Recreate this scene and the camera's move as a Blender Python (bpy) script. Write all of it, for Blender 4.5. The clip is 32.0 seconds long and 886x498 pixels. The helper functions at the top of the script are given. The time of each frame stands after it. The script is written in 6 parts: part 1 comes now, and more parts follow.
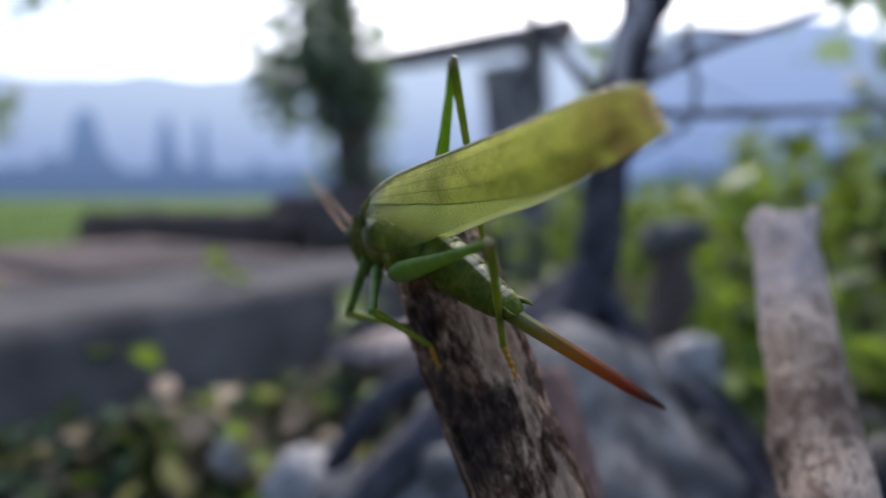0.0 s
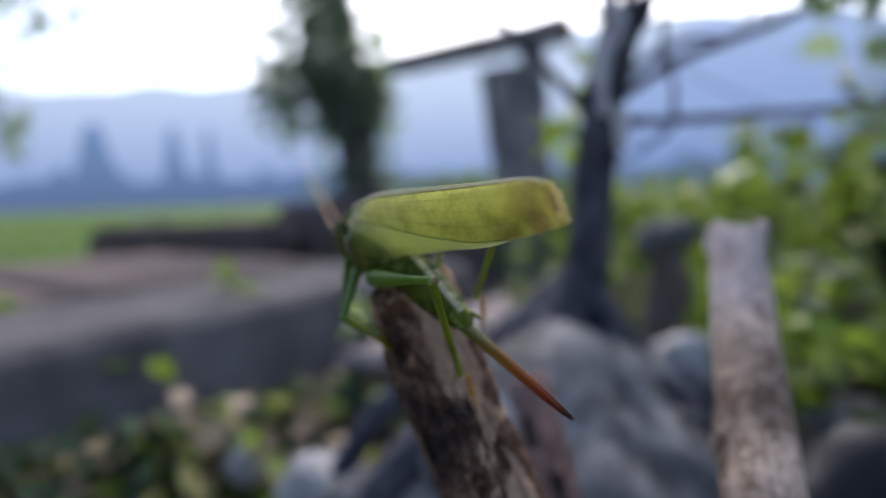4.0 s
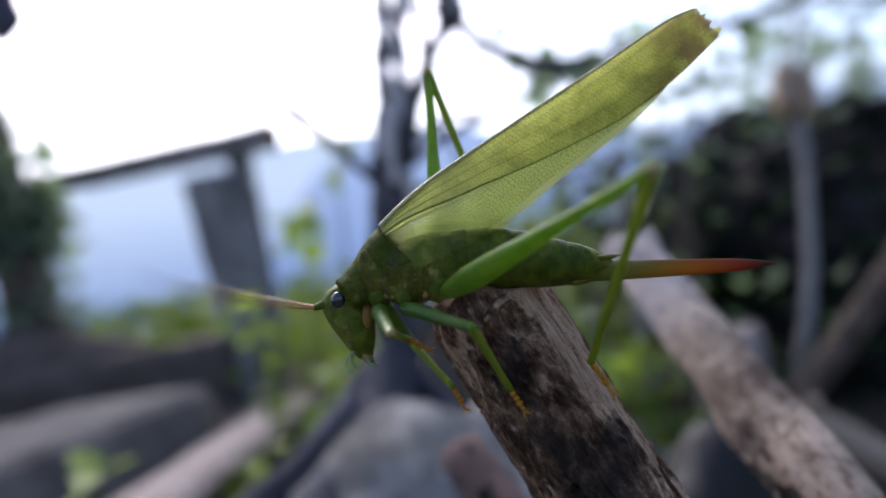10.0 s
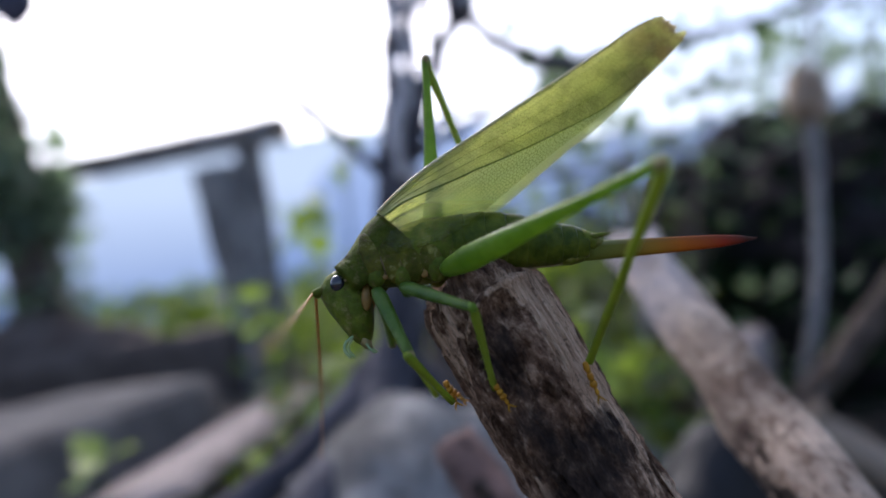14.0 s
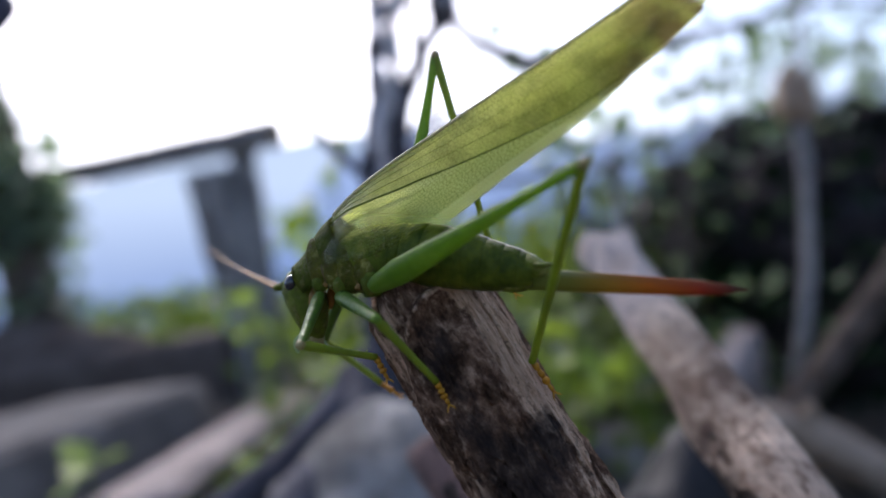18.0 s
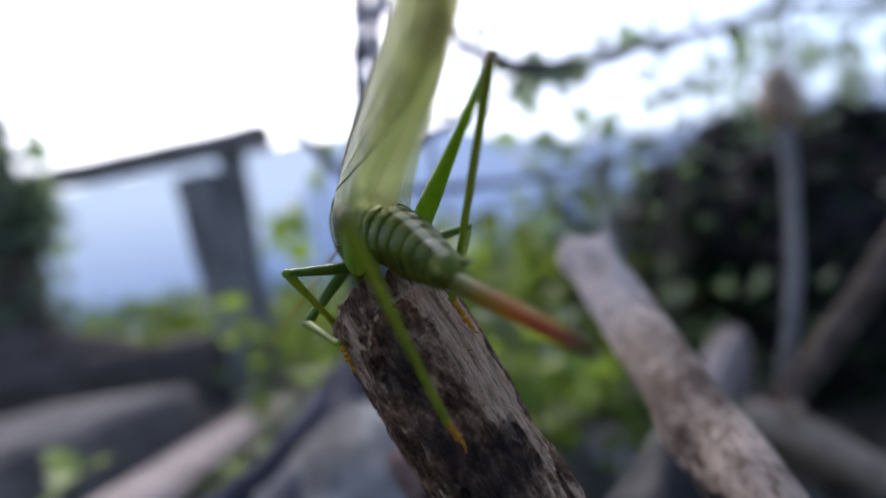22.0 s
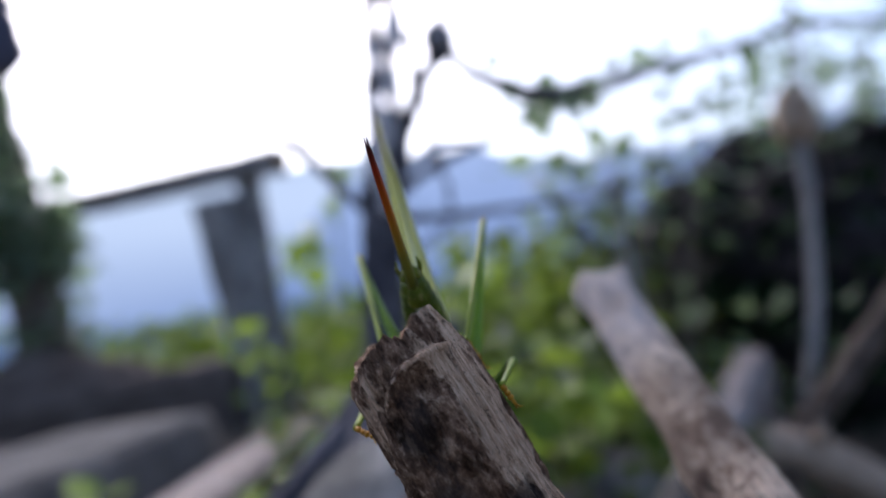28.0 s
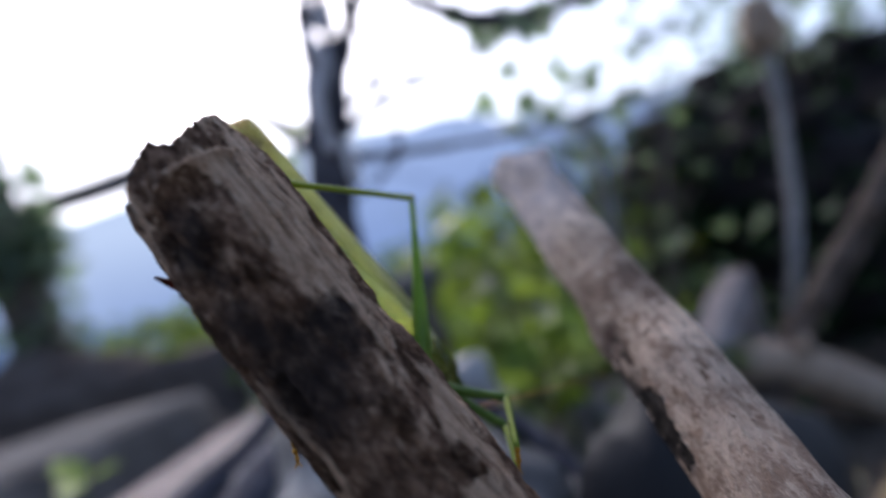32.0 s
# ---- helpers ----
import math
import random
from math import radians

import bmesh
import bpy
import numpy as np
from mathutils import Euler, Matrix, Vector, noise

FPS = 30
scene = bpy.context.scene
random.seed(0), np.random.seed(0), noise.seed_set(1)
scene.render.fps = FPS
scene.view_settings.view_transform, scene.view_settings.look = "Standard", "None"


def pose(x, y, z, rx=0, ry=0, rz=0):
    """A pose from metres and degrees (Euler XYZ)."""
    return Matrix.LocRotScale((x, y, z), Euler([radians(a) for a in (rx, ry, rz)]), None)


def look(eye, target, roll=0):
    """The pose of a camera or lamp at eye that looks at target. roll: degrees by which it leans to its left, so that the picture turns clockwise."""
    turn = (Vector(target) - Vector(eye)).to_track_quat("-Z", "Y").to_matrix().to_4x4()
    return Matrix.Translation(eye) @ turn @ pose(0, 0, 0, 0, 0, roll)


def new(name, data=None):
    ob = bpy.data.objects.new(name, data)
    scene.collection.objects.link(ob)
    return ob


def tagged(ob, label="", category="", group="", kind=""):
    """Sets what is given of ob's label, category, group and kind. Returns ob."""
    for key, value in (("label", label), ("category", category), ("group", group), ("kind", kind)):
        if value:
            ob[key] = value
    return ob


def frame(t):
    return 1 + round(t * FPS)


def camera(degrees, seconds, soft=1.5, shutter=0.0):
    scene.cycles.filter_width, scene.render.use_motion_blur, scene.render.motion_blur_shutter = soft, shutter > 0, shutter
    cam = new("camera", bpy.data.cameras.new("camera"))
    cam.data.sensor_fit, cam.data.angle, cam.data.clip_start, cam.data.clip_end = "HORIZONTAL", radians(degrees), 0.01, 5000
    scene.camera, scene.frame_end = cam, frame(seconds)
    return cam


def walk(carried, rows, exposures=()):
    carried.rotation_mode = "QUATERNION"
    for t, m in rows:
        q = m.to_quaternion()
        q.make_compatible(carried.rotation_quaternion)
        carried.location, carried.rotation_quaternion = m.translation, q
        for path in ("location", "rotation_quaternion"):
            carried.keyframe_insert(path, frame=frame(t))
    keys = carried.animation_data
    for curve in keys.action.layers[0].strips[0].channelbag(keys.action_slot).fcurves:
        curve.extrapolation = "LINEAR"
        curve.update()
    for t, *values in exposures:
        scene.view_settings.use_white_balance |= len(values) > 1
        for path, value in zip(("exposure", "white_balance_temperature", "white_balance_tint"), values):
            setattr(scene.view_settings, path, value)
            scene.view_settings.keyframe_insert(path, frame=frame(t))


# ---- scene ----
# A bush-cricket turns round on the top of a dead stick, seen from a few centimetres.
cam = camera(73.2, 32.0, soft=1.6, shutter=0.5)
cam.data.dof.use_dof = True
cam.data.dof.focus_distance = 0.075
cam.data.dof.aperture_fstop = 7.4
EYE, TILT = 0.25, -5.0
PATH = [
    (0, 0.0000, -0.0001, -0.0002, -0.04, 0.05, 0.00),
    (0.5, -0.0023, 0.0008, 0.0017, -0.90, 0.03, -0.09),
    (1, 0.0003, -0.0007, -0.0008, -1.90, 0.15, 1.33),
    (1.5, 0.0006, -0.0039, 0.0016, -0.77, 0.20, 1.19),
    (2, 0.0027, -0.0084, 0.0015, -0.65, -0.13, 0.34),
    (2.5, 0.0031, -0.0076, 0.0011, -0.23, -0.40, 1.74),
    (4.5, 0.0086, -0.0170, 0.0080, 0.88, 0.14, 2.01),
    (5, -0.0004, -0.0126, 0.0099, -0.07, 0.23, 2.03),
    (5.5, -0.0142, -0.0188, 0.0028, -10.58, 1.69, 8.27),
    (6, -0.0457, 0.0020, -0.0031, -18.17, 2.07, 9.82),
    (6.5, -0.0542, 0.0233, -0.0095, -22.47, 3.27, 11.92),
    (7, -0.0409, 0.0221, -0.0045, -28.05, 5.82, 12.01),
    (7.5, -0.0452, 0.0278, -0.0072, -28.14, 5.21, 11.47),
    (8, -0.0430, 0.0271, -0.0086, -28.21, 5.00, 12.24),
    (8.5, -0.0427, 0.0268, -0.0073, -27.72, 5.88, 12.20),
    (9, -0.0436, 0.0266, -0.0048, -27.26, 6.26, 12.20),
    (9.5, -0.0395, 0.0258, -0.0059, -27.36, 6.62, 13.08),
    (10, -0.0423, 0.0254, -0.0039, -26.65, 7.17, 12.13),
    (10.5, -0.0446, 0.0268, -0.0030, -26.26, 7.26, 11.96),
    (11, -0.0440, 0.0264, -0.0040, -25.95, 7.60, 12.06),
    (11.5, -0.0454, 0.0246, -0.0033, -25.97, 7.56, 11.82),
    (12, -0.0449, 0.0260, -0.0057, -25.94, 6.84, 12.29),
    (12.5, -0.0424, 0.0255, -0.0065, -26.57, 6.62, 12.18),
    (13, -0.0395, 0.0280, -0.0073, -26.71, 6.25, 11.45),
    (13.5, -0.0407, 0.0269, -0.0054, -26.18, 7.06, 10.54),
    (15.5, -0.0376, 0.0244, -0.0075, -25.66, 6.69, 11.24),
    (16, -0.0376, 0.0250, -0.0087, -26.00, 6.48, 11.51),
    (16.5, -0.0375, 0.0222, -0.0041, -26.10, 7.12, 10.95),
    (17, -0.0361, 0.0219, -0.0047, -26.00, 7.44, 11.05),
    (17.5, -0.0350, 0.0221, -0.0055, -26.02, 7.46, 11.19),
    (18, -0.0337, 0.0229, -0.0069, -26.25, 7.27, 11.03),
    (18.5, -0.0317, 0.0207, -0.0055, -26.89, 7.27, 10.75),
    (19, -0.0319, 0.0204, -0.0045, -26.95, 7.39, 10.89),
    (19.5, -0.0313, 0.0185, -0.0029, -27.28, 8.12, 10.72),
    (20, -0.0317, 0.0184, -0.0030, -27.20, 8.25, 11.03),
    (20.5, -0.0313, 0.0191, -0.0037, -27.19, 8.29, 11.06),
    (21, -0.0309, 0.0200, -0.0055, -27.16, 7.86, 11.28),
    (21.5, -0.0311, 0.0205, -0.0062, -26.98, 7.57, 11.26),
    (22, -0.0303, 0.0213, -0.0068, -26.95, 7.31, 11.51),
    (22.5, -0.0314, 0.0186, -0.0042, -26.94, 7.80, 11.45),
    (23, -0.0313, 0.0202, -0.0053, -26.91, 7.84, 11.63),
    (23.5, -0.0323, 0.0194, -0.0029, -26.73, 8.12, 11.60),
    (24, -0.0314, 0.0188, -0.0029, -26.39, 8.40, 11.55),
    (24.5, -0.0307, 0.0191, -0.0028, -26.43, 8.49, 11.66),
    (25, -0.0315, 0.0185, -0.0015, -26.38, 8.74, 11.54),
    (25.5, -0.0316, 0.0189, -0.0022, -26.27, 8.85, 11.47),
    (27.5, -0.0308, 0.0189, -0.0012, -25.46, 9.25, 11.99),
    (28, -0.0300, 0.0195, -0.0018, -25.36, 9.41, 12.06),
    (28.5, -0.0292, 0.0183, -0.0021, -25.12, 9.69, 12.21),
    (29, -0.0303, 0.0202, -0.0026, -24.85, 9.38, 12.61),
    (29.5, -0.0290, 0.0213, -0.0048, -24.43, 9.31, 12.88),
    (30, -0.0264, 0.0217, -0.0070, -24.23, 9.08, 13.44),
    (30.5, -0.0245, 0.0239, -0.0098, -24.14, 8.66, 14.18),
    (31, -0.0202, 0.0251, -0.0154, -23.93, 7.99, 15.47),
    (31.5, -0.0146, 0.0256, -0.0215, -24.36, 7.25, 16.44),
    (32, -0.0080, 0.0246, -0.0258, -24.85, 6.67, 17.62),
]
walk(cam, [(t, pose(0, 0, EYE, TILT, 0, 0) @ pose(x, y, z, 90 + pitch, roll, yaw)) for t, x, y, z, yaw, pitch, roll in PATH],
     exposures=[(0, 1.12, 6050, 13), (5, 1.17, 6050, 13), (7, 1.25, 5950, 15), (26, 1.18, 5900, 15), (32, 1.08, 5850, 15)])

# ---- light ----
SUN_ELEVATION, SUN_AZIMUTH = 46.0, 8.0  # degrees; azimuth from ahead (+y) towards +x
world = bpy.data.worlds.new("sky")
scene.world = world
world.use_nodes = True
wn = world.node_tree.nodes
sky = wn.new("ShaderNodeTexSky")
sky.sky_type, sky.sun_disc = "NISHITA", False
sky.sun_elevation, sky.sun_rotation = radians(SUN_ELEVATION), radians(SUN_AZIMUTH)
sky.air_density, sky.dust_density, sky.ozone_density = 1.0, 4.0, 1.0
wn["Background"].inputs["Strength"].default_value = 0.14
world.node_tree.links.new(sky.outputs[0], wn["Background"].inputs["Color"])
sun = new("sun", bpy.data.lights.new("sun", "SUN"))
sun.data.energy, sun.data.angle, sun.data.color = 1.2, radians(25), (1.0, 0.96, 0.9)
sun.matrix_world = look((0, 0, 0), (-math.sin(radians(SUN_AZIMUTH)), -math.cos(radians(SUN_AZIMUTH)), -math.tan(radians(SUN_ELEVATION))))


# ---- materials ----
class Mat:
    """A node material: a small helper that keeps the node code short."""

    def __init__(self, name):
        self.m = bpy.data.materials.new(name)
        self.m.use_nodes = True
        self.n, self.l = self.m.node_tree.nodes, self.m.node_tree.links
        self.b = self.n["Principled BSDF"]
        self.co = self.n.new("ShaderNodeTexCoord").outputs["Object"]

    def node(self, kind, **values):
        nd = self.n.new(kind)
        for key, value in values.items():
            sock = nd.inputs[key.replace("_", " ")]
            if hasattr(value, "is_linked"):
                self.l.new(value, sock)
            else:
                sock.default_value = value
        return nd

    def noise(self, scale, detail=4.0, rough=0.55, stretch=None, distortion=0.0):
        v = self.co
        if stretch:
            mp = self.n.new("ShaderNodeMapping")
            mp.inputs["Scale"].default_value = stretch
            self.l.new(self.co, mp.inputs["Vector"])
            v = mp.outputs[0]
        return self.node("ShaderNodeTexNoise", Vector=v, Scale=scale, Detail=detail, Roughness=rough, Distortion=distortion).outputs["Fac"]

    def ramp(self, fac, stops):
        r = self.n.new("ShaderNodeValToRGB")
        self.l.new(fac, r.inputs[0])
        e = r.color_ramp.elements
        while len(e) < len(stops):
            e.new(0.5)
        for el, (p, c) in zip(e, stops):
            el.position, el.color = p, (*c, 1) if len(c) == 3 else c
        return r.outputs[0]

    def mix(self, fac, a, b, blend="MIX"):
        mx = self.n.new("ShaderNodeMix")
        mx.data_type, mx.blend_type = "RGBA", blend
        for sock, value in ((mx.inputs[0], fac), (mx.inputs[6], a), (mx.inputs[7], b)):
            if hasattr(value, "is_linked"):
                self.l.new(value, sock)
            else:
                sock.default_value = value if isinstance(value, float) else (*value, 1)
        return mx.outputs[2]

    def math(self, op, a, b=0.0, clamp=False):
        nd = self.n.new("ShaderNodeMath")
        nd.operation, nd.use_clamp = op, clamp
        for sock, value in zip(nd.inputs, (a, b)):
            if hasattr(value, "is_linked"):
                self.l.new(value, sock)
            else:
                sock.default_value = value
        return nd.outputs[0]

    def axis(self, which):
        return self.node("ShaderNodeSeparateXYZ", Vector=self.co).outputs[which]

    def put(self, color=None, rough=0.6, bump=None, strength=0.4, distance=0.001, metal=0.0, spec=0.4, coat=0.0):
        for name, value in (("Base Color", color), ("Roughness", rough), ("Metallic", metal), ("Specular IOR Level", spec), ("Coat Weight", coat)):
            if value is None:
                continue
            if hasattr(value, "is_linked"):
                self.l.new(value, self.b.inputs[name])
            else:
                self.b.inputs[name].default_value = (*value, 1) if isinstance(value, tuple) else value
        if bump is not None:
            bp = self.node("ShaderNodeBump", Strength=strength, Distance=distance, Height=bump)
            self.l.new(bp.outputs[0], self.b.inputs["Normal"])
        return self.m

    def thin(self, color, amount, clear=0.0, sheen=0.0):
        """Lets light through a thin leaf or wing."""
        tr = self.n.new("ShaderNodeBsdfTranslucent")
        if hasattr(color, "is_linked"):
            self.l.new(color, tr.inputs["Color"])
        else:
            tr.inputs["Color"].default_value = (*color, 1)
        mx = self.n.new("ShaderNodeMixShader")
        if hasattr(amount, "is_linked"):
            self.l.new(amount, mx.inputs[0])
        else:
            mx.inputs[0].default_value = amount
        out = self.n["Material Output"]
        self.l.new(self.b.outputs[0], mx.inputs[1])
        self.l.new(tr.outputs[0], mx.inputs[2])
        last = mx
        if clear:
            tp = self.n.new("ShaderNodeBsdfTransparent")
            last = self.n.new("ShaderNodeMixShader")
            if hasattr(clear, "is_linked"):
                self.l.new(clear, last.inputs[0])
            else:
                last.inputs[0].default_value = clear
            self.l.new(color, tp.inputs["Color"])
            self.l.new(mx.outputs[0], last.inputs[1])
            self.l.new(tp.outputs[0], last.inputs[2])
        if sheen:
            slant = self.node("ShaderNodeLayerWeight", Blend=0.5).outputs["Facing"]
            fr = self.math("ADD", self.math("MULTIPLY", self.math("POWER", slant, 4.5), sheen), 0.012)
            gl = self.node("ShaderNodeBsdfGlossy", Roughness=0.4)
            glossy = self.n.new("ShaderNodeMixShader")
            self.l.new(fr, glossy.inputs[0])
            self.l.new(last.outputs[0], glossy.inputs[1])
            self.l.new(gl.outputs[0], glossy.inputs[2])
            last = glossy
        self.l.new(last.outputs[0], out.inputs["Surface"])
        return self.m


def stain(m, place, size):
    """1 inside a ragged blot round a place on the thing, 0 outside it."""
    warp = m.node("ShaderNodeTexNoise", Vector=m.co, Scale=260.0, Detail=5.0).outputs["Color"]
    off = m.node("ShaderNodeVectorMath", Vector=m.co)
    off.operation = "SUBTRACT"
    off.inputs[1].default_value = place
    add = m.n.new("ShaderNodeVectorMath")
    add.operation = "MULTIPLY_ADD"
    m.l.new(warp, add.inputs[0])
    add.inputs[1].default_value = (0.008,) * 3
    m.l.new(off.outputs[0], add.inputs[2])
    sc = m.n.new("ShaderNodeVectorMath")
    sc.operation = "DIVIDE"
    m.l.new(add.outputs[0], sc.inputs[0])
    sc.inputs[1].default_value = size
    sub = m.n.new("ShaderNodeVectorMath")
    sub.operation = "LENGTH"
    m.l.new(sc.outputs[0], sub.inputs[0])
    return m.node("ShaderNodeMapRange", Value=sub.outputs["Value"], From_Min=1.25, From_Max=0.75, To_Min=0.0, To_Max=1.0).outputs[0]


def wood_material(name, pale, mid, dark, blots=(), scale=1.0, cover=0.05, cracks=0.8, tints=(), side=0.0, spec=0.25, speckle=0.75, broad=1.0, rugged=0.4, grain=0.2):
    m = Mat(name)
    fine = m.noise(1300 * scale, 8, 0.75, stretch=(1, 1, grain))
    patch = m.noise(230 * scale * broad, 9, 0.7, stretch=(1, 1, 0.35 + grain), distortion=0.2)
    spots = m.noise(520 * scale, 5, 0.7, stretch=(1, 1, 0.6))
    crack = m.noise(330 * scale, 5, 0.55, stretch=(1, 1, 0.2), distortion=1.2)
    crack = m.math("ABSOLUTE", m.math("SUBTRACT", crack, 0.5))
    split = m.ramp(crack, [(0.0, (1, 1, 1)), (0.035, (0, 0, 0))])
    c = m.ramp(fine, [(0.3, mid), (0.5, pale), (0.68, tuple(min(1.0, v * 1.25) for v in pale))])
    grit = m.noise(900 * scale, 6, 0.7, stretch=(1, 1, 0.55))
    c = m.mix(m.math("MULTIPLY", m.ramp(grit, [(0.36, (1, 1, 1)), (0.47, (0, 0, 0))]), rugged), c, dark)
    c = m.mix(m.ramp(patch, [(0.5 - cover, (0, 0, 0)), (0.58 - cover, (1, 1, 1))]), c, m.mix(fine, dark, mid))
    c = m.mix(m.math("MULTIPLY", m.ramp(spots, [(0.58, (0, 0, 0)), (0.64, (1, 1, 1))]), speckle), c, dark)
    for place, size, tint, amount in tints:
        c = m.mix(m.math("MULTIPLY", m.math("MULTIPLY", stain(m, place, size), amount), m.ramp(patch, [(0.3, (0.35, 0.35, 0.35)), (0.6, (1, 1, 1))])), c, tint)
    if side:  # old bark is left on one side, bare fibres show on the other
        across = m.math("ADD", m.axis("X"), m.math("MULTIPLY", m.math("SUBTRACT", patch, 0.5), 0.02))
        left = m.node("ShaderNodeMapRange", Value=across, From_Min=0.0035, From_Max=-0.0035).outputs[0]
        c = m.mix(m.math("MULTIPLY", left, side), c, m.mix(fine, dark, mid))
    c = m.mix(m.math("MULTIPLY", split, cracks), c, tuple(v * 0.35 for v in dark))
    for place, size in blots:
        c = m.mix(m.math("MULTIPLY", stain(m, place, size), 0.93), c, (0.009, 0.008, 0.009))
    return m.put(c, rough=0.8, bump=m.math("SUBTRACT", m.math("ADD", m.math("ADD", fine, m.math("MULTIPLY", grit, rugged * 2)), m.math("MULTIPLY", patch, 1.2)), m.math("MULTIPLY", split, cracks)), strength=1.0, distance=0.0014 / max(scale, 0.1), spec=spec)


def bark_material():
    """Dark flaking bark over bare tan fibres; the mesh says where the bark has come off."""
    m = Mat("flaking_bark")
    at = m.n.new("ShaderNodeAttribute")
    at.attribute_name = "bare"
    fibre_grain = m.noise(2100, 7, 0.75, stretch=(1, 1, 0.07), distortion=0.3)
    grit = m.noise(800, 8, 0.72, stretch=(1, 1, 0.5))
    patch = m.noise(170, 9, 0.7, stretch=(1, 1, 0.5), distortion=0.4)
    speck = m.noise(1900, 5, 0.7, stretch=(1, 1, 0.6))
    tan = m.ramp(fibre_grain, [(0.3, (0.23, 0.125, 0.07)), (0.46, (0.6, 0.385, 0.245)), (0.64, (0.88, 0.655, 0.46))])
    dark = m.ramp(grit, [(0.3, (0.032, 0.016, 0.01)), (0.44, (0.13, 0.07, 0.041)), (0.56, (0.31, 0.185, 0.116)), (0.67, (0.68, 0.465, 0.315))])
    amount = m.math("ADD", at.outputs["Fac"], m.math("MULTIPLY", m.math("SUBTRACT", patch, 0.5), 1.9))
    amount = m.math("ADD", amount, m.math("MULTIPLY", m.math("SUBTRACT", grit, 0.5), 0.9))
    bare = m.ramp(amount, [(0.36, (0, 0, 0)), (0.56, (1, 1, 1))])
    c = m.mix(bare, dark, tan)
    c = m.mix(m.math("MULTIPLY", m.ramp(speck, [(0.58, (0, 0, 0)), (0.66, (1, 1, 1))]), 0.6), c, (0.02, 0.015, 0.013))
    c = m.mix(m.math("MULTIPLY", m.ramp(patch, [(0.6, (0, 0, 0)), (0.7, (1, 1, 1))]), 0.35), c, (0.34, 0.2, 0.12))
    # black blots down the front; the second darkens the hollow under the lip
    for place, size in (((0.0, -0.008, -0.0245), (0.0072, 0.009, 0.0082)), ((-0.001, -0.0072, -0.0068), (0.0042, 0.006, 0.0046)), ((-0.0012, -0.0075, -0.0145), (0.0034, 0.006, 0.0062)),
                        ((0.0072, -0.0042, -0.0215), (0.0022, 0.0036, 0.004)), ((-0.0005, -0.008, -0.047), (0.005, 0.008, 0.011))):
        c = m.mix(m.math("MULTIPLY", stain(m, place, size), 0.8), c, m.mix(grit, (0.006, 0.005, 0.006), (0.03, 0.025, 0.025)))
    relief = m.math("ADD", m.math("MULTIPLY", grit, 1.3), m.math("ADD", m.math("MULTIPLY", fibre_grain, 0.7), m.math("MULTIPLY", speck, -0.5)))
    return m.put(c, rough=0.82, bump=relief, strength=1.0, distance=0.0016, spec=0.16)


near_wood = bark_material()
pale_wood = wood_material("weathered_wood", (0.88, 0.7, 0.55), (0.68, 0.5, 0.38), (0.16, 0.1, 0.07), scale=0.75, cover=0.0, cracks=0.15, spec=0.08, speckle=0.95, broad=1.25, rugged=0.75, grain=0.35,
                          tints=[((0.0, -0.004, -0.004), (0.016, 0.02, 0.026), (0.6, 0.56, 0.58), 0.75), ((0.0, -0.006, -0.05), (0.02, 0.02, 0.016), (0.17, 0.115, 0.085), 0.8), ((-0.006, -0.004, -0.062), (0.006, 0.006, 0.02), (0.09, 0.06, 0.05), 0.8),
                                 ((0.0, -0.006, -0.1), (0.02, 0.02, 0.03), (0.36, 0.24, 0.17), 0.7), ((0.004, -0.006, -0.009), (0.004, 0.005, 0.006), (0.14, 0.11, 0.1), 0.6)])
pink_wood = wood_material("peeled_wood", (0.3, 0.19, 0.16), (0.2, 0.125, 0.105), (0.1, 0.06, 0.052), scale=0.7, cover=-0.1)
grey_wood = wood_material("grey_timber", (0.56, 0.53, 0.52), (0.41, 0.38, 0.37), (0.22, 0.2, 0.195), scale=0.12)
board_wood = wood_material("pale_board", (0.66, 0.56, 0.53), (0.54, 0.46, 0.43), (0.25, 0.2, 0.185), scale=0.15, cover=-0.12)
brown_wood = wood_material("brown_branch", (0.2, 0.15, 0.12), (0.12, 0.09, 0.07), (0.05, 0.04, 0.035), scale=0.5)


def rocky(name, a, b, c, scale, bump=0.5, distance=0.004, rough=0.85, spec=0.25):
    m = Mat(name)
    big, small = m.noise(scale, 6, 0.6), m.noise(scale * 9, 5, 0.7)
    col = m.mix(m.math("MULTIPLY", small, 0.5), m.ramp(big, [(0.3, a), (0.5, b), (0.7, c)]), a)
    return m.put(col, rough=rough, bump=m.math("ADD", big, m.math("MULTIPLY", small, 0.4)), strength=bump, distance=distance, spec=spec)


char = rocky("charred_bark", (0.025, 0.025, 0.03), (0.062, 0.06, 0.073), (0.15, 0.142, 0.155), 60, spec=0.15)
ash_bark = rocky("ashen_bark", (0.4, 0.38, 0.39), (0.62, 0.59, 0.6), (0.76, 0.73, 0.74), 80)
stone = rocky("grey_stone", (0.05, 0.05, 0.05), (0.11, 0.107, 0.105), (0.2, 0.195, 0.19), 25)
pale_stone = rocky("pale_stone", (0.17, 0.165, 0.16), (0.32, 0.31, 0.3), (0.46, 0.45, 0.44), 40)
concrete = rocky("concrete", (0.058, 0.055, 0.054), (0.106, 0.1, 0.098), (0.155, 0.148, 0.145), 14, 0.6, spec=0.04)
terracotta = rocky("worn_tile", (0.085, 0.066, 0.058), (0.12, 0.096, 0.086), (0.15, 0.124, 0.114), 9, 0.3, spec=0.04)
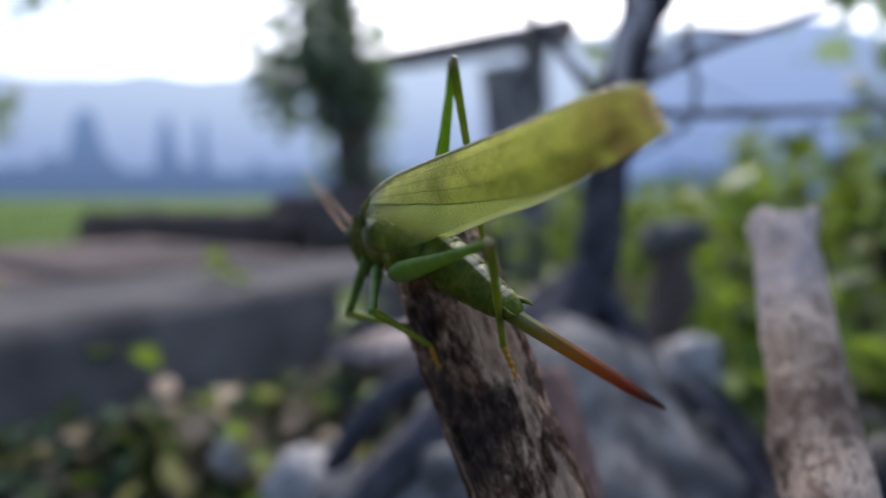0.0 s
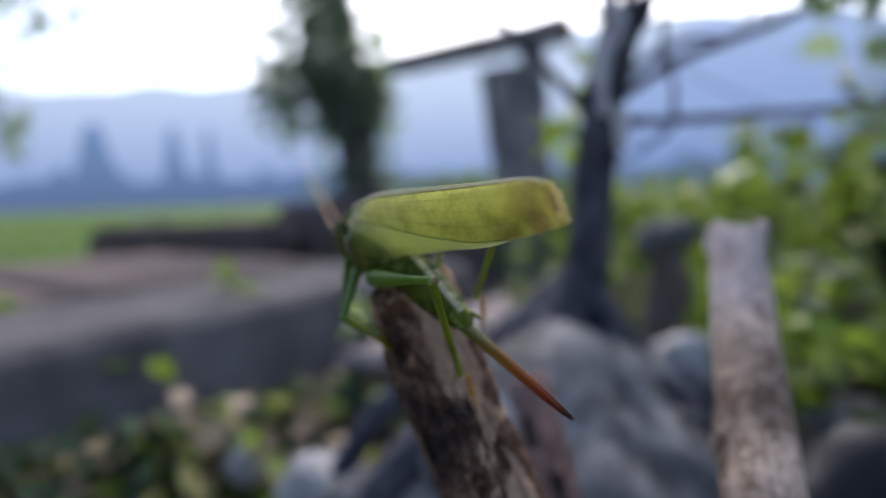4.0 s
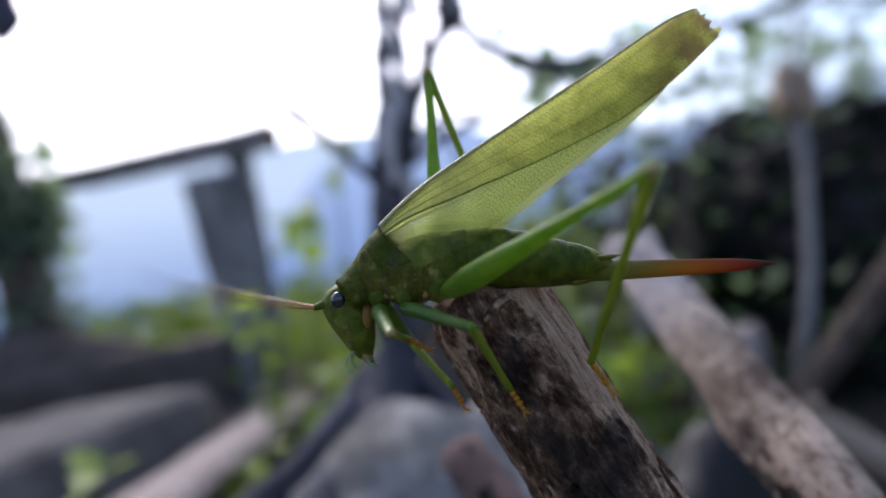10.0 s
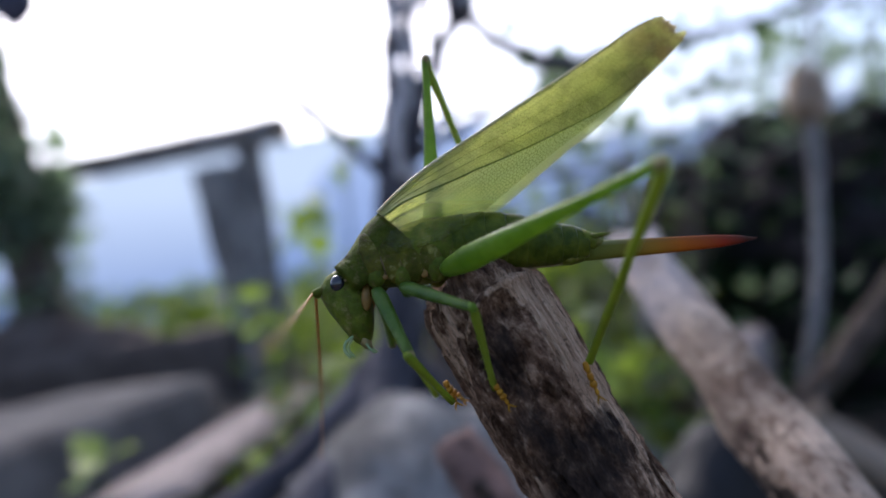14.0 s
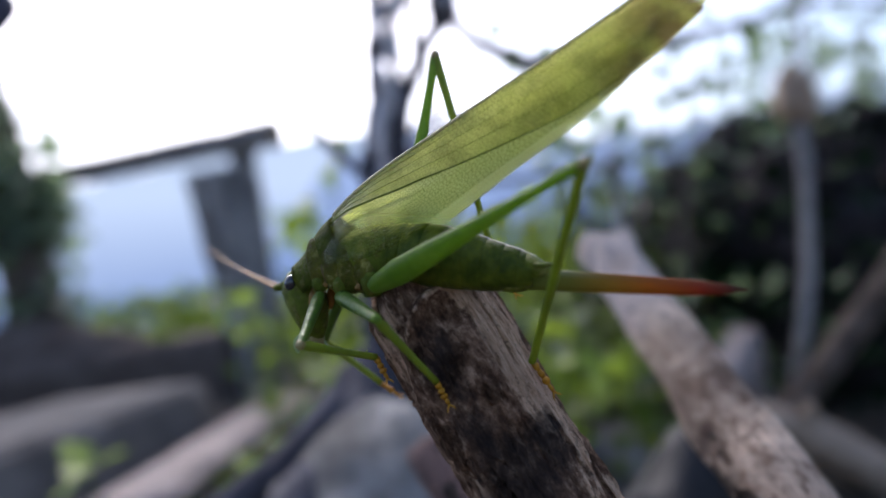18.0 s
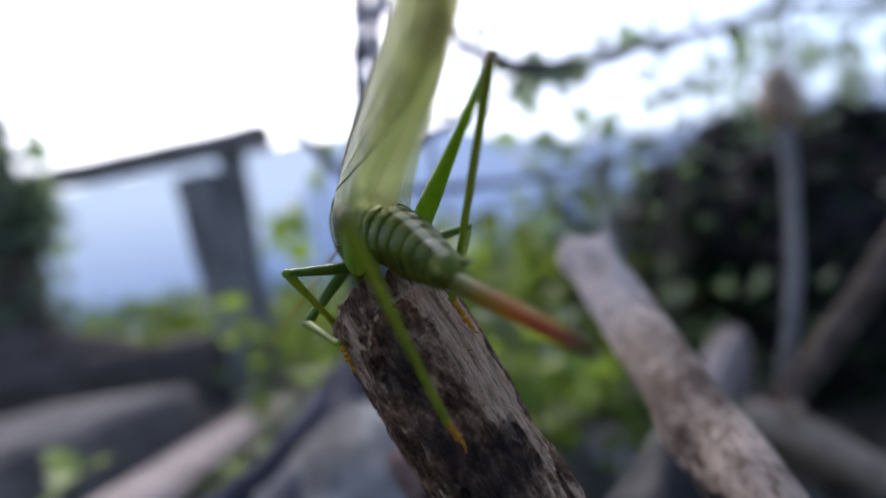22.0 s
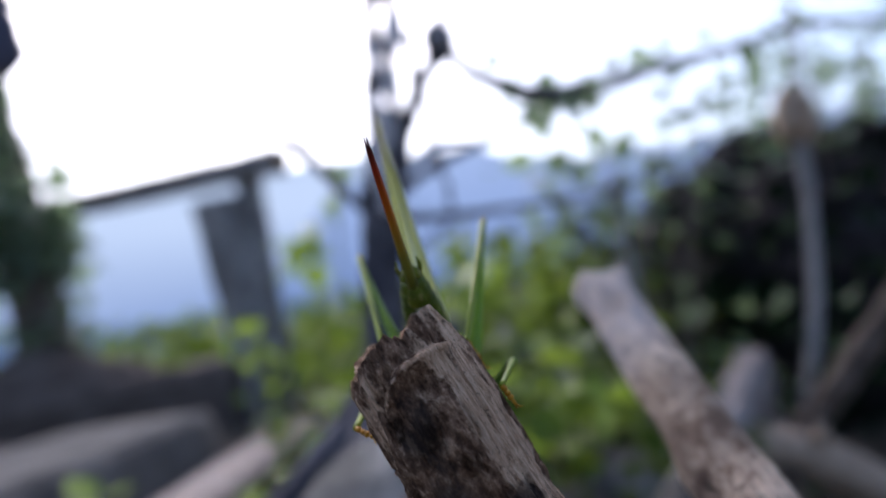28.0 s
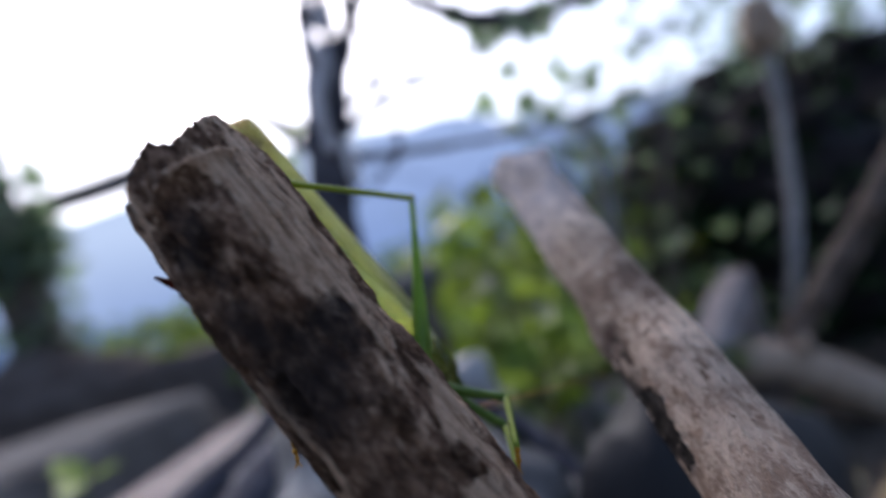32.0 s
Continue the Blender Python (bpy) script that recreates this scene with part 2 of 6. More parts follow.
slab_stone = rocky("mauve_stone", (0.17, 0.14, 0.13), (0.28, 0.235, 0.22), (0.38, 0.325, 0.305), 30, 0.7, spec=0.1)
# the bank's deep shade is put into this near-black soil colour
shaded_soil = rocky("shaded_soil", (0.01, 0.009, 0.01), (0.021, 0.019, 0.02), (0.045, 0.041, 0.042), 12, 0.8, 0.01, 1.0, 0.0)
black_stone = rocky("black_rock", (0.006, 0.006, 0.007), (0.012, 0.012, 0.014), (0.03, 0.03, 0.033), 30, rough=0.6)
bark = rocky("old_bark", (0.06, 0.046, 0.04), (0.1, 0.08, 0.07), (0.15, 0.125, 0.11), 18, spec=0.1)
rust = rocky("rusty_steel", (0.17, 0.155, 0.155), (0.3, 0.295, 0.305), (0.42, 0.415, 0.435), 90, rough=0.6)
knot_wood = rocky("split_wood_end", (0.22, 0.16, 0.115), (0.36, 0.27, 0.2), (0.48, 0.38, 0.3), 60, spec=0.1)


def leafy(name, a, b, c, amount=0.45, rough=0.55, spec=0.3, shine=(0.35, 0.5, 0.05)):
    m = Mat(name)
    rnd = m.n.new("ShaderNodeNewGeometry").outputs["Random Per Island"]
    col = m.mix(m.math("MULTIPLY", m.noise(60, 3), 0.4), m.ramp(rnd, [(0.1, a), (0.5, b), (0.95, c)]), a)
    m.put(col, rough=rough, bump=m.noise(300, 3), strength=0.2, distance=0.0006, spec=spec)
    return m.thin(m.mix(0.5, col, shine if amount > 0.1 else a), amount)


weed_leaf = leafy("weed_leaf", (0.01, 0.026, 0.005), (0.05, 0.098, 0.013), (0.2, 0.24, 0.03), 0.3, spec=0.12)
bright_leaf = leafy("bright_leaf", (0.1, 0.17, 0.02), (0.15, 0.22, 0.025), (0.22, 0.27, 0.035), 0.35)
ivy_leaf = leafy("ivy_leaf", (0.1, 0.135, 0.115), (0.16, 0.205, 0.165), (0.22, 0.27, 0.2), 0.55, shine=(0.23, 0.34, 0.12))
muted_leaf = leafy("muted_leaf", (0.045, 0.075, 0.04), (0.1, 0.15, 0.075), (0.19, 0.22, 0.11), 0.45, shine=(0.2, 0.28, 0.12))
# ivy darkened almost to black, for the shade about the bank
shaded_ivy = leafy("shaded_ivy_leaf", (0.004, 0.009, 0.004), (0.009, 0.018, 0.008), (0.02, 0.034, 0.014), 0.06, 0.95, 0.03)
red_leaf = leafy("red_leaf", (0.3, 0.06, 0.03), (0.4, 0.09, 0.04), (0.45, 0.13, 0.06), 0.3)
dry_leaf = leafy("dry_leaf", (0.12, 0.08, 0.05), (0.28, 0.2, 0.135), (0.46, 0.37, 0.28), 0.25)
grass_mat = leafy("grass_blade", (0.05, 0.085, 0.02), (0.085, 0.15, 0.03), (0.15, 0.22, 0.055), 0.3)


def ground_material():
    m = Mat("ground_soil")
    y = m.axis("Y")
    soil = m.ramp(m.noise(9, 8, 0.65), [(0.3, (0.03, 0.025, 0.02)), (0.5, (0.09, 0.075, 0.06)), (0.72, (0.2, 0.17, 0.14))])
    turf = m.ramp(m.noise(3, 8, 0.7), [(0.3, (0.04, 0.07, 0.02)), (0.55, (0.075, 0.125, 0.033)), (0.75, (0.13, 0.165, 0.06))])
    edge = m.node("ShaderNodeMapRange", Value=m.math("ADD", y, m.math("MULTIPLY", m.noise(2, 4), 0.5)), From_Min=1.9, From_Max=2.3).outputs[0]
    return m.put(m.mix(edge, soil, turf), rough=0.95, bump=m.noise(60, 8, 0.7), strength=0.7, distance=0.01, spec=0.1)


def hill_haze_material(name, low, high, z0, z1, glow):
    """A plain far backdrop; the haze before it is put into its glow."""
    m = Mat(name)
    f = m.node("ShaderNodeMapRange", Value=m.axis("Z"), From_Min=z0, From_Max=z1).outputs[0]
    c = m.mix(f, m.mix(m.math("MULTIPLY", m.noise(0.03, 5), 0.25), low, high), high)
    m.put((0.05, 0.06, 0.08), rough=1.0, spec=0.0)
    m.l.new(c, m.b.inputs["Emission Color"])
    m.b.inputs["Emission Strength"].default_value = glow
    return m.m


# ---- insect materials ----
def cuticle(name, a, b, rough=0.4, scale=700, amount=0.12, coat=0.05, spec=0.28, freckle=0.0, lit=(1.0, 1.0, 1.0)):
    m = Mat(name)
    col = m.mix(m.ramp(m.noise(scale, 4, 0.6), [(0.35, (0, 0, 0)), (0.68, (1, 1, 1))]), a, b)
    if freckle:
        col = m.mix(m.math("MULTIPLY", m.ramp(m.noise(scale * 2.2, 6, 0.75), [(0.5, (0, 0, 0)), (0.62, (1, 1, 1))]), freckle), col, (0.07, 0.05, 0.015))
        col = m.mix(m.math("MULTIPLY", m.ramp(m.noise(scale * 1.1, 5, 0.7), [(0.55, (0, 0, 0)), (0.7, (1, 1, 1))]), freckle), col, (0.3, 0.29, 0.09))
    m.put(col, rough=rough, bump=m.math("ADD", m.noise(scale * 3, 3), m.noise(scale * 0.9, 4)), strength=0.5, distance=0.0006 if freckle else 0.0002, coat=coat, spec=spec)
    return m.thin(tuple(min(1.0, v * k) for v, k in zip(b, lit)), amount)


green_body = cuticle("green_cuticle", (0.05, 0.074, 0.006), (0.135, 0.165, 0.018), 0.55, 420, coat=0.0, spec=0.1, freckle=0.7)
pleura = cuticle("mottled_side_plate", (0.04, 0.048, 0.004), (0.12, 0.115, 0.014), 0.55, 600, coat=0.0, spec=0.1, freckle=0.8)
joint_amber = cuticle("amber_joint", (0.17, 0.1, 0.025), (0.34, 0.2, 0.05), 0.45, 700, 0.3)
boulder_stone = rocky("ashy_boulder", (0.07, 0.068, 0.066), (0.23, 0.222, 0.215), (0.6, 0.58, 0.56), 42, 1.0, 0.012)
green_leg = cuticle("green_leg", (0.07, 0.14, 0.012), (0.2, 0.3, 0.035), 0.38, 330, 0.45, lit=(1.6, 1.6, 1.3))
blue_leg = cuticle("blue_green_leg", (0.055, 0.12, 0.014), (0.13, 0.21, 0.032), 0.38, 400, 0.3, freckle=0.25)
yellow_leg = cuticle("yellow_green_shin", (0.17, 0.24, 0.018), (0.28, 0.34, 0.03), 0.35, 400, 0.45)
yellow_foot = cuticle("amber_foot", (0.32, 0.14, 0.01), (0.5, 0.27, 0.025), 0.4, 900, 0.25, spec=0.15)
brown_knee = cuticle("brown_knee", (0.17, 0.14, 0.045), (0.3, 0.25, 0.1), 0.4, 800, 0.1)
amber = cuticle("amber_feeler", (0.3, 0.14, 0.035), (0.42, 0.22, 0.07), 0.5, 900, 0.3)
membrane = cuticle("pale_joint", (0.35, 0.24, 0.1), (0.3, 0.34, 0.16), 0.5, 600, 0.3)
palp_mat = cuticle("pale_palp", (0.2, 0.32, 0.14), (0.33, 0.42, 0.24), 0.45, 600, 0.3)
seam_mat = cuticle("brown_seam", (0.06, 0.045, 0.015), (0.13, 0.09, 0.03), 0.5, 600, 0.05)
eye_mat = Mat("compound_eye").put((0.012, 0.014, 0.02), rough=0.22, coat=0.5)


def wing_material(name, base, vein, tip, glow, amount, clear, net_amount, mottle):
    """A netted wing: cells between fine veins, in millimetres along and across the wing."""
    m = Mat(name)
    uv = m.n.new("ShaderNodeUVMap")
    uv.uv_map = "wing"
    warp = m.node("ShaderNodeTexNoise", Vector=uv.outputs[0], Scale=0.55, Detail=3.0).outputs["Color"]
    wv = m.n.new("ShaderNodeVectorMath")
    wv.operation = "MULTIPLY_ADD"
    m.l.new(warp, wv.inputs[0])
    wv.inputs[1].default_value = (1.3, 1.3, 0)
    m.l.new(uv.outputs[0], wv.inputs[2])
    cells = m.n.new("ShaderNodeTexBrick")
    m.l.new(wv.outputs[0], cells.inputs["Vector"])
    cells.inputs["Color1"].default_value = cells.inputs["Color2"].default_value = (0, 0, 0, 1)
    cells.inputs["Mortar"].default_value = (1, 1, 1, 1)
    for key, value in (("Scale", 1.0), ("Mortar Size", 0.06), ("Mortar Smooth", 0.7), ("Brick Width", 0.42), ("Row Height", 0.5)):
        cells.inputs[key].default_value = value
    small = m.node("ShaderNodeTexVoronoi", Vector=uv.outputs[0], Scale=3.6)
    small.feature = "DISTANCE_TO_EDGE"
    net = m.math("MAXIMUM", cells.outputs["Color"], m.math("MULTIPLY", m.ramp(small.outputs["Distance"], [(0.03, (1, 1, 1)), (0.12, (0, 0, 0))]), mottle * 0.3))
    x = m.axis("X")
    worn = m.math("MULTIPLY", m.node("ShaderNodeMapRange", Value=x, From_Min=-0.027, From_Max=-0.037).outputs[0],
                  m.ramp(m.noise(330, 6, 0.7), [(0.4, (0, 0, 0)), (0.56, (1, 1, 1))]))
    far = m.node("ShaderNodeMapRange", Value=x, From_Min=0.002, From_Max=-0.03).outputs[0]
    col = m.mix(far, base, tip)
    col = m.mix(m.math("MULTIPLY", net, net_amount), col, vein)
    mott = m.ramp(m.noise(260, 8, 0.75), [(0.44, (0, 0, 0)), (0.62, (1, 1, 1))])
    col = m.mix(m.math("MULTIPLY", mott, mottle), col, vein)
    col = m.mix(m.math("MULTIPLY", worn, 0.75), col, (0.3, 0.2, 0.12))
    m.put(col, rough=0.34, bump=m.math("ADD", net, m.noise(1400, 3)), strength=0.45, distance=0.00022, spec=0.8)
    lit = m.mix(m.math("MULTIPLY", net, net_amount * 0.8), glow, vein)
    lit = m.mix(m.math("MULTIPLY", mott, mottle), lit, vein)
    lit = m.mix(m.math("MULTIPLY", worn, 0.75), lit, (0.4, 0.27, 0.17))
    if clear > 0.3:  # the lower field is all but glass where it is thinnest, at its root
        clear = m.node("ShaderNodeMapRange", Value=m.axis("Z"), From_Min=0.0045, From_Max=0.0105, To_Min=0.94, To_Max=clear).outputs[0]
    return m.thin(lit, amount, clear, 0.9)


tegmen_mat = wing_material("forewing", (0.4, 0.45, 0.2), (0.16, 0.165, 0.025), (0.53, 0.52, 0.23), (0.86, 0.89, 0.38), 0.68, 0.18, 0.58, 0.42)
hindwing_mat = wing_material("hindwing", (0.42, 0.5, 0.27), (0.2, 0.26, 0.06), (0.7, 0.75, 0.46), (0.95, 0.98, 0.68), 0.7, 0.46, 0.75, 0.04)
fold_mat = wing_material("folded_wing", (0.6, 0.66, 0.5), (0.4, 0.46, 0.26), (0.7, 0.74, 0.58), (0.96, 0.98, 0.72), 0.7, 0.45, 0.25, 0.05)
vein_mat = cuticle("wing_vein", (0.13, 0.17, 0.03), (0.2, 0.24, 0.05), 0.4, 500, 0.3)
costa_mat = cuticle("wing_edge", (0.42, 0.4, 0.22), (0.58, 0.54, 0.34), 0.35, 500, 0.3)


def blade_material():
    m = Mat("ovipositor_blade")
    col = m.ramp(m.node("ShaderNodeMapRange", Value=m.axis("X"), From_Min=-0.021, From_Max=-0.0445).outputs[0],
                 [(0.0, (0.11, 0.15, 0.022)), (0.22, (0.17, 0.16, 0.02)), (0.4, (0.34, 0.17, 0.014)), (0.58, (0.46, 0.11, 0.006)), (0.8, (0.3, 0.024, 0.008)), (0.93, (0.05, 0.008, 0.008))])
    edge = m.node("ShaderNodeMapRange", Value=m.axis("Z"), From_Min=0.0008, From_Max=0.0014).outputs[0]
    rim = m.ramp(m.node("ShaderNodeMapRange", Value=m.axis("X"), From_Min=-0.021, From_Max=-0.0445).outputs[0], [(0.08, (0.4, 0.44, 0.28)), (0.4, (0.12, 0.07, 0.04))])
    col = m.mix(m.math("MULTIPLY", edge, 0.45), col, rim)
    m.put(m.mix(m.math("MULTIPLY", m.noise(500, 3), 0.3), col, (0.1, 0.06, 0.02)), rough=0.5, coat=0.0, spec=0.12)
    return m.thin(col, 0.25)


def abdomen_material():
    m = Mat("banded_abdomen")
    y = m.math("ABSOLUTE", m.axis("Y"))
    ridge = m.node("ShaderNodeMapRange", Value=y, From_Min=0.0011, From_Max=0.0004).outputs[0]
    col = m.mix(m.ramp(m.noise(600, 4), [(0.35, (0, 0, 0)), (0.65, (1, 1, 1))]), (0.034, 0.052, 0.004), (0.085, 0.105, 0.009))
    col = m.mix(m.math("MULTIPLY", ridge, 0.75), col, (0.11, 0.075, 0.03))
    col = m.mix(m.math("MULTIPLY", m.node("ShaderNodeMapRange", Value=y, From_Min=0.0007, From_Max=0.0004).outputs[0], 0.8), col, (0.42, 0.4, 0.27))
    m.put(col, rough=0.4, bump=m.noise(800, 5), strength=0.5, distance=0.0006, coat=0.0, spec=0.1)
    return m.thin(col, 0.1)


blade_mat, abdomen_mat = blade_material(), abdomen_material()

# ---- building helpers ----
def finish(bm, name, mat, smooth=True):
    me = bpy.data.meshes.new(name)
    bm.normal_update()
    bm.to_mesh(me)
    bm.free()
    me.materials.append(mat)
    if smooth:
        me.polygons.foreach_set("use_smooth", [True] * len(me.polygons))
    return me


def part(name, bm, mat, parent=None, label="", smooth=True):
    ob = new(name, finish(bm, name, mat, smooth))
    if parent is not None:
        ob.parent = parent
    return tagged(ob, label)


def thing(name, label, category, group="", kind="", at=None):
    ob = tagged(new(name), label, category, group, kind)
    ob.empty_display_size = 0.01
    if at is not None:
        ob.matrix_world = at
    return ob


def tube(points, radii, seg=12, rough=0.0, grain=60.0, squash=(1.0, 1.0), caps=True, twist=0.0, bm=None, smooth_path=0):
    """A tapered tube through points. squash: its width across and along the normal."""
    bm = bm or bmesh.new()
    pts = [Vector(p) for p in points]
    rad = list(radii) if hasattr(radii, "__len__") else [radii] * len(pts)
    if smooth_path:
        fine, fr = [], []
        for i in range(len(pts) - 1):
            p0, p1, p2, p3 = pts[max(i - 1, 0)], pts[i], pts[i + 1], pts[min(i + 2, len(pts) - 1)]
            for k in range(smooth_path):
                u = k / smooth_path
                fine.append(0.5 * (2 * p1 + (p2 - p0) * u + (2 * p0 - 5 * p1 + 4 * p2 - p3) * u * u + (3 * p1 - p0 - 3 * p2 + p3) * u ** 3))
                fr.append(rad[i] + (rad[i + 1] - rad[i]) * u)
        pts, rad = fine + [pts[-1]], fr + [rad[-1]]
    side, rings = None, []
    for i, p in enumerate(pts):
        d = (pts[min(i + 1, len(pts) - 1)] - pts[max(i - 1, 0)]).normalized()
        if side is None:
            side = d.cross(Vector((0, 1, 0)) if abs(d.y) < 0.9 else Vector((1, 0, 0))).normalized()
        side = (side - d * side.dot(d)).normalized()
        up = d.cross(side)
        ring = []
        for k in range(seg):
            a = 2 * math.pi * k / seg + twist * i
            v = side * math.cos(a) * squash[0] + up * math.sin(a) * squash[1]
            r = rad[i]
            if rough:
                r *= 1 + rough * noise.noise((p + v * rad[i] * 2) * grain) + 0.5 * rough * noise.noise((p + v * rad[i] * 2) * grain * 3.1)
            ring.append(bm.verts.new(p + v * r))
        rings.append(ring)
    for a, b in zip(rings, rings[1:]):
        for k in range(seg):
            bm.faces.new((a[k], a[(k + 1) % seg], b[(k + 1) % seg], b[k]))
    if caps:
        for ring, p, flip in ((rings[0], pts[0], True), (rings[-1], pts[-1], False)):
            c = bm.verts.new(p)
            for k in range(seg):
                t = (ring[(k + 1) % seg], ring[k], c) if flip else (ring[k], ring[(k + 1) % seg], c)
                bm.faces.new(t)
    return bm


def blob(centre, radii, rough=0.15, grain=8.0, rings=14, seg=20, bm=None, floor=None, seed=0.0):
    """A lumpy closed body, such as a stone."""
    bm = bm or bmesh.new()
    c = Vector(centre)
    grid = []
    for i in range(rings + 1):
        a = math.pi * i / rings
        row = []
        for k in range(seg if 0 < i < rings else 1):
            b = 2 * math.pi * k / seg
            d = Vector((math.sin(a) * math.cos(b), math.sin(a) * math.sin(b), math.cos(a)))
            s = 1 + rough * noise.fractal(d * 1.3 + Vector((seed, seed * 0.7, c.x * grain)), 1.0, 2.0, 4)
            p = Vector((d.x * radii[0], d.y * radii[1], d.z * radii[2])) * s + c
            if floor is not None:
                p.z = max(p.z, floor)
            row.append(bm.verts.new(p))
        grid.append(row)
    for i in range(rings):
        for k in range(seg):
            a, b = grid[i], grid[i + 1]
            q = [a[k % len(a)], b[k % len(b)], b[(k + 1) % len(b)], a[(k + 1) % len(a)]]
            q = list(dict.fromkeys(q))
            if len(q) > 2:
                bm.faces.new(q)
    return bm


def slab(length, width, height, bevel=0.006, rough=0.003, cuts=8):
    """A worn block: x along it, its base at z = 0."""
    bm = bmesh.new()
    bmesh.ops.create_cube(bm, size=1)
    bmesh.ops.scale(bm, vec=(length, width, height), verts=bm.verts)
    bmesh.ops.translate(bm, vec=(0, 0, height / 2), verts=bm.verts)
    bmesh.ops.bevel(bm, geom=bm.edges[:], offset=bevel, segments=2, affect="EDGES")
    bmesh.ops.subdivide_edges(bm, edges=[e for e in bm.edges if e.calc_length() > length / 6], cuts=cuts, use_grid_fill=True)
    for v in bm.verts:
        v.co += Vector(noise.noise_vector(v.co * 14)) * rough
    return bm


LEAF = [(0, 0, 0), (-0.34, 0.3, 0.06), (-0.4, 0.55, 0.05), (-0.2, 0.85, 0.0), (0, 1.05, -0.1), (0.2, 0.85, 0.0), (0.4, 0.55, 0.05), (0.34, 0.3, 0.06), (0, 0.5, -0.04)]
LEAF_FACES = [(0, 8, 1), (1, 8, 2), (2, 8, 3), (3, 8, 4), (4, 8, 5), (5, 8, 6), (6, 8, 7), (7, 8, 0)]


def leaf_mass(name, mat, places, sizes, seed, droop=0.5, face=None):
    """Many separate leaves in one mesh: each stands at a place, with its own size, turn and tilt."""
    rng = np.random.default_rng(seed)
    base = np.array(LEAF)
    verts, faces = [], []
    for p, s in zip(places, sizes):
        yaw, tilt, roll = rng.uniform(0, 6.283), rng.normal(-droop * 0.6, 0.6), rng.normal(0, 0.5)
        m = np.array(Euler((tilt, roll, yaw)).to_matrix())
        bend = base.copy()
        bend[:, 2] -= 0.25 * rng.uniform(0, 1) * bend[:, 1] ** 2
        bend[:, 0] *= rng.uniform(0.8, 1.25)
        n = len(verts) * len(base)
        verts.append((bend * s) @ m.T + p)
        faces += [tuple(n + i for i in f) for f in LEAF_FACES]
    me = bpy.data.meshes.new(name)
    me.from_pydata(np.concatenate(verts).tolist(), [], faces)
    me.materials.append(mat)
    me.polygons.foreach_set("use_smooth", [True] * len(me.polygons))
    return me


def cloud(rng, centre, spread, count, shell=0.0):
    d = np.clip(rng.normal(size=(count, 3)), -1.6, 1.6)
    if shell:
        d /= np.linalg.norm(d, axis=1)[:, None]
        d *= rng.uniform(shell, 1.1, (count, 1))
    return np.asarray(centre) + d * np.asarray(spread)


def twig_bundle(base, tips, radius, bm=None):
    bm = bm or bmesh.new()
    for tip in tips:
        b, e = Vector(base), Vector(tip)
        mid = b.lerp(e, 0.5) + Vector((0, 0, 0.15 * (e - b).length))
        tube([b, mid, e], [radius, radius * 0.7, radius * 0.3], 5, bm=bm, smooth_path=4)
    return bm


# ---- the setting ----
def make_ground():
    bm = bmesh.new()
    xs = sorted({*np.round(np.linspace(-1.6, 2.4, 81), 3), -4, -8, -20, -60, -200, -900, 4, 8, 20, 60, 200, 900})
    ys = sorted({*np.round(np.linspace(-1.2, 3.2, 89), 3), -3, -10, -60, -300, -900, 5, 8, 14, 30, 80, 250, 900})
    grid = []
    for y in ys:
        row = []
        for x in xs:
            near = max(0.0, 1 - max(abs(x) / 4, abs(y - 0.8) / 4))
            z = near * (0.02 * noise.noise(Vector((x * 5, y * 5, 1))) + 0.02 * noise.noise(Vector((x * 14, y * 14, 4))))
            # the bank of earth that rises to the kerb and the yard behind it
            z += 0.045 * min(1.0, max(0.0, (y - 0.55) / 0.4)) + 0.06 * min(1.0, max(0.0, (y - 1.6) / 0.6))
            row.append(bm.verts.new((x, y, z)))
        grid.append(row)
    for a, b in zip(grid, grid[1:]):
        for k in range(len(xs) - 1):
            bm.faces.new((a[k], a[k + 1], b[k + 1], b[k]))
    ob = part("ground", bm, ground_material(), label="dark litter-strewn soil that turns to lawn behind")
    return tagged(ob, category="ground", kind="structure")


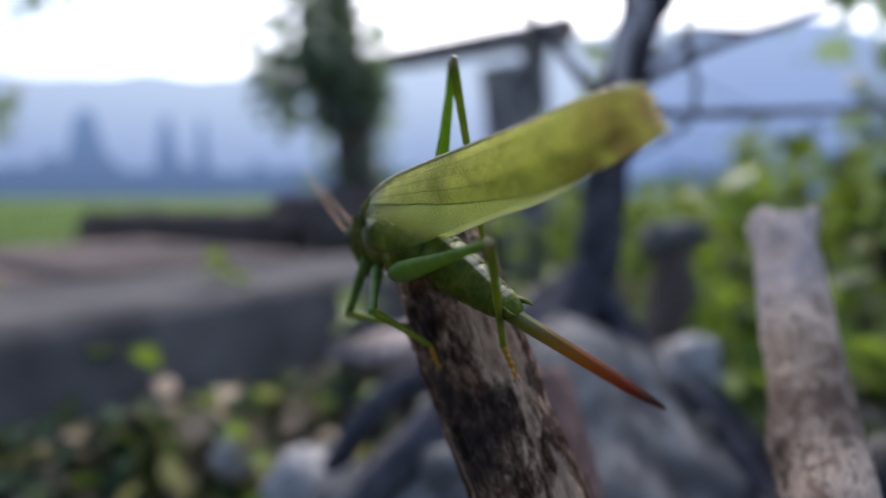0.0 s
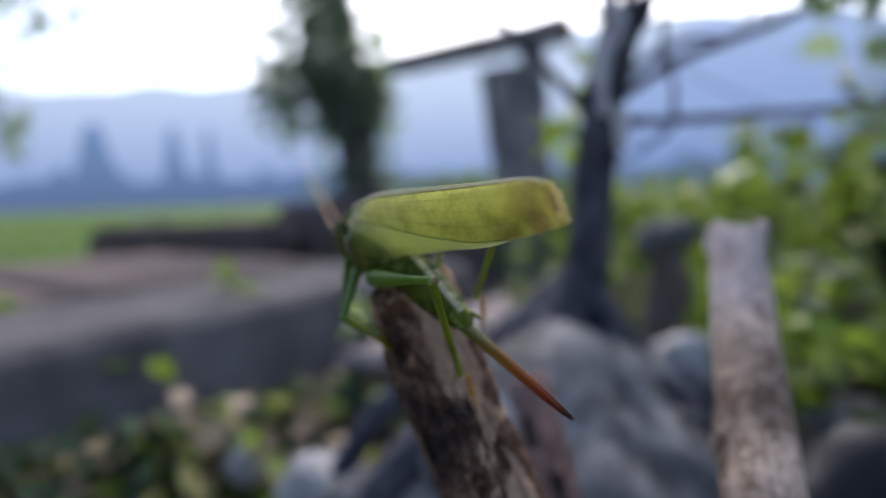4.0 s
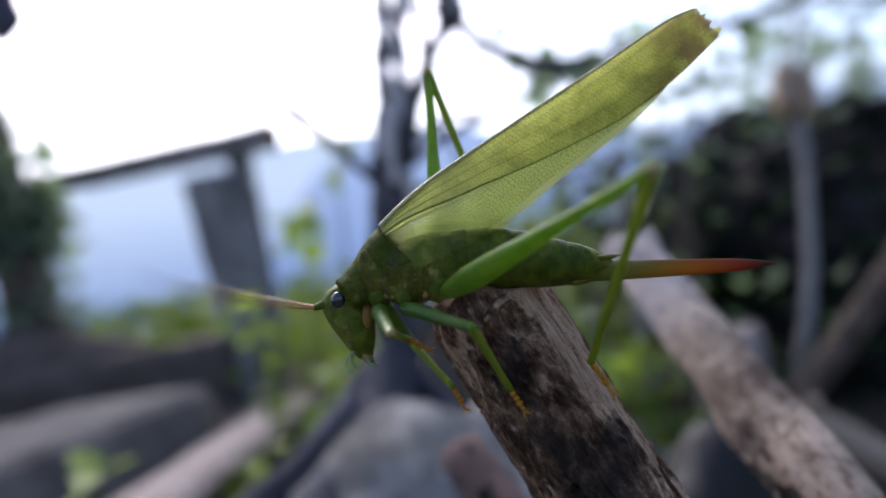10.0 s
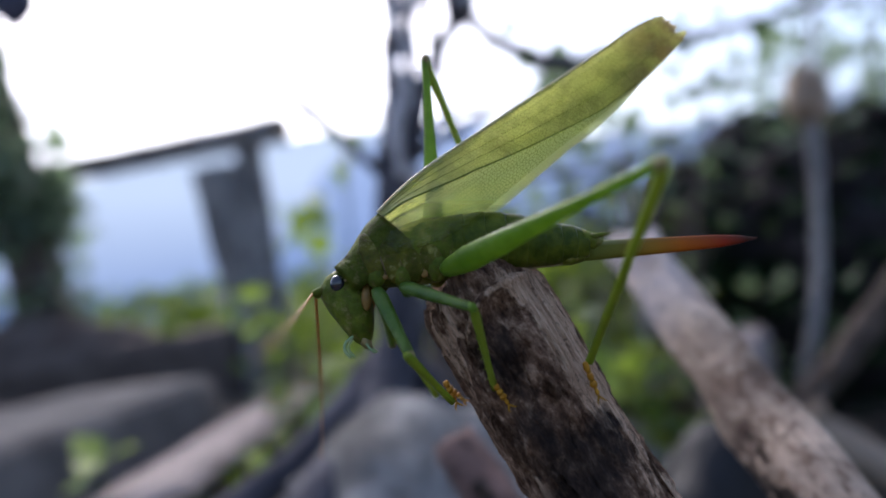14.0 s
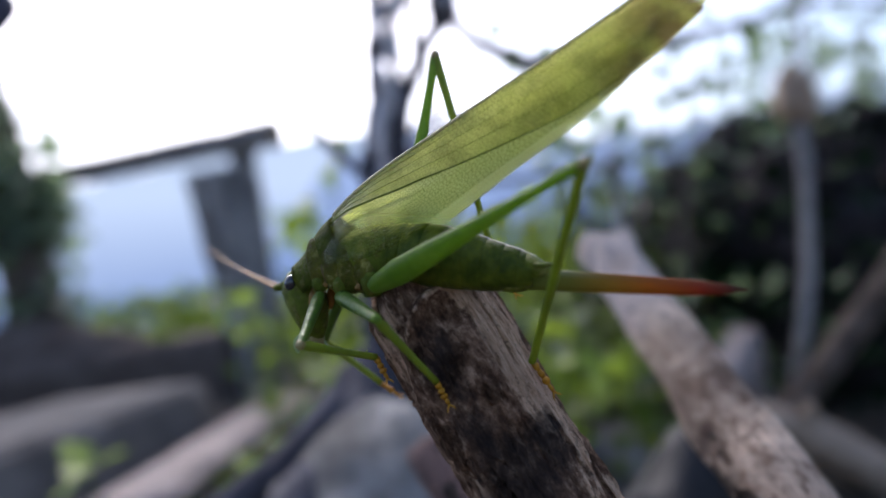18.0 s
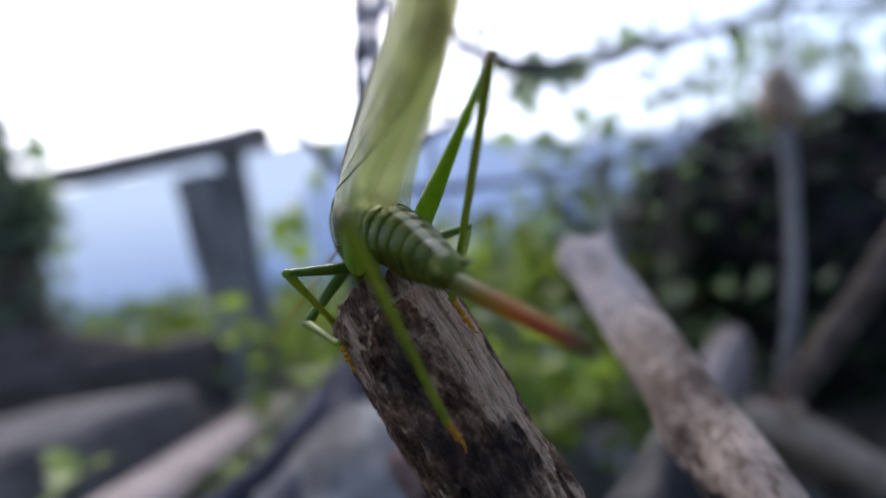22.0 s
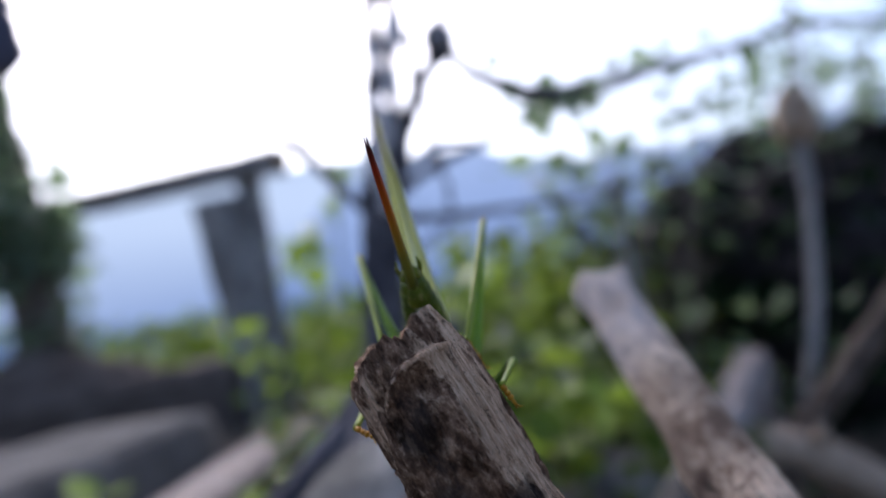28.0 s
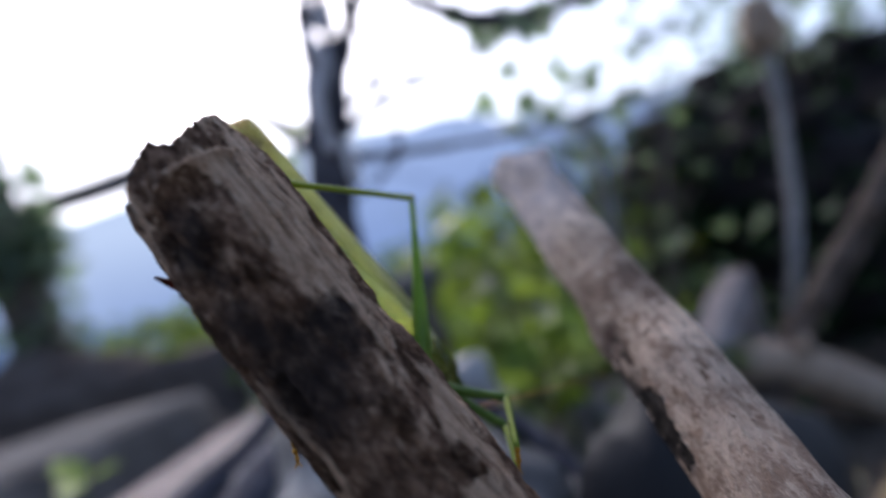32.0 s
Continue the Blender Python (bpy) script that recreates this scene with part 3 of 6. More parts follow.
def make_hills():
    """Far ridges and a line of trees before them; their glow stands for haze."""
    rng = np.random.default_rng(5)
    for name, dist, span, low, high, step, glow, seed, label in (
            ("backdrop", 700, (-80, 80), (0.18, 0.29, 0.58), (0.72, 0.84, 1.02), 1.2, 0.37, 3, "far mountain ridge with blue haze in its glow"),
            ("backdrop", 560, (6, 84), (0.2, 0.31, 0.6), (0.5, 0.63, 0.92), 1.2, 0.36, 6, "nearer wooded hill with blue haze in its glow"),
            ("backdrop", 240, (-70, 60), (0.15, 0.22, 0.38), (0.26, 0.4, 0.7), 0.25, 0.27, 9, "far tree line with blue-grey mist in its glow")):
        bm = bmesh.new()
        last = None
        a = span[0]
        while a <= span[1]:
            rad = radians(a)
            if dist == 560:
                up = 14.2 * (1 - math.exp(-((a - 6) / 9) ** 2)) - 6 * (1 - math.exp(-max(0, a - 30) / 14)) + 0.7 * noise.noise(Vector((a * 0.2, seed, 3)))
            elif dist > 500:
                up = 9.8 + 5.2 * math.exp(-((a - 20) / (26 if a < 20 else 19)) ** 2) + 0.8 * noise.noise(Vector((a * 0.07, seed, 0))) + 0.5 * noise.noise(Vector((a * 0.25, seed, 3)))
            else:
                up = 2.4 + 0.9 * noise.noise(Vector((a * 0.25, seed, 0))) + 0.5 * noise.noise(Vector((a * 1.3, seed, 2)))
                up += 2.6 * max(0, noise.noise(Vector((a * 0.5, seed, 5)))) ** 1.0
                up += 4.5 * sum(math.exp(-((a - c) / w) ** 4) for c, w in ((-30.6, 1.2), (-24.6, 0.7), (-21.7, 0.45)))
            x, y = dist * math.sin(rad), dist * math.cos(rad)
            pair = [bm.verts.new((x, y, -20)), bm.verts.new((x, y, dist * math.tan(radians(up))))]
            if last:
                bm.faces.new((last[0], pair[0], pair[1], last[1]))
            last, a = pair, a + step
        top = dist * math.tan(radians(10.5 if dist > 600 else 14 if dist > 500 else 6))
        tagged(part(name, bm, hill_haze_material(name + "_haze", low, high, 0, top, glow), label=label), category="hills" if dist > 500 else "tree line", kind="structure")


make_ground()
make_hills()


# ---- the sticks ----
def axis_pose(tip, down, facing):
    """Local z runs up the stick to its tip; local -y faces the given place."""
    z = -Vector(down).normalized()
    y = Vector(tip) - Vector(facing)
    y = (y - z * y.dot(z)).normalized()
    x = y.cross(z)
    m = Matrix((x, y, z)).transposed().to_4x4()
    m.translation = tip
    return m


def stick_mesh(length, radius, top, seg=72, rings=200, seed=0.0, lean=0.0, ridges=1.0, knots=(), worn=0.14):
    """A dead branch: its tip round z = 0, its body down to z = -length. top(angle) gives the height of the broken rim."""
    bm = bmesh.new()
    rows = []
    for i in range(rings + 1):
        u = i / rings
        d = length * u ** 1.7
        row = []
        for k in range(seg):
            a = 2 * math.pi * k / seg
            dx, dy = math.cos(a), math.sin(a)
            z = -d + top(a) * (1 - u) ** 6
            q = Vector((dx * radius * 1.0, dy * radius, z))
            s = 1 + 0.07 * noise.noise(Vector((dx * 1.2, dy * 1.2, z * 70 + seed)))
            groove = noise.noise(Vector((dx * 5, dy * 5, z * 90 + seed)))
            s += ridges * 0.06 * groove + ridges * 0.045 * noise.noise(Vector((dx * 12, dy * 12, z * 260 + seed)))
            s += ridges * 0.02 * noise.noise(Vector((dx * 26, dy * 26, z * 900 + seed)))
            s -= ridges * 0.05 * max(0.0, 0.25 - abs(noise.noise(Vector((dx * 4 + 7, dy * 4, z * 150 + seed))))) / 0.25
            s += lean * d
            for kz, ka, kr, kh in knots:
                da = math.atan2(math.sin(a - ka), math.cos(a - ka))
                s += kh * math.exp(-(((z - kz) / kr) ** 2) - (da * radius / kr) ** 2)
            s *= min(1.0, 1 - worn + d / 0.0035 * worn)
            row.append(bm.verts.new((dx * radius * s, dy * radius * s, z)))
        rows.append(row)
    for a, b in zip(rows, rows[1:]):
        for k in range(seg):
            bm.faces.new((a[k], b[k], b[(k + 1) % seg], a[(k + 1) % seg]))
    # the broken end: rings of splintered wood that fall towards the pith
    inner = rows[0]
    for j, f in enumerate((0.86, 0.66, 0.45, 0.25)):
        ring = []
        for k in range(seg):
            v = inner[k].co if j == 0 else None
            a = 2 * math.pi * k / seg
            r0 = rows[0][k].co
            h = r0.z * (0.5 + 0.5 * f) + 0.0009 * noise.noise(Vector((math.cos(a) * 3 * f, math.sin(a) * 3 * f, seed + 9))) + 0.0005 * noise.noise(Vector((math.cos(a) * 11 * f, math.sin(a) * 11 * f, seed)))
            ring.append(bm.verts.new((r0.x * f, r0.y * f, h)))
        for k in range(seg):
            bm.faces.new((inner[k], inner[(k + 1) % seg], ring[(k + 1) % seg], ring[k]))
        inner = ring
    c = bm.verts.new((0, 0, sum(v.co.z for v in inner) / seg))
    for k in range(seg):
        bm.faces.new((inner[k], inner[(k + 1) % seg], c))
    return bm


NEAR_DOWN, NEAR_TIP = (0.3465, -0.1865, -0.9193), Vector((-0.0012, 0.0954, 0.2414))
RIGHT_DOWN, RIGHT_TIP = (-0.2852, -0.7742, -0.6615), Vector((0.0888, 0.1559, 0.2416))
EYES = (-0.022, 0.012, 0.25)


def bend(x, xs, zs):
    return float(np.interp(x, xs, zs))


def near_top(a):
    """The broken rim: a peak on one side, a lower lobe on the other, a notch between."""
    x = math.cos(a)
    z = bend(x, (-1.0, -0.9, -0.64, -0.3, -0.18, 0.1, 0.35, 0.8, 0.93, 1.0), (-0.0016, -0.0007, 0.0009, 0.0017, 0.0018, 0.0006, 0.001, 0.0021, 0.0017, 0.0007))
    return z + 0.0005 * noise.noise(Vector((math.cos(a) * 4, math.sin(a) * 4, 3.3))) + 0.0005 * noise.noise(Vector((math.cos(a) * 11, math.sin(a) * 11, 1)))


def ease(v, lo, hi):
    v = min(1.0, max(0.0, (v - lo) / (hi - lo)))
    return v * v * (3 - 2 * v)


def near_skin(a, z, d, radius=0.0077):
    """The branch's radius at an angle and a height, and how bare of bark it is there."""
    dx, dy = math.cos(a), math.sin(a)
    th = math.atan2(math.sin(a - 4.712), math.cos(a - 4.712))  # 0 in front, + to the right
    wob = noise.noise(Vector((dx * 2, dy * 2, z * 140 + 3)))
    r = radius * (1 + 0.9 * d) * (1 + 0.06 * noise.noise(Vector((dx * 1.2, dy * 1.2, z * 60 + 2))))
    # thick plates, thin flakes, long fibres
    p1 = noise.noise(Vector((dx * 2.7 + 0.5 * wob, dy * 2.7, z * 85 + 5)))
    p2 = noise.noise(Vector((dx * 6.5, dy * 6.5 + 0.4 * wob, z * 230 + 11)))
    p3 = noise.noise(Vector((dx * 15, dy * 15, z * 620 + 7)))
    right = ease(th, 0.12, 0.4) * (1 - ease(th, 0.95, 1.25)) * (1 - 0.6 * ease(-z, 0.02, 0.026)) * ease(-z, 0.001, 0.004)
    burnt = (1 - ease(th, 0.1, 0.42)) * ease(th, -1.0, -0.6) * ease(-z, -0.002, 0.001)
    bare = 0.74 * right + (0.5 * ease(p1, 0.12, 0.3) + 0.3 * ease(p2, 0.1, 0.3)) * (1 - 0.55 * burnt) - 0.06 * burnt
    plate = (1 - ease(p1, 0.1, 0.2)) * (1 - 0.8 * right)
    fib = noise.noise(Vector((dx * 24, dy * 24, z * 60))) + 0.6 * noise.noise(Vector((dx * 48, dy * 48, z * 150)))
    r += 0.00042 * plate + 0.0002 * ease(p2, -0.02, 0.08) + 0.00014 * p3 + (0.00008 + 0.00016 * min(1.0, bare)) * fib
    crack = abs(noise.noise(Vector((dx * 5 + 7, dy * 5, z * 75 + 2))))
    r -= 0.00055 * max(0.0, 1 - crack / 0.05)
    # the torn lip and what lies above it
    lip = -0.0024 - 0.0062 * max(0.0, -th - 0.05) ** 2 - 0.0016 * max(0.0, th - 0.3) + 0.0003 * noise.noise(Vector((th * 6, 0, 2)))
    face = 1 - ease(abs(th - 0.05), 0.7, 0.95)
    r -= 0.0012 * face * ease(z, lip - 0.0001, lip + 0.0004)
    r += 0.0003 * face * math.exp(-((z - lip + 0.0005) / 0.0005) ** 2)
    bare += 0.5 * face * math.exp(-((z - lip + 0.0003) / 0.0005) ** 2)
    x = dx * radius
    front = 1 - ease(abs(th), 0.9, 1.2)
    hollow = math.exp(-(((x + 0.0008) / 0.0024) ** 2) - ((z + 0.0056) / 0.0019) ** 2)
    r -= 0.0017 * front * hollow * (1 - ease(z, lip - 0.0012, lip - 0.0004))
    r -= 0.0008 * front * math.exp(-(((x + 0.001) / 0.0036) ** 2) - ((z + 0.026) / 0.005) ** 2)
    # a strip of dark bark down the far side, with a gap
    r += 0.0005 * ease(th, 1.05, 1.2) * (1 - ease(th, 1.9, 2.1)) * ease(p2 + 0.4 * p1, -0.25, -0.1)
    # an old knot on the side of the lobe
    r += 0.0008 * math.exp(-((z + 0.0125) / 0.0022) ** 2 - ((th + 0.95) * radius / 0.0022) ** 2)
    r *= min(1.0, 0.9 + d / 0.0022 * 0.1)
    return r, bare


def near_stick_bark(length=0.258, radius=0.0077, seg=176, rings=400):
    """A dead branch stub: flaking plates, a torn lip below the broken end with a dark hollow under it."""
    bm = bmesh.new()
    bare_layer = bm.verts.layers.float.new("bare")
    rows = []
    for i in range(rings + 1):
        u = i / rings
        d = length * (0.3 * u + 0.7 * u ** 3)
        row = []
        for k in range(seg):
            a = 2 * math.pi * k / seg
            dx, dy = math.cos(a), math.sin(a)
            z = -d + near_top(a) * (1 - u) ** 14
            r, bare = near_skin(a, z, d)
            v = bm.verts.new((dx * r, dy * r, z))
            v[bare_layer] = bare
            row.append(v)
        rows.append(row)
    for a, b in zip(rows, rows[1:]):
        for k in range(seg):
            bm.faces.new((a[k], b[k], b[(k + 1) % seg], a[(k + 1) % seg]))
    inner = rows[0]
    for f in (0.9, 0.74, 0.55, 0.36, 0.18):
        ring = []
        for k in range(seg):
            a = 2 * math.pi * k / seg
            r0 = rows[0][k].co
            h = r0.z * f - 0.0022 * (1 - f) + 0.0008 * noise.noise(Vector((math.cos(a) * 4 * f, math.sin(a) * 4 * f, 9))) + 0.0007 * noise.noise(Vector((math.cos(a) * 14 * f, math.sin(a) * 14 * f, 2)))
            v = bm.verts.new((r0.x * f, r0.y * f, h))
            v[bare_layer] = 0.3
            ring.append(v)
        for k in range(seg):
            bm.faces.new((inner[k], inner[(k + 1) % seg], ring[(k + 1) % seg], ring[k]))
        inner = ring
    c = bm.verts.new((0, 0, sum(v.co.z for v in inner) / seg))
    for k in range(seg):
        bm.faces.new((inner[k], inner[(k + 1) % seg], c))
    return bm


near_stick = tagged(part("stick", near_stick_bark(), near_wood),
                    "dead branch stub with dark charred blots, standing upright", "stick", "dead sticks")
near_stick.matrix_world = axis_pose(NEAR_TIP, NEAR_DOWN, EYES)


def clinging_plates(stick):
    """Ragged plates of dark bark that lie on the branch, their edges a little lifted."""
    rng = np.random.default_rng(19)
    spots = [(0.95, -0.034, 0.002, 0.006), (-0.35, -0.0115, 0.0022, 0.0036), (-0.05, -0.0165, 0.0018, 0.0034),
             (-0.8, -0.0085, 0.002, 0.0034), (-1.05, -0.02, 0.0026, 0.006), (-0.7, -0.029, 0.002, 0.0045), (-1.2, -0.036, 0.003, 0.007), (0.25, -0.037, 0.0022, 0.005), (0.6, -0.045, 0.0024, 0.006), (-0.25, -0.052, 0.003, 0.006)]
    for i, (th, z0, w, h) in enumerate(spots):
        bm = bmesh.new()
        rings = [[bm.verts.new((0, 0, 0))]]
        for k in range(1, 6):
            rings.append([bm.verts.new((0, 0, 0)) for _ in range(22)])
        for k, ring in enumerate(rings):
            for q, v in enumerate(ring):
                phi = 2 * math.pi * q / len(ring)
                edge = 1 + 0.5 * noise.noise(Vector((math.cos(phi) * 1.6, math.sin(phi) * 1.6, i * 3.7))) + 0.25 * noise.noise(Vector((math.cos(phi) * 5, math.sin(phi) * 5, i * 1.3)))
                f = k / 5 * edge
                a = 4.712 + th + math.cos(phi) * f * w / 0.0077 / 2
                z = z0 + math.sin(phi) * f * h / 2
                r, _ = near_skin(a, z, -z)
                r += 0.00016 + 0.0001 * (k / 5) ** 3 * math.sin(phi * 2 + i) + 0.0001 * noise.noise(Vector((a * 9, z * 700, i)))
                v.co = (math.cos(a) * r, math.sin(a) * r, z)
        for q in range(22):
            bm.faces.new((rings[0][0], rings[1][q], rings[1][(q + 1) % 22]))
        for lo, hi in zip(rings[1:], rings[2:]):
            for q in range(22):
                bm.faces.new((lo[q], hi[q], hi[(q + 1) % 22], lo[(q + 1) % 22]))
        bmesh.ops.solidify(bm, geom=bm.faces[:], thickness=0.0004)
        part("bark_plate", bm, near_wood, stick, "clinging dark bark plate")


clinging_plates(near_stick)


def right_top(a):
    x = math.cos(a)
    return 0.0005 - 0.002 * x + 0.0022 * math.exp(-((x + 0.35) / 0.3) ** 2) - 0.0008 * math.exp(-((x - 0.25) / 0.2) ** 2) + 0.0022 * noise.noise(Vector((math.cos(a) * 5, math.sin(a) * 5, 8)))


right_stick = tagged(part("stick", stick_mesh(0.36, 0.0072, right_top, seed=17.0, lean=1.2, ridges=0.55, worn=0.0,
                                             knots=[(-0.001, 3.3, 0.004, 0.16), (-0.062, 3.4, 0.006, 0.16), (-0.075, 5.2, 0.008, 0.12)]), pale_wood),
                     "pale weathered barkless branch, broken off at its end", "stick", "dead sticks")
right_stick.matrix_world = axis_pose(RIGHT_TIP, RIGHT_DOWN, EYES)

pink_stick = tagged(part("stick", stick_mesh(0.2, 0.0068, lambda a: 0.002 * math.sin(a), seg=32, rings=60, seed=31.0), pink_wood),
                    "thick pinkish peeled branch lying among the stones", "stick", "dead sticks")
pink_stick.matrix_world = axis_pose(Vector((0.031, 0.175, 0.198)), (0.1, -0.55, -0.6), EYES)


def bark_flakes(stick, radius, mat, spots, seed, grow=0.9):
    """Curled plates of bark that still cling to a stick."""
    rng = np.random.default_rng(seed)
    for i, (z, a, w, h) in enumerate(spots):
        bm = bmesh.new()
        rows = []
        for r in range(9):
            row = []
            for k in range(9):
                u, v = k / 8 - 0.5, r / 8 - 0.5
                edge = max(abs(u), abs(v)) * 2
                ang = a + u * w / radius * (1 + 0.4 * noise.noise(Vector((v * 5, i, 1))))
                zz = z + v * h * (1 + 0.4 * noise.noise(Vector((u * 5, i, 7))))
                rr = radius * (1 - grow * zz) * (0.985 + 0.03 * noise.noise(Vector((u * 4, v * 4, i)))) + 0.0004 * edge ** 3 * (0.3 + v)
                row.append(bm.verts.new((math.cos(ang) * rr, math.sin(ang) * rr, zz)))
            rows.append(row)
        for p, q in zip(rows, rows[1:]):
            for k in range(8):
                bm.faces.new((p[k], p[k + 1], q[k + 1], q[k]))
        bmesh.ops.solidify(bm, geom=bm.faces[:], thickness=0.0005)
        part("bark_plate", bm, mat, stick, "clinging dark bark plate")


bark_flakes(right_stick, 0.0074, brown_wood, [(-0.066 - 0.004 * i, 3.75 + 0.12 * math.sin(i * 2.1), 0.003 + 0.0012 * (i % 3), 0.006) for i in range(7)], 2, grow=1.2)


part("side_stub", tube([(0.0035, 0.001, -0.006), (0.0062, 0.0, -0.001), (0.0078, 0.0, 0.0035)], [0.0034, 0.0026, 0.0017], 10, 0.2, 400, smooth_path=4), pale_wood, right_stick, "short broken side shoot")
bark_flakes(pink_stick, 0.0068, brown_wood, [(-0.02 - 0.018 * i, 4.4 + 0.9 * math.sin(i * 2.3), 0.004, 0.009) for i in range(7)], 3)


# ---- the burnt sapling on its boulder ----
def on_boulder(p, centre, radii, out=1.03):
    """Lifts a place to the boulder's skin."""
    d = Vector(p) - Vector(centre)
    s = math.sqrt(sum((d[i] / radii[i]) ** 2 for i in range(3)))
    return Vector(centre) + d / s * out


BOULDER, BOULDER_R = (0.06, 0.31, 0.03), (0.14, 0.12, 0.135)


def make_boulder():
    ob = part("boulder", blob(BOULDER, BOULDER_R, 0.27, 8, 48, 72, floor=-0.05, seed=1.0), boulder_stone)
    tagged(ob, "rounded grey boulder with ash on it", "rock")
    rng = np.random.default_rng(3)
    for x, y, z, r, mat, label in ((0.14, 0.345, 0.165, 0.016, pale_stone, "small pale round stone"), (0.07, 0.27, 0.155, 0.013, pale_stone, "small pale round stone"),
                                   (0.005, 0.25, 0.13, 0.013, stone, "small grey stone"), (0.052, 0.263, 0.175, 0.015, pale_stone, "pale rounded stone"), (0.03, 0.263, 0.164, 0.011, stone, "small grey stone"), (0.085, 0.283, 0.177, 0.009, pale_stone, "small pale stone"), (0.012, 0.285, 0.168, 0.012, stone, "small dark stone"), (0.105, 0.29, 0.17, 0.007, stone, "small grey stone"), (0.118, 0.27, 0.14, 0.005, stone, "small pale round stone"),
                                   (-0.06, 0.28, 0.065, 0.02, pale_stone, "small whitish stone"), (-0.13, 0.37, 0.03, 0.016, stone, "small grey stone")):
        p = on_boulder((x, y, z), BOULDER, BOULDER_R, 1.02) if x > -0.05 else Vector((x, y, z))
        s = part("stone", blob(p, (r, r * rng.uniform(0.8, 1.1), r * 0.75), 0.2, 30, 10, 14, seed=rng.uniform(0, 9)), mat)
        tagged(s, label + " lying in the ash", "stone", "small stones")


def make_sapling():
    tree = thing("burnt_sapling", "burnt thin sapling with ashen patches and bare twigs", "tree")
    core = [(0.084, 0.352, 0.15), (0.089, 0.348, 0.2), (0.094, 0.343, 0.26), (0.1, 0.338, 0.315), (0.107, 0.333, 0.36), (0.112, 0.327, 0.41), (0.119, 0.322, 0.5), (0.127, 0.315, 0.64), (0.14, 0.31, 0.8)]
    part("trunk", tube(core[:5], [0.016, 0.0135, 0.0125, 0.0112, 0.004], 18, 0.2, 70, smooth_path=8), char, tree, "charred black trunk")
    # two stems side by side that touch and part again, with gaps of sky between them
    across = Vector((0.9, -0.44, 0))
    for side, r, ph in ((-1, 0.0046, 0.0), (1, 0.0041, 0.7)):
        pts = []
        for i in range(40):
            u = i / 39
            f = 3 + u * 4.6
            b = Vector(core[int(f)]).lerp(Vector(core[int(f) + 1]), f - int(f))
            gap = 0.0054 + 0.0007 * math.sin(u * 30 + ph) + 0.0005 * math.sin(u * 71 + ph * 3)
            pts.append(b + across * (side * gap * min(1.0, 0.5 + u * 4)) + Vector((0, 0.001 * math.sin(u * 23 + ph), 0)))
        part("stem", tube(pts, [r * (1.1 + 0.22 * math.sin(i * 1.7 + ph) - 0.35 * i / 39) for i in range(40)], 9, 0.3, 110, smooth_path=2), char, tree, "thin charred stem")
    for i, z in enumerate((0.335, 0.352, 0.375, 0.398, 0.43, 0.447, 0.5, 0.55)):
        f = min(u for u in range(1, 9) if core[u][2] >= z)
        b = Vector(core[f - 1]).lerp(Vector(core[f]), (z - core[f - 1][2]) / (core[f][2] - core[f - 1][2]))
        part("knot", blob(b + across * 0.002 * (-1) ** i, (0.0078, 0.005, 0.0042), 0.4, 60, 9, 12, seed=i), char, tree, "charred knot between the stems")
    rng = np.random.default_rng(8)
    for i in range(22):
        u = (i + rng.uniform(-0.3, 0.3)) / 22
        b = Vector(core[2]).lerp(Vector(core[6]), 0.12 + 0.85 * u) if i > 2 else Vector(core[2]).lerp(Vector(core[3]), 0.5 + 0.16 * i)
        c = b + Vector((rng.uniform(-0.009, 0.01), -0.0115, 0))
        part("bark_flake", blob(c, (0.0042, 0.003, 0.006 + 0.008 * rng.uniform()), 0.3, 30, 6, 9, seed=i), ash_bark, tree, "ash-white bark flake")
    twigs = [[(0.103, 0.322, 0.309), (0.11, 0.312, 0.345), (0.122, 0.303, 0.369), (0.131, 0.297, 0.383)],
             [(0.098, 0.337, 0.297), (0.084, 0.339, 0.309), (0.062, 0.345, 0.337), (0.041, 0.35, 0.36), (0.019, 0.355, 0.378), (0.0, 0.362, 0.398), (-0.03, 0.37, 0.43)],
             [(0.108, 0.332, 0.32), (0.13, 0.335, 0.335), (0.15, 0.338, 0.342), (0.168, 0.34, 0.341)],
             [(0.104, 0.334, 0.296), (0.15, 0.35, 0.298), (0.21, 0.37, 0.302), (0.28, 0.39, 0.308), (0.36, 0.41, 0.318), (0.55, 0.45, 0.35)],
             [(0.105, 0.334, 0.31), (0.126, 0.341, 0.322), (0.15, 0.35, 0.334), (0.217, 0.37, 0.359), (0.273, 0.39, 0.384), (0.36, 0.42, 0.43)],
             [(0.105, 0.33, 0.33), (0.118, 0.318, 0.35), (0.119, 0.312, 0.372), (0.121, 0.31, 0.4)]]
    for k, t in enumerate(twigs):
        r = (0.0045, 0.0034, 0.0028, 0.0032, 0.0038, 0.0028)[k]
        part("twig", tube(t, [r * (1 - (0.75 if k == 1 else 0.3 if k == 0 else 0.6) * i / len(t)) for i in range(len(t))], 8, 0.3, 120, smooth_path=6), char, tree, "bare charred twig")
    bud = part("bud", blob((0.131, 0.297, 0.387), (0.0085, 0.007, 0.012), 0.45, 60, 12, 16, seed=3), char, tree, "dark swollen twig end")
    part("ash_fleck", blob((0.1285, 0.2905, 0.386), (0.003, 0.0025, 0.005), 0.3, 60, 6, 9, seed=4), ash_bark, bud, "ash-pale fleck")
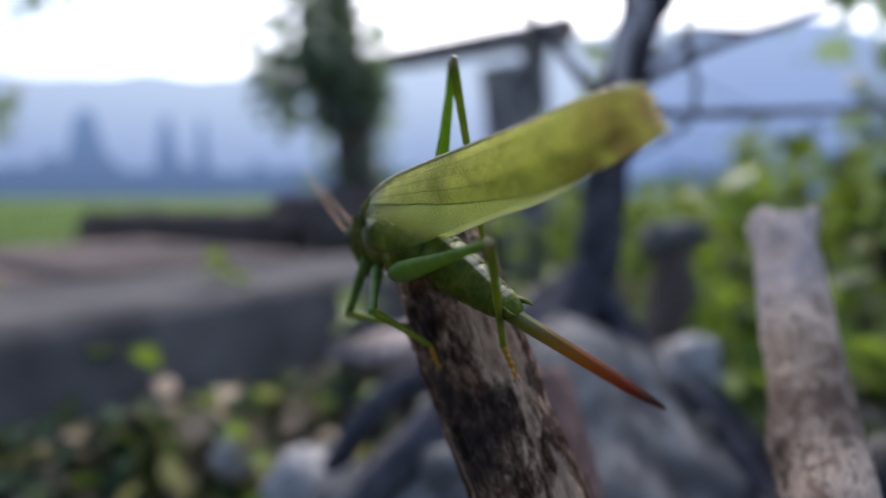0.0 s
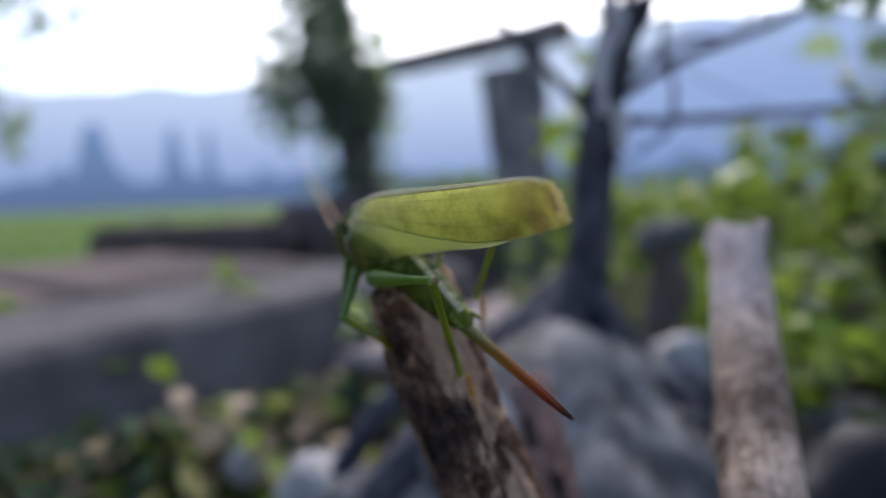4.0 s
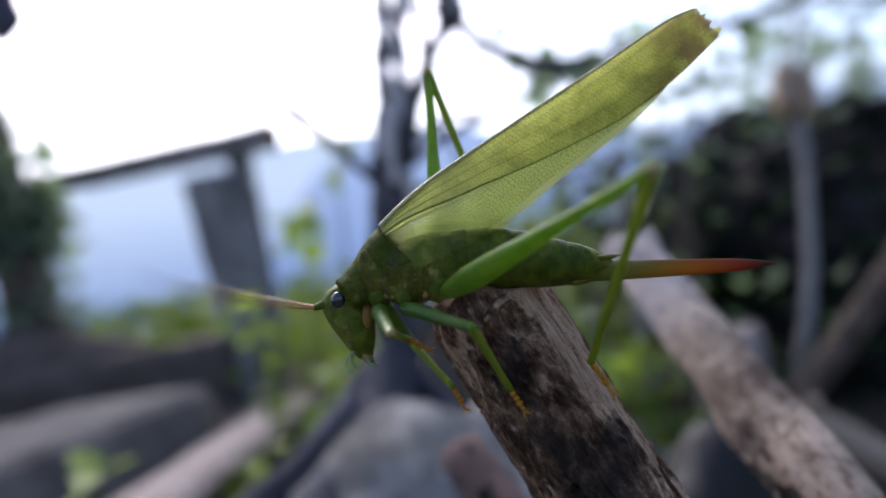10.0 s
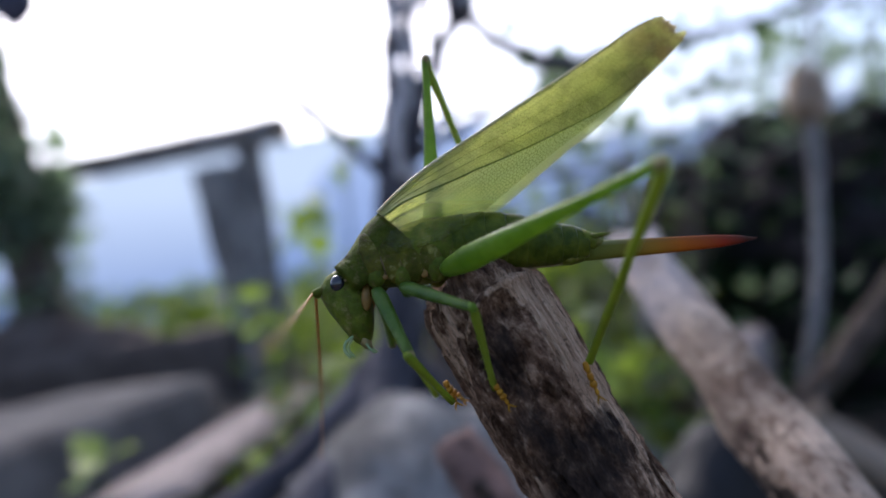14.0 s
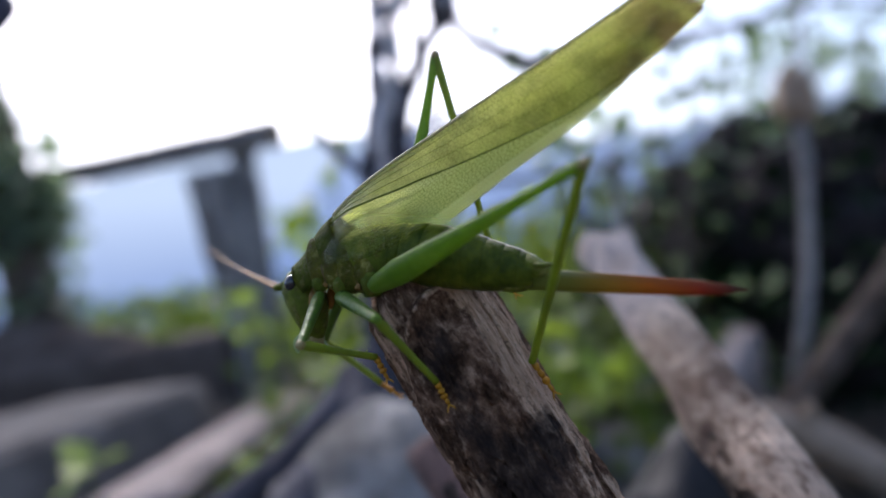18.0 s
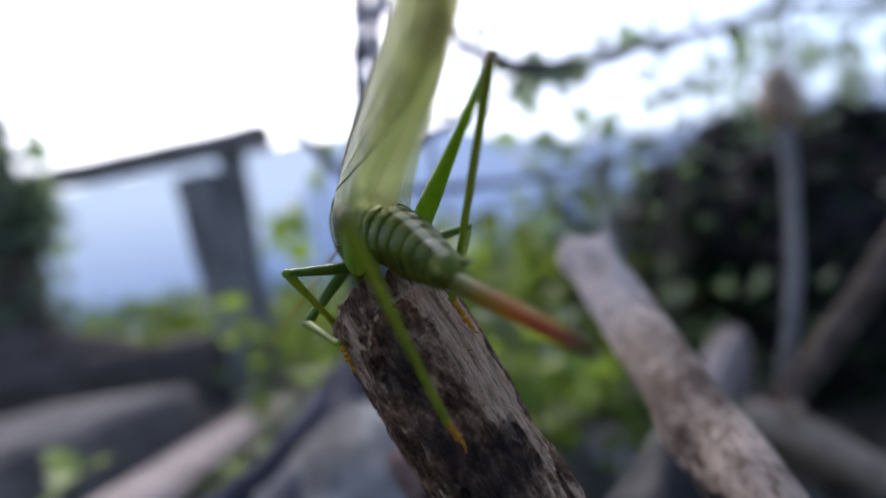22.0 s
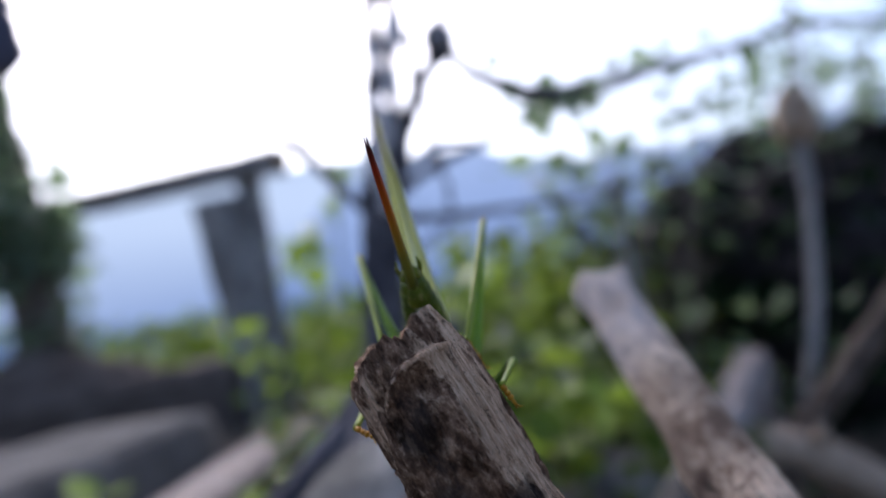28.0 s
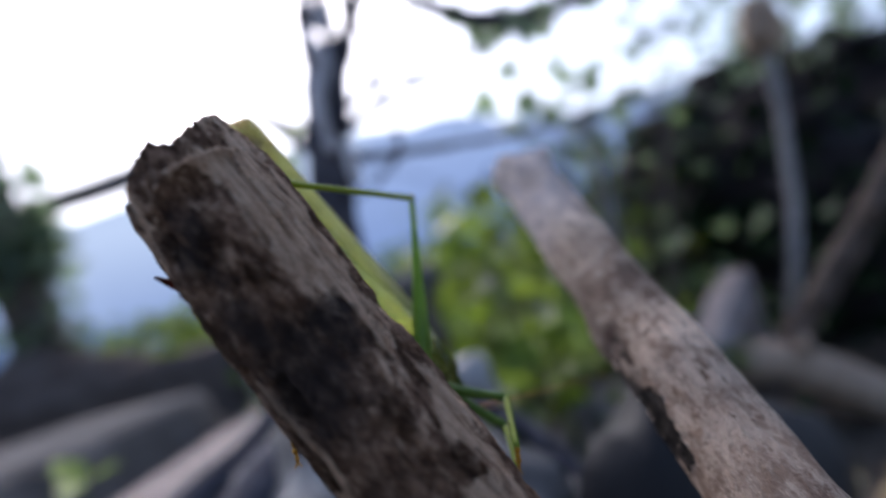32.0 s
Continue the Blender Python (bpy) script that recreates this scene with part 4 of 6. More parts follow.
    part("twig", tube([(0.132, 0.298, 0.392), (0.142, 0.308, 0.386), (0.155, 0.322, 0.388), (0.172, 0.332, 0.3835), (0.19, 0.336, 0.378)], [0.004, 0.0025, 0.0019, 0.0021, 0.003], 7, 0.3, 120, smooth_path=5), char, tree, "bare charred twig")
    part("twig", tube([(0.131, 0.297, 0.392), (0.137, 0.296, 0.401), (0.141, 0.296, 0.409)], [0.003, 0.0022, 0.0008], 7, 0.3, 120, smooth_path=4), char, tree, "bare charred twig")
    # roots that grip the boulder
    for path, r in (([(0.08, 0.34, 0.2), (0.055, 0.31, 0.17), (0.02, 0.28, 0.155), (-0.03, 0.25, 0.14), (-0.09, 0.24, 0.1)], 0.0125),
                    ([(0.085, 0.34, 0.2), (0.07, 0.3, 0.17), (0.058, 0.26, 0.155), (0.05, 0.22, 0.14)], 0.0035),
                    ([(0.09, 0.34, 0.2), (0.105, 0.31, 0.17), (0.125, 0.28, 0.155), (0.14, 0.24, 0.12), (0.15, 0.2, 0.1)], 0.005),
                    ([(0.09, 0.345, 0.2), (0.13, 0.34, 0.16), (0.17, 0.33, 0.13), (0.22, 0.32, 0.08)], 0.006),
                    ([(0.08, 0.345, 0.2), (0.03, 0.33, 0.16), (-0.03, 0.32, 0.13), (-0.1, 0.31, 0.07)], 0.0105)):
        pts = [Vector(path[0])] + [on_boulder(p, BOULDER, BOULDER_R, 1.04) for p in path[1:]]
        part("root", tube(pts, [r * (1.2 - 0.8 * i / len(pts)) for i in range(len(pts))], 10, 0.25, 60, smooth_path=8), char, tree, "blue-black charred root")
    return tree


make_boulder()
make_sapling()


# ---- kerb, slabs, timber ----
def make_kerb():
    u = math.degrees(math.atan2(0.8, 0.6))
    for i, (length, along) in enumerate(((0.7, 0.352), (0.7, 1.058))):
        bm = slab(length, 0.24, 0.15, 0.006, 0.002, 12)
        for v in bm.verts:  # the face slopes out towards its foot
            if v.co.y < 0:
                v.co.y -= (0.15 - v.co.z) * 0.3
        k = part("kerb_block", bm, concrete)
        tagged(k, "worn grey concrete kerb block", "kerb", "kerb blocks")
        p = Vector((0.04, 0.95, 0)) - Vector((0.6, 0.8, 0)) * along + Vector((-0.8, 0.6, 0)) * 0.12
        k.matrix_world = pose(p.x, p.y, 0.0, 0, 0, u)
    for i, (length, along, z) in enumerate(((0.4, 0.28, 0.148), (0.4, 0.685, 0.146), (0.4, 1.09, 0.149))):
        k = part("paving_slab", slab(length, 0.62, 0.09, 0.008), terracotta)
        tagged(k, "worn brownish paving slab behind the kerb", "slab", "paving slabs")
        p = Vector((0.04, 0.95, 0)) - Vector((0.6, 0.8, 0)) * along + Vector((-0.8, 0.6, 0)) * 0.555
        k.matrix_world = pose(p.x, p.y, z - 0.085, 0, 0, u)
    w = part("wall_block", slab(0.5, 0.2, 0.2, 0.015, 0.012), bark)
    tagged(w, "dark weathered stone wall block", "block", "wall blocks")
    w.matrix_world = pose(-0.08, 1.5, 0.0, 0, 0, -8)
    w = part("wall_block", slab(0.62, 0.22, 0.21, 0.02, 0.015), bark)
    tagged(w, "dark weathered stone wall block", "block", "wall blocks")
    w.matrix_world = pose(-0.66, 1.62, 0.0, 0, 0, -14)
    h = part("tree_stump", blob((-0.24, 1.62, 0.12), (0.22, 0.12, 0.17), 0.3, 5, 18, 26, floor=-0.02, seed=7), bark)
    tagged(h, "low dark rotten stump beyond the kerb", "stump")
    b = part("board", slab(0.47, 0.085, 0.018, 0.004, 0.002), board_wood)
    tagged(b, "pale rough wooden board lying aslant on the rubble", "board")
    b.matrix_world = pose(0.045, 0.755, 0.088, -3, 0, 59)
    for x, y, r in ((-0.03, 0.63, 0.045), (0.115, 0.87, 0.042)):
        s = part("stone", blob((x, y, 0.045), (r, r * 0.8, 0.045), 0.15, 8, 12, 16, seed=x), stone)
        tagged(s, "grey stone that bears the board", "stone", "stones")


def make_fence():
    f = part("fence_post", tube([(0.195, 1.41, 0.0), (0.172, 1.4, 0.28), (0.138, 1.39, 0.545)], [0.058, 0.056, 0.053], 10, 0.15, 12, smooth_path=8), grey_wood)
    tagged(f, "leaning split grey wooden fence post", "post")
    s = part("fence_post", tube([(0.215, 1.37, 0.05), (0.212, 1.362, 0.36), (0.206, 1.36, 0.585)], [0.03, 0.029, 0.028], 10, 0.15, 20, smooth_path=6), grey_wood)
    tagged(s, "thin grey prop beside the fence post", "post")
    r = part("fence_rail", tube([(0.262, 1.27, 0.598), (0.1, 1.47, 0.617), (-0.1, 1.7, 0.636), (-0.33, 1.95, 0.66)], [0.03, 0.03, 0.029, 0.028], 12, 0.1, 15, smooth_path=8), grey_wood)
    tagged(r, "weathered round wooden rail resting on posts", "rail")
    part("sawn_end", tube([(0.2632, 1.2685, 0.5978), (0.266, 1.265, 0.5975)], [0.0265, 0.024], 16), knot_wood, r, "tan sawn end of the rail")
    for u in (0.3, 0.55, 0.8):
        p = Vector((0.262, 1.27, 0.598)).lerp(Vector((-0.33, 1.95, 0.66)), u)
        part("knot", blob(p + Vector((-0.012, -0.018, -0.006)), (0.012, 0.01, 0.01), 0.2, 20, 8, 10, seed=u), grey_wood, r)


def make_ivy_tree():
    t = thing("ivy_tree", "old tree trunk thickly clad in ivy", "tree")
    part("trunk", tube([(-0.245, 1.74, 0.0), (-0.25, 1.73, 0.3), (-0.27, 1.74, 0.6), (-0.32, 1.76, 1.0), (-0.4, 1.78, 1.5)], [0.07, 0.062, 0.052, 0.04, 0.03], 14, 0.2, 10, smooth_path=6), bark, t)
    rng = np.random.default_rng(11)
    pts = np.concatenate([cloud(rng, (-0.33, 1.7, 0.6), (0.1, 0.1, 0.1), 380), cloud(rng, (-0.34, 1.72, 0.82), (0.05, 0.06, 0.12), 230), cloud(rng, (-0.42, 1.7, 0.58), (0.06, 0.06, 0.06), 120),
                          cloud(rng, (-0.25, 1.7, 0.55), (0.05, 0.06, 0.045), 190), cloud(rng, (-0.38, 1.73, 1.15), (0.035, 0.05, 0.18), 150), cloud(rng, (-0.24, 1.68, 0.3), (0.06, 0.05, 0.12), 110)])
    ob = new("crown", leaf_mass("crown", ivy_leaf, pts, rng.uniform(0.03, 0.055, len(pts)), 12))
    ob.parent = t
    tagged(ob, "dense dark ivy leaves", kind="stuff")


def make_rod():
    r = thing("steel_rod", "bent rusty ribbed steel rod standing in the rubble", "rod")
    path = [(0.492, 0.395, 0.03), (0.507, 0.39, 0.089), (0.519, 0.381, 0.13), (0.529, 0.37, 0.192), (0.534, 0.358, 0.292), (0.531, 0.355, 0.335)]
    part("shaft", tube(path, [0.0046] * 6, 12, smooth_path=10), rust, r)
    rng = np.random.default_rng(2)
    for i in range(54):
        u = i / 54
        k = min(int(u * 5), 4)
        a, b = Vector(path[k]), Vector(path[k + 1])
        c = a.lerp(b, u * 5 - k)
        d = (b - a).normalized()
        part("rib", tube([c - d * 0.0019, c - d * 0.0007, c + d * 0.0007, c + d * 0.0019], [0.0042, 0.0072, 0.0072, 0.0042], 10), rust, r)
    k = thing("wooden_peg", "split tan wooden peg stuck on the rod", "peg")
    part("peg_head", blob((0.53, 0.354, 0.358), (0.02, 0.018, 0.03), 0.25, 20, 12, 16, seed=4), knot_wood, k)
    w = part("wire", tube([(0.53, 0.352, 0.38), (0.54, 0.342, 0.42), (0.56, 0.355, 0.455), (0.6, 0.36, 0.55)], [0.0022] * 4, 6, smooth_path=6), rust)
    tagged(w, "thin rusty wire rising from the peg", "wire")


def make_branches():
    b = thing("fallen_branch", "slanting brown dead branch beside the rod", "branch", "fallen branches")
    part("limb", tube([(0.6, 0.27, 0.26), (0.518, 0.31, 0.169), (0.484, 0.331, 0.128), (0.44, 0.352, 0.085), (0.4, 0.37, 0.03)], [0.011, 0.012, 0.012, 0.013, 0.014], 12, 0.12, 40, smooth_path=8), brown_wood, b)
    for p, q in (((0.518, 0.31, 0.169), (0.5, 0.285, 0.18)), ((0.46, 0.342, 0.105), (0.452, 0.322, 0.122))):
        part("side_stub", tube([p, q], [0.006, 0.0035], 8, 0.2, 60), brown_wood, b)
    b = thing("fallen_branch", "thick tan forked branch lying on the ground", "branch", "fallen branches")
    part("side_stub", tube([(0.45, 0.35, 0.07), (0.437, 0.335, 0.087), (0.43, 0.328, 0.095)], [0.011, 0.007, 0.004], 10, 0.2, 60, smooth_path=4), knot_wood, b)
    part("limb", tube([(0.40, 0.375, 0.085), (0.44, 0.352, 0.07), (0.48, 0.34, 0.04), (0.53, 0.31, 0.0)], [0.014, 0.02, 0.02, 0.017], 12, 0.2, 40, smooth_path=8), knot_wood, b)
    v = thing("hanging_vine", "sagging dead vine with a few leaves", "vine")
    line = [(0.133, 0.295, 0.383), (0.171, 0.321, 0.378), (0.232, 0.347, 0.377), (0.3, 0.356, 0.387), (0.372, 0.362, 0.407), (0.474, 0.365, 0.429), (0.581, 0.364, 0.454), (0.683, 0.356, 0.465), (0.8, 0.35, 0.463), (1.0, 0.33, 0.48)]
    part("runner", tube(line, [0.0022, 0.0034, 0.0066, 0.0064, 0.0045, 0.0038, 0.0038, 0.0038, 0.0038, 0.003], 8, 0.35, 60, smooth_path=10), char, v)
    rng = np.random.default_rng(21)
    for c, n, s in (((0.185, 0.33, 0.374), 8, 0.016), ((0.235, 0.347, 0.365), 12, 0.015), ((0.27, 0.352, 0.375), 7, 0.014), ((0.3, 0.356, 0.383), 4, 0.011), ((0.372, 0.362, 0.415), 7, 0.014), ((0.58, 0.364, 0.462), 6, 0.016)):
        for i in range(n):
            p = np.array(c) + rng.normal(0, 0.011, 3)
            part("leaf", bm_from(leaf_mass("leaf", ivy_leaf, [p], [s * rng.uniform(0.8, 1.4)], int(rng.integers(1e6)))), ivy_leaf, v)


def bm_from(me):
    bm = bmesh.new()
    bm.from_mesh(me)
    bpy.data.meshes.remove(me)
    return bm


def make_small_tree():
    t = thing("small_tree", "small leaning tree with drooping blue-green leaves", "tree")
    rng = np.random.default_rng(44)
    part("trunk", tube([(-1.32, 1.3, 0.0), (-1.22, 1.27, 0.45), (-1.1, 1.25, 0.8), (-0.99, 1.25, 0.99)], [0.03, 0.024, 0.016, 0.008], 10, 0.15, 20, smooth_path=6), bark, t)
    for path in ([(-0.994, 1.250, 0.988), (-0.893, 1.250, 0.744), (-0.836, 1.250, 0.675), (-0.812, 1.250, 0.629)], [(-1.11, 1.25, 0.79), (-1.017, 1.250, 0.770), (-0.946, 1.250, 0.565), (-0.928, 1.250, 0.449), (-0.925, 1.250, 0.356)]):
        part("twig", tube(path, [0.007 - 0.0014 * i for i in range(len(path))], 7, 0.15, 40, smooth_path=6), bark, t)
        for a, b in zip(path, path[1:]):
            for i in range(12):
                p = np.array(Vector(a).lerp(Vector(b), rng.uniform())) + rng.normal(0, 0.03, 3)
                part("leaf", bm_from(leaf_mass("leaf", ivy_leaf, [p], [rng.uniform(0.03, 0.055)], int(rng.integers(1e6)))), ivy_leaf, t)


make_kerb()
make_small_tree()
make_fence()
make_ivy_tree()
make_rod()
make_branches()


# ---- plants ----
def shrub(x, y, z, w, h, count, size, mat, seed, label, category="shrub"):
    rng = np.random.default_rng(seed)
    t = thing("shrub" if category == "shrub" else "weed", label, category, "leafy shrubs" if category == "shrub" else "weeds")
    tips = cloud(rng, (x, y, z + h * 0.7), (w * 0.4, w * 0.4, h * 0.22), 9)
    for tip in tips:
        part("stem", twig_bundle((x, y, z - 0.02), [tip], max(0.0012, w * 0.007)), bark, t)
    pts = cloud(rng, (x, y, z + h * (0.55 if h < 0.45 else 0.78)), (w * 0.5, w * 0.5, h * (0.27 if h < 0.45 else 0.12)), count)
    pts[:, 2] = np.maximum(pts[:, 2], z + 0.01)
    ob = new("foliage", leaf_mass("foliage", mat, pts, rng.uniform(0.6, 1.35, count) * size, seed + 1))
    ob.parent = t
    tagged(ob, kind="stuff")
    return t


SHRUBS = [  # x, y, base, width, height, leaves, leaf size, material
    (0.38, 0.72, 0.0, 0.24, 0.24, 300, 0.028, weed_leaf), (0.54, 0.86, 0.0, 0.3, 0.28, 320, 0.034, weed_leaf),
    (0.26, 0.9, 0.03, 0.2, 0.17, 200, 0.026, weed_leaf), (0.72, 0.95, 0.0, 0.32, 0.34, 340, 0.036, weed_leaf),
    (0.44, 1.2, 0.04, 0.3, 0.22, 240, 0.036, weed_leaf), (0.3, 0.5, 0.0, 0.18, 0.14, 190, 0.022, weed_leaf),
    # the first two shrubs below have leaves darkened for the bank's shade
    (0.66, 0.62, 0.0, 0.24, 0.34, 260, 0.03, shaded_ivy), (0.72, 0.5, 0.0, 0.2, 0.3, 260, 0.026, shaded_ivy), (0.33, 1.5, 0.06, 0.2, 0.16, 120, 0.034, weed_leaf),
    (-0.05, 2.1, 0.1, 0.4, 0.13, 260, 0.04, weed_leaf), (0.5, 1.8, 0.1, 0.5, 0.2, 280, 0.04, weed_leaf),
    (1.05, 1.4, 0.0, 0.5, 0.42, 380, 0.05, weed_leaf), (0.5, 0.56, 0.0, 0.2, 0.52, 50, 0.03, ivy_leaf), (0.6, 0.6, 0.0, 0.17, 0.52, 40, 0.026, muted_leaf), (0.44, 0.47, 0.0, 0.15, 0.46, 36, 0.024, ivy_leaf), (0.06, 2.35, 0.1, 0.4, 0.24, 260, 0.045, weed_leaf), (0.32, 2.2, 0.1, 0.4, 0.24, 260, 0.045, weed_leaf), (-0.22, 2.55, 0.1, 0.4, 0.24, 220, 0.045, weed_leaf),
    (1.06, 0.66, 0.38, 0.2, 0.24, 150, 0.024, ivy_leaf), (1.25, 0.68, 0.38, 0.26, 0.3, 190, 0.028, ivy_leaf), (0.99, 0.6, 0.36, 0.14, 0.2, 36, 0.02, ivy_leaf), (0.46, 0.55, 0.0, 0.2, 0.2, 200, 0.024, muted_leaf), (0.6, 0.62, 0.12, 0.22, 0.3, 45, 0.022, muted_leaf), (0.28, 0.44, 0.0, 0.13, 0.2, 120, 0.022, weed_leaf)]
for i, (x, y, z, w, h, n, s, mat) in enumerate(SHRUBS):
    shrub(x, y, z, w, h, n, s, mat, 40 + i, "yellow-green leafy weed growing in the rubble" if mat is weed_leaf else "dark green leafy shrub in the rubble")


def sprig(at, leaves, size, seed, mat):
    """A small weed: one stem and a few separate leaves."""
    rng = np.random.default_rng(seed)
    t = thing("weed", "small weed with bright green leaves", "weed", "bright weeds")
    a = Vector(at)
    foot = Vector((a.x + rng.uniform(-0.02, 0.02), a.y + 0.02, 0.0))
    part("stem", tube([foot, foot.lerp(a, 0.6) + Vector((0, 0.01, 0.01)), a], [0.0018, 0.0014, 0.001], 6, smooth_path=5), weed_leaf, t)
    for i in range(leaves):
        p = np.array(a) + rng.normal(0, size * 0.55, 3) * (1, 1, 0.6)
        part("leaf", bm_from(leaf_mass("leaf", mat, [p], [size * rng.uniform(0.8, 1.3)], seed * 31 + i, 0.2)), mat, t)


SPRIGS = [((-0.245, 0.7, 0.165), 6, 0.03), ((-0.52, 0.66, 0.155), 6, 0.034), ((0.075, 0.72, 0.235), 5, 0.034), ((0.035, 0.62, 0.105), 5, 0.028), ((-0.06, 0.5, 0.075), 4, 0.022),
          ((0.26, 0.6, 0.175), 5, 0.036), ((0.0, 0.52, 0.06), 3, 0.02), ((-0.14, 0.42, 0.06), 5, 0.024), ((0.17, 0.62, 0.26), 4, 0.024), ((0.15, 0.66, 0.16), 4, 0.026), ((-0.3, 0.5, 0.12), 4, 0.024),
          ((0.167, 0.76, 0.337), 9, 0.036), ((0.1, 0.638, 0.12), 6, 0.03), ((-0.14, 0.939, 0.1), 5, 0.034), ((0.153, 0.629, 0.175), 6, 0.028), ((0.248, 0.537, 0.173), 4, 0.042),
          ((-0.231, 0.75, 0.135), 5, 0.03), ((-0.572, 0.859, 0.12), 5, 0.034), ((0.282, 0.427, 0.113), 5, 0.024), ((-0.084, 0.58, 0.135), 4, 0.026), ((0.124, 0.498, 0.361), 5, 0.02),
          ((0.3, 0.6, 0.25), 7, 0.034), ((0.232, 0.36, 0.165), 5, 0.021), ((0.272, 0.4, 0.14), 6, 0.023), ((0.21, 0.42, 0.135), 5, 0.022), ((0.3, 0.44, 0.19), 5, 0.024)]
for i, (at, n, s) in enumerate(SPRIGS):
    sprig(at, n, s, 70 + i, bright_leaf)


def make_bank():
    bank = thing("earth_bank", "bank of earth and rubble, coloured near black for deep shade", "bank")
    part("earth", blob((1.1, 0.7, 0.0), (0.44, 0.34, 0.42), 0.3, 3, 26, 34, floor=-0.05, seed=5), shaded_soil, bank)
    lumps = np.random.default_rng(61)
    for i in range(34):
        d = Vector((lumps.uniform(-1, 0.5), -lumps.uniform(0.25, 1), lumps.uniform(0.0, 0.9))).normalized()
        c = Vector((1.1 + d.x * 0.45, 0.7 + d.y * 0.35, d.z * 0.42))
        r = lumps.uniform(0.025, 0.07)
        # lumps as near black as the bank, for the same shade
        part("rubble_lump", blob(c, (r, r * 0.8, r * 0.8), 0.3, 8, 8, 12, seed=i), shaded_soil if i % 4 else black_stone, bank)
    rng = np.random.default_rng(6)
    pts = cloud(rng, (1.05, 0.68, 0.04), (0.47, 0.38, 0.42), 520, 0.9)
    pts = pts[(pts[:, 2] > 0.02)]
    ob = new("ivy", leaf_mass("ivy", shaded_ivy, pts, rng.uniform(0.02, 0.05, len(pts)), 7))
    tagged(ob, "scattered ivy growing over the bank, darkened for its shade", "ivy", kind="stuff")
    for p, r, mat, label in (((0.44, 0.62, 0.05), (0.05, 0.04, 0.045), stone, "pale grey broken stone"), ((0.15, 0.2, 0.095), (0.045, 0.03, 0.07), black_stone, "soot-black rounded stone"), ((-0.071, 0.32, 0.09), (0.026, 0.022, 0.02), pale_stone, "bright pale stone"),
                             ((0.146, 0.348, 0.15), (0.02, 0.018, 0.018), pale_stone, "pale round stone"),
                             ((0.193, 0.505, 0.1), (0.023, 0.022, 0.112), bark, "upright grey-brown stone"), ((0.202, 0.504, 0.217), (0.022, 0.019, 0.014), stone, "notched grey stone lying on the upright stone"), ((0.178, 0.504, 0.212), (0.012, 0.014, 0.016), stone, "notched grey stone lying on the upright stone"), ((-0.16, 0.44, 0.05), (0.017, 0.015, 0.016), pale_stone, "pale grey broken stone"),
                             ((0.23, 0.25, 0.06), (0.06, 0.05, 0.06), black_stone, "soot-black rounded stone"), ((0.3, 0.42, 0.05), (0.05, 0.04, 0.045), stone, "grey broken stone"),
                             ((0.36, 0.46, 0.03), (0.03, 0.03, 0.03), pale_stone, "pale grey broken stone"), ((0.2, 0.5, 0.05), (0.05, 0.04, 0.05), stone, "grey broken stone")):
        s = part("stone", blob(p, r, 0.22, 8, 14, 20, seed=p[0] * 9), mat)
        tagged(s, label + " in the rubble", "stone", "stones")

    s = part("stone", slab(0.12, 0.03, 0.105, 0.003, 0.003, 5), slab_stone)
    tagged(s, "upright pale mauve-grey slab of stone in the rubble", "stone", "stones")
    s.matrix_world = pose(0.462, 0.42, 0.03, 6, -22, 18)


def make_litter():
    rng = np.random.default_rng(15)
    pts = np.stack([rng.uniform(-0.6, 0.4, 900), rng.uniform(0.2, 0.95, 900), rng.uniform(0.01, 0.05, 900)], 1)
    pts[:, 2] += np.clip((pts[:, 1] - 0.55) / 0.4, 0, 1) * 0.045
    ob = new("leaf_litter", leaf_mass("leaf_litter", dry_leaf, pts, rng.uniform(0.012, 0.032, 900), 16))
    tagged(ob, "dry brown and pale fallen leaves on the soil", "leaf litter", kind="stuff")
    pts = np.stack([rng.uniform(-0.6, 0.3, 420), rng.uniform(0.25, 0.95, 420), rng.uniform(0.02, 0.06, 420)], 1)
    ob = new("low_weeds", leaf_mass("low_weeds", weed_leaf, pts, rng.uniform(0.012, 0.03, 420), 18))
    tagged(ob, "low green weeds among the litter", "weeds", kind="stuff")
    verts, faces = [], []
    for i in range(7000):
        x, y = rng.uniform(-6.5, 2.5), 1.9 + rng.uniform(0, 1) ** 1.6 * 9
        h, a = rng.uniform(0.03, 0.09), rng.uniform(0, 6.28)
        dx, dy = math.cos(a) * 0.006, math.sin(a) * 0.006
        n = len(verts)
        z = 0.1
        verts += [(x - dx, y - dy, z), (x + dx, y + dy, z), (x + rng.normal(0, 0.03), y + rng.normal(0, 0.03), z + h)]
        faces.append((n, n + 1, n + 2))
    me = bpy.data.meshes.new("grass")
    me.from_pydata(verts, [], faces)
    me.materials.append(grass_mat)
    tagged(new("grass", me), "rough green lawn behind the kerb", "grass", kind="stuff")
    for i in range(26):
        x, y = rng.uniform(-0.5, 0.12), rng.uniform(0.3, 0.85)
        r = rng.uniform(0.009, 0.024)
        s = part("stone", blob((x, y, r * 0.5 + max(0, (y - 0.55) / 0.4) * 0.045), (r, r * 0.8, r * 0.7), 0.25, 12, 8, 12, seed=i), pale_stone if i % 3 == 0 else stone, None)
        tagged(s, "small pale stone in the litter" if i % 3 == 0 else "small grey stone in the litter", "stone", "litter stones")


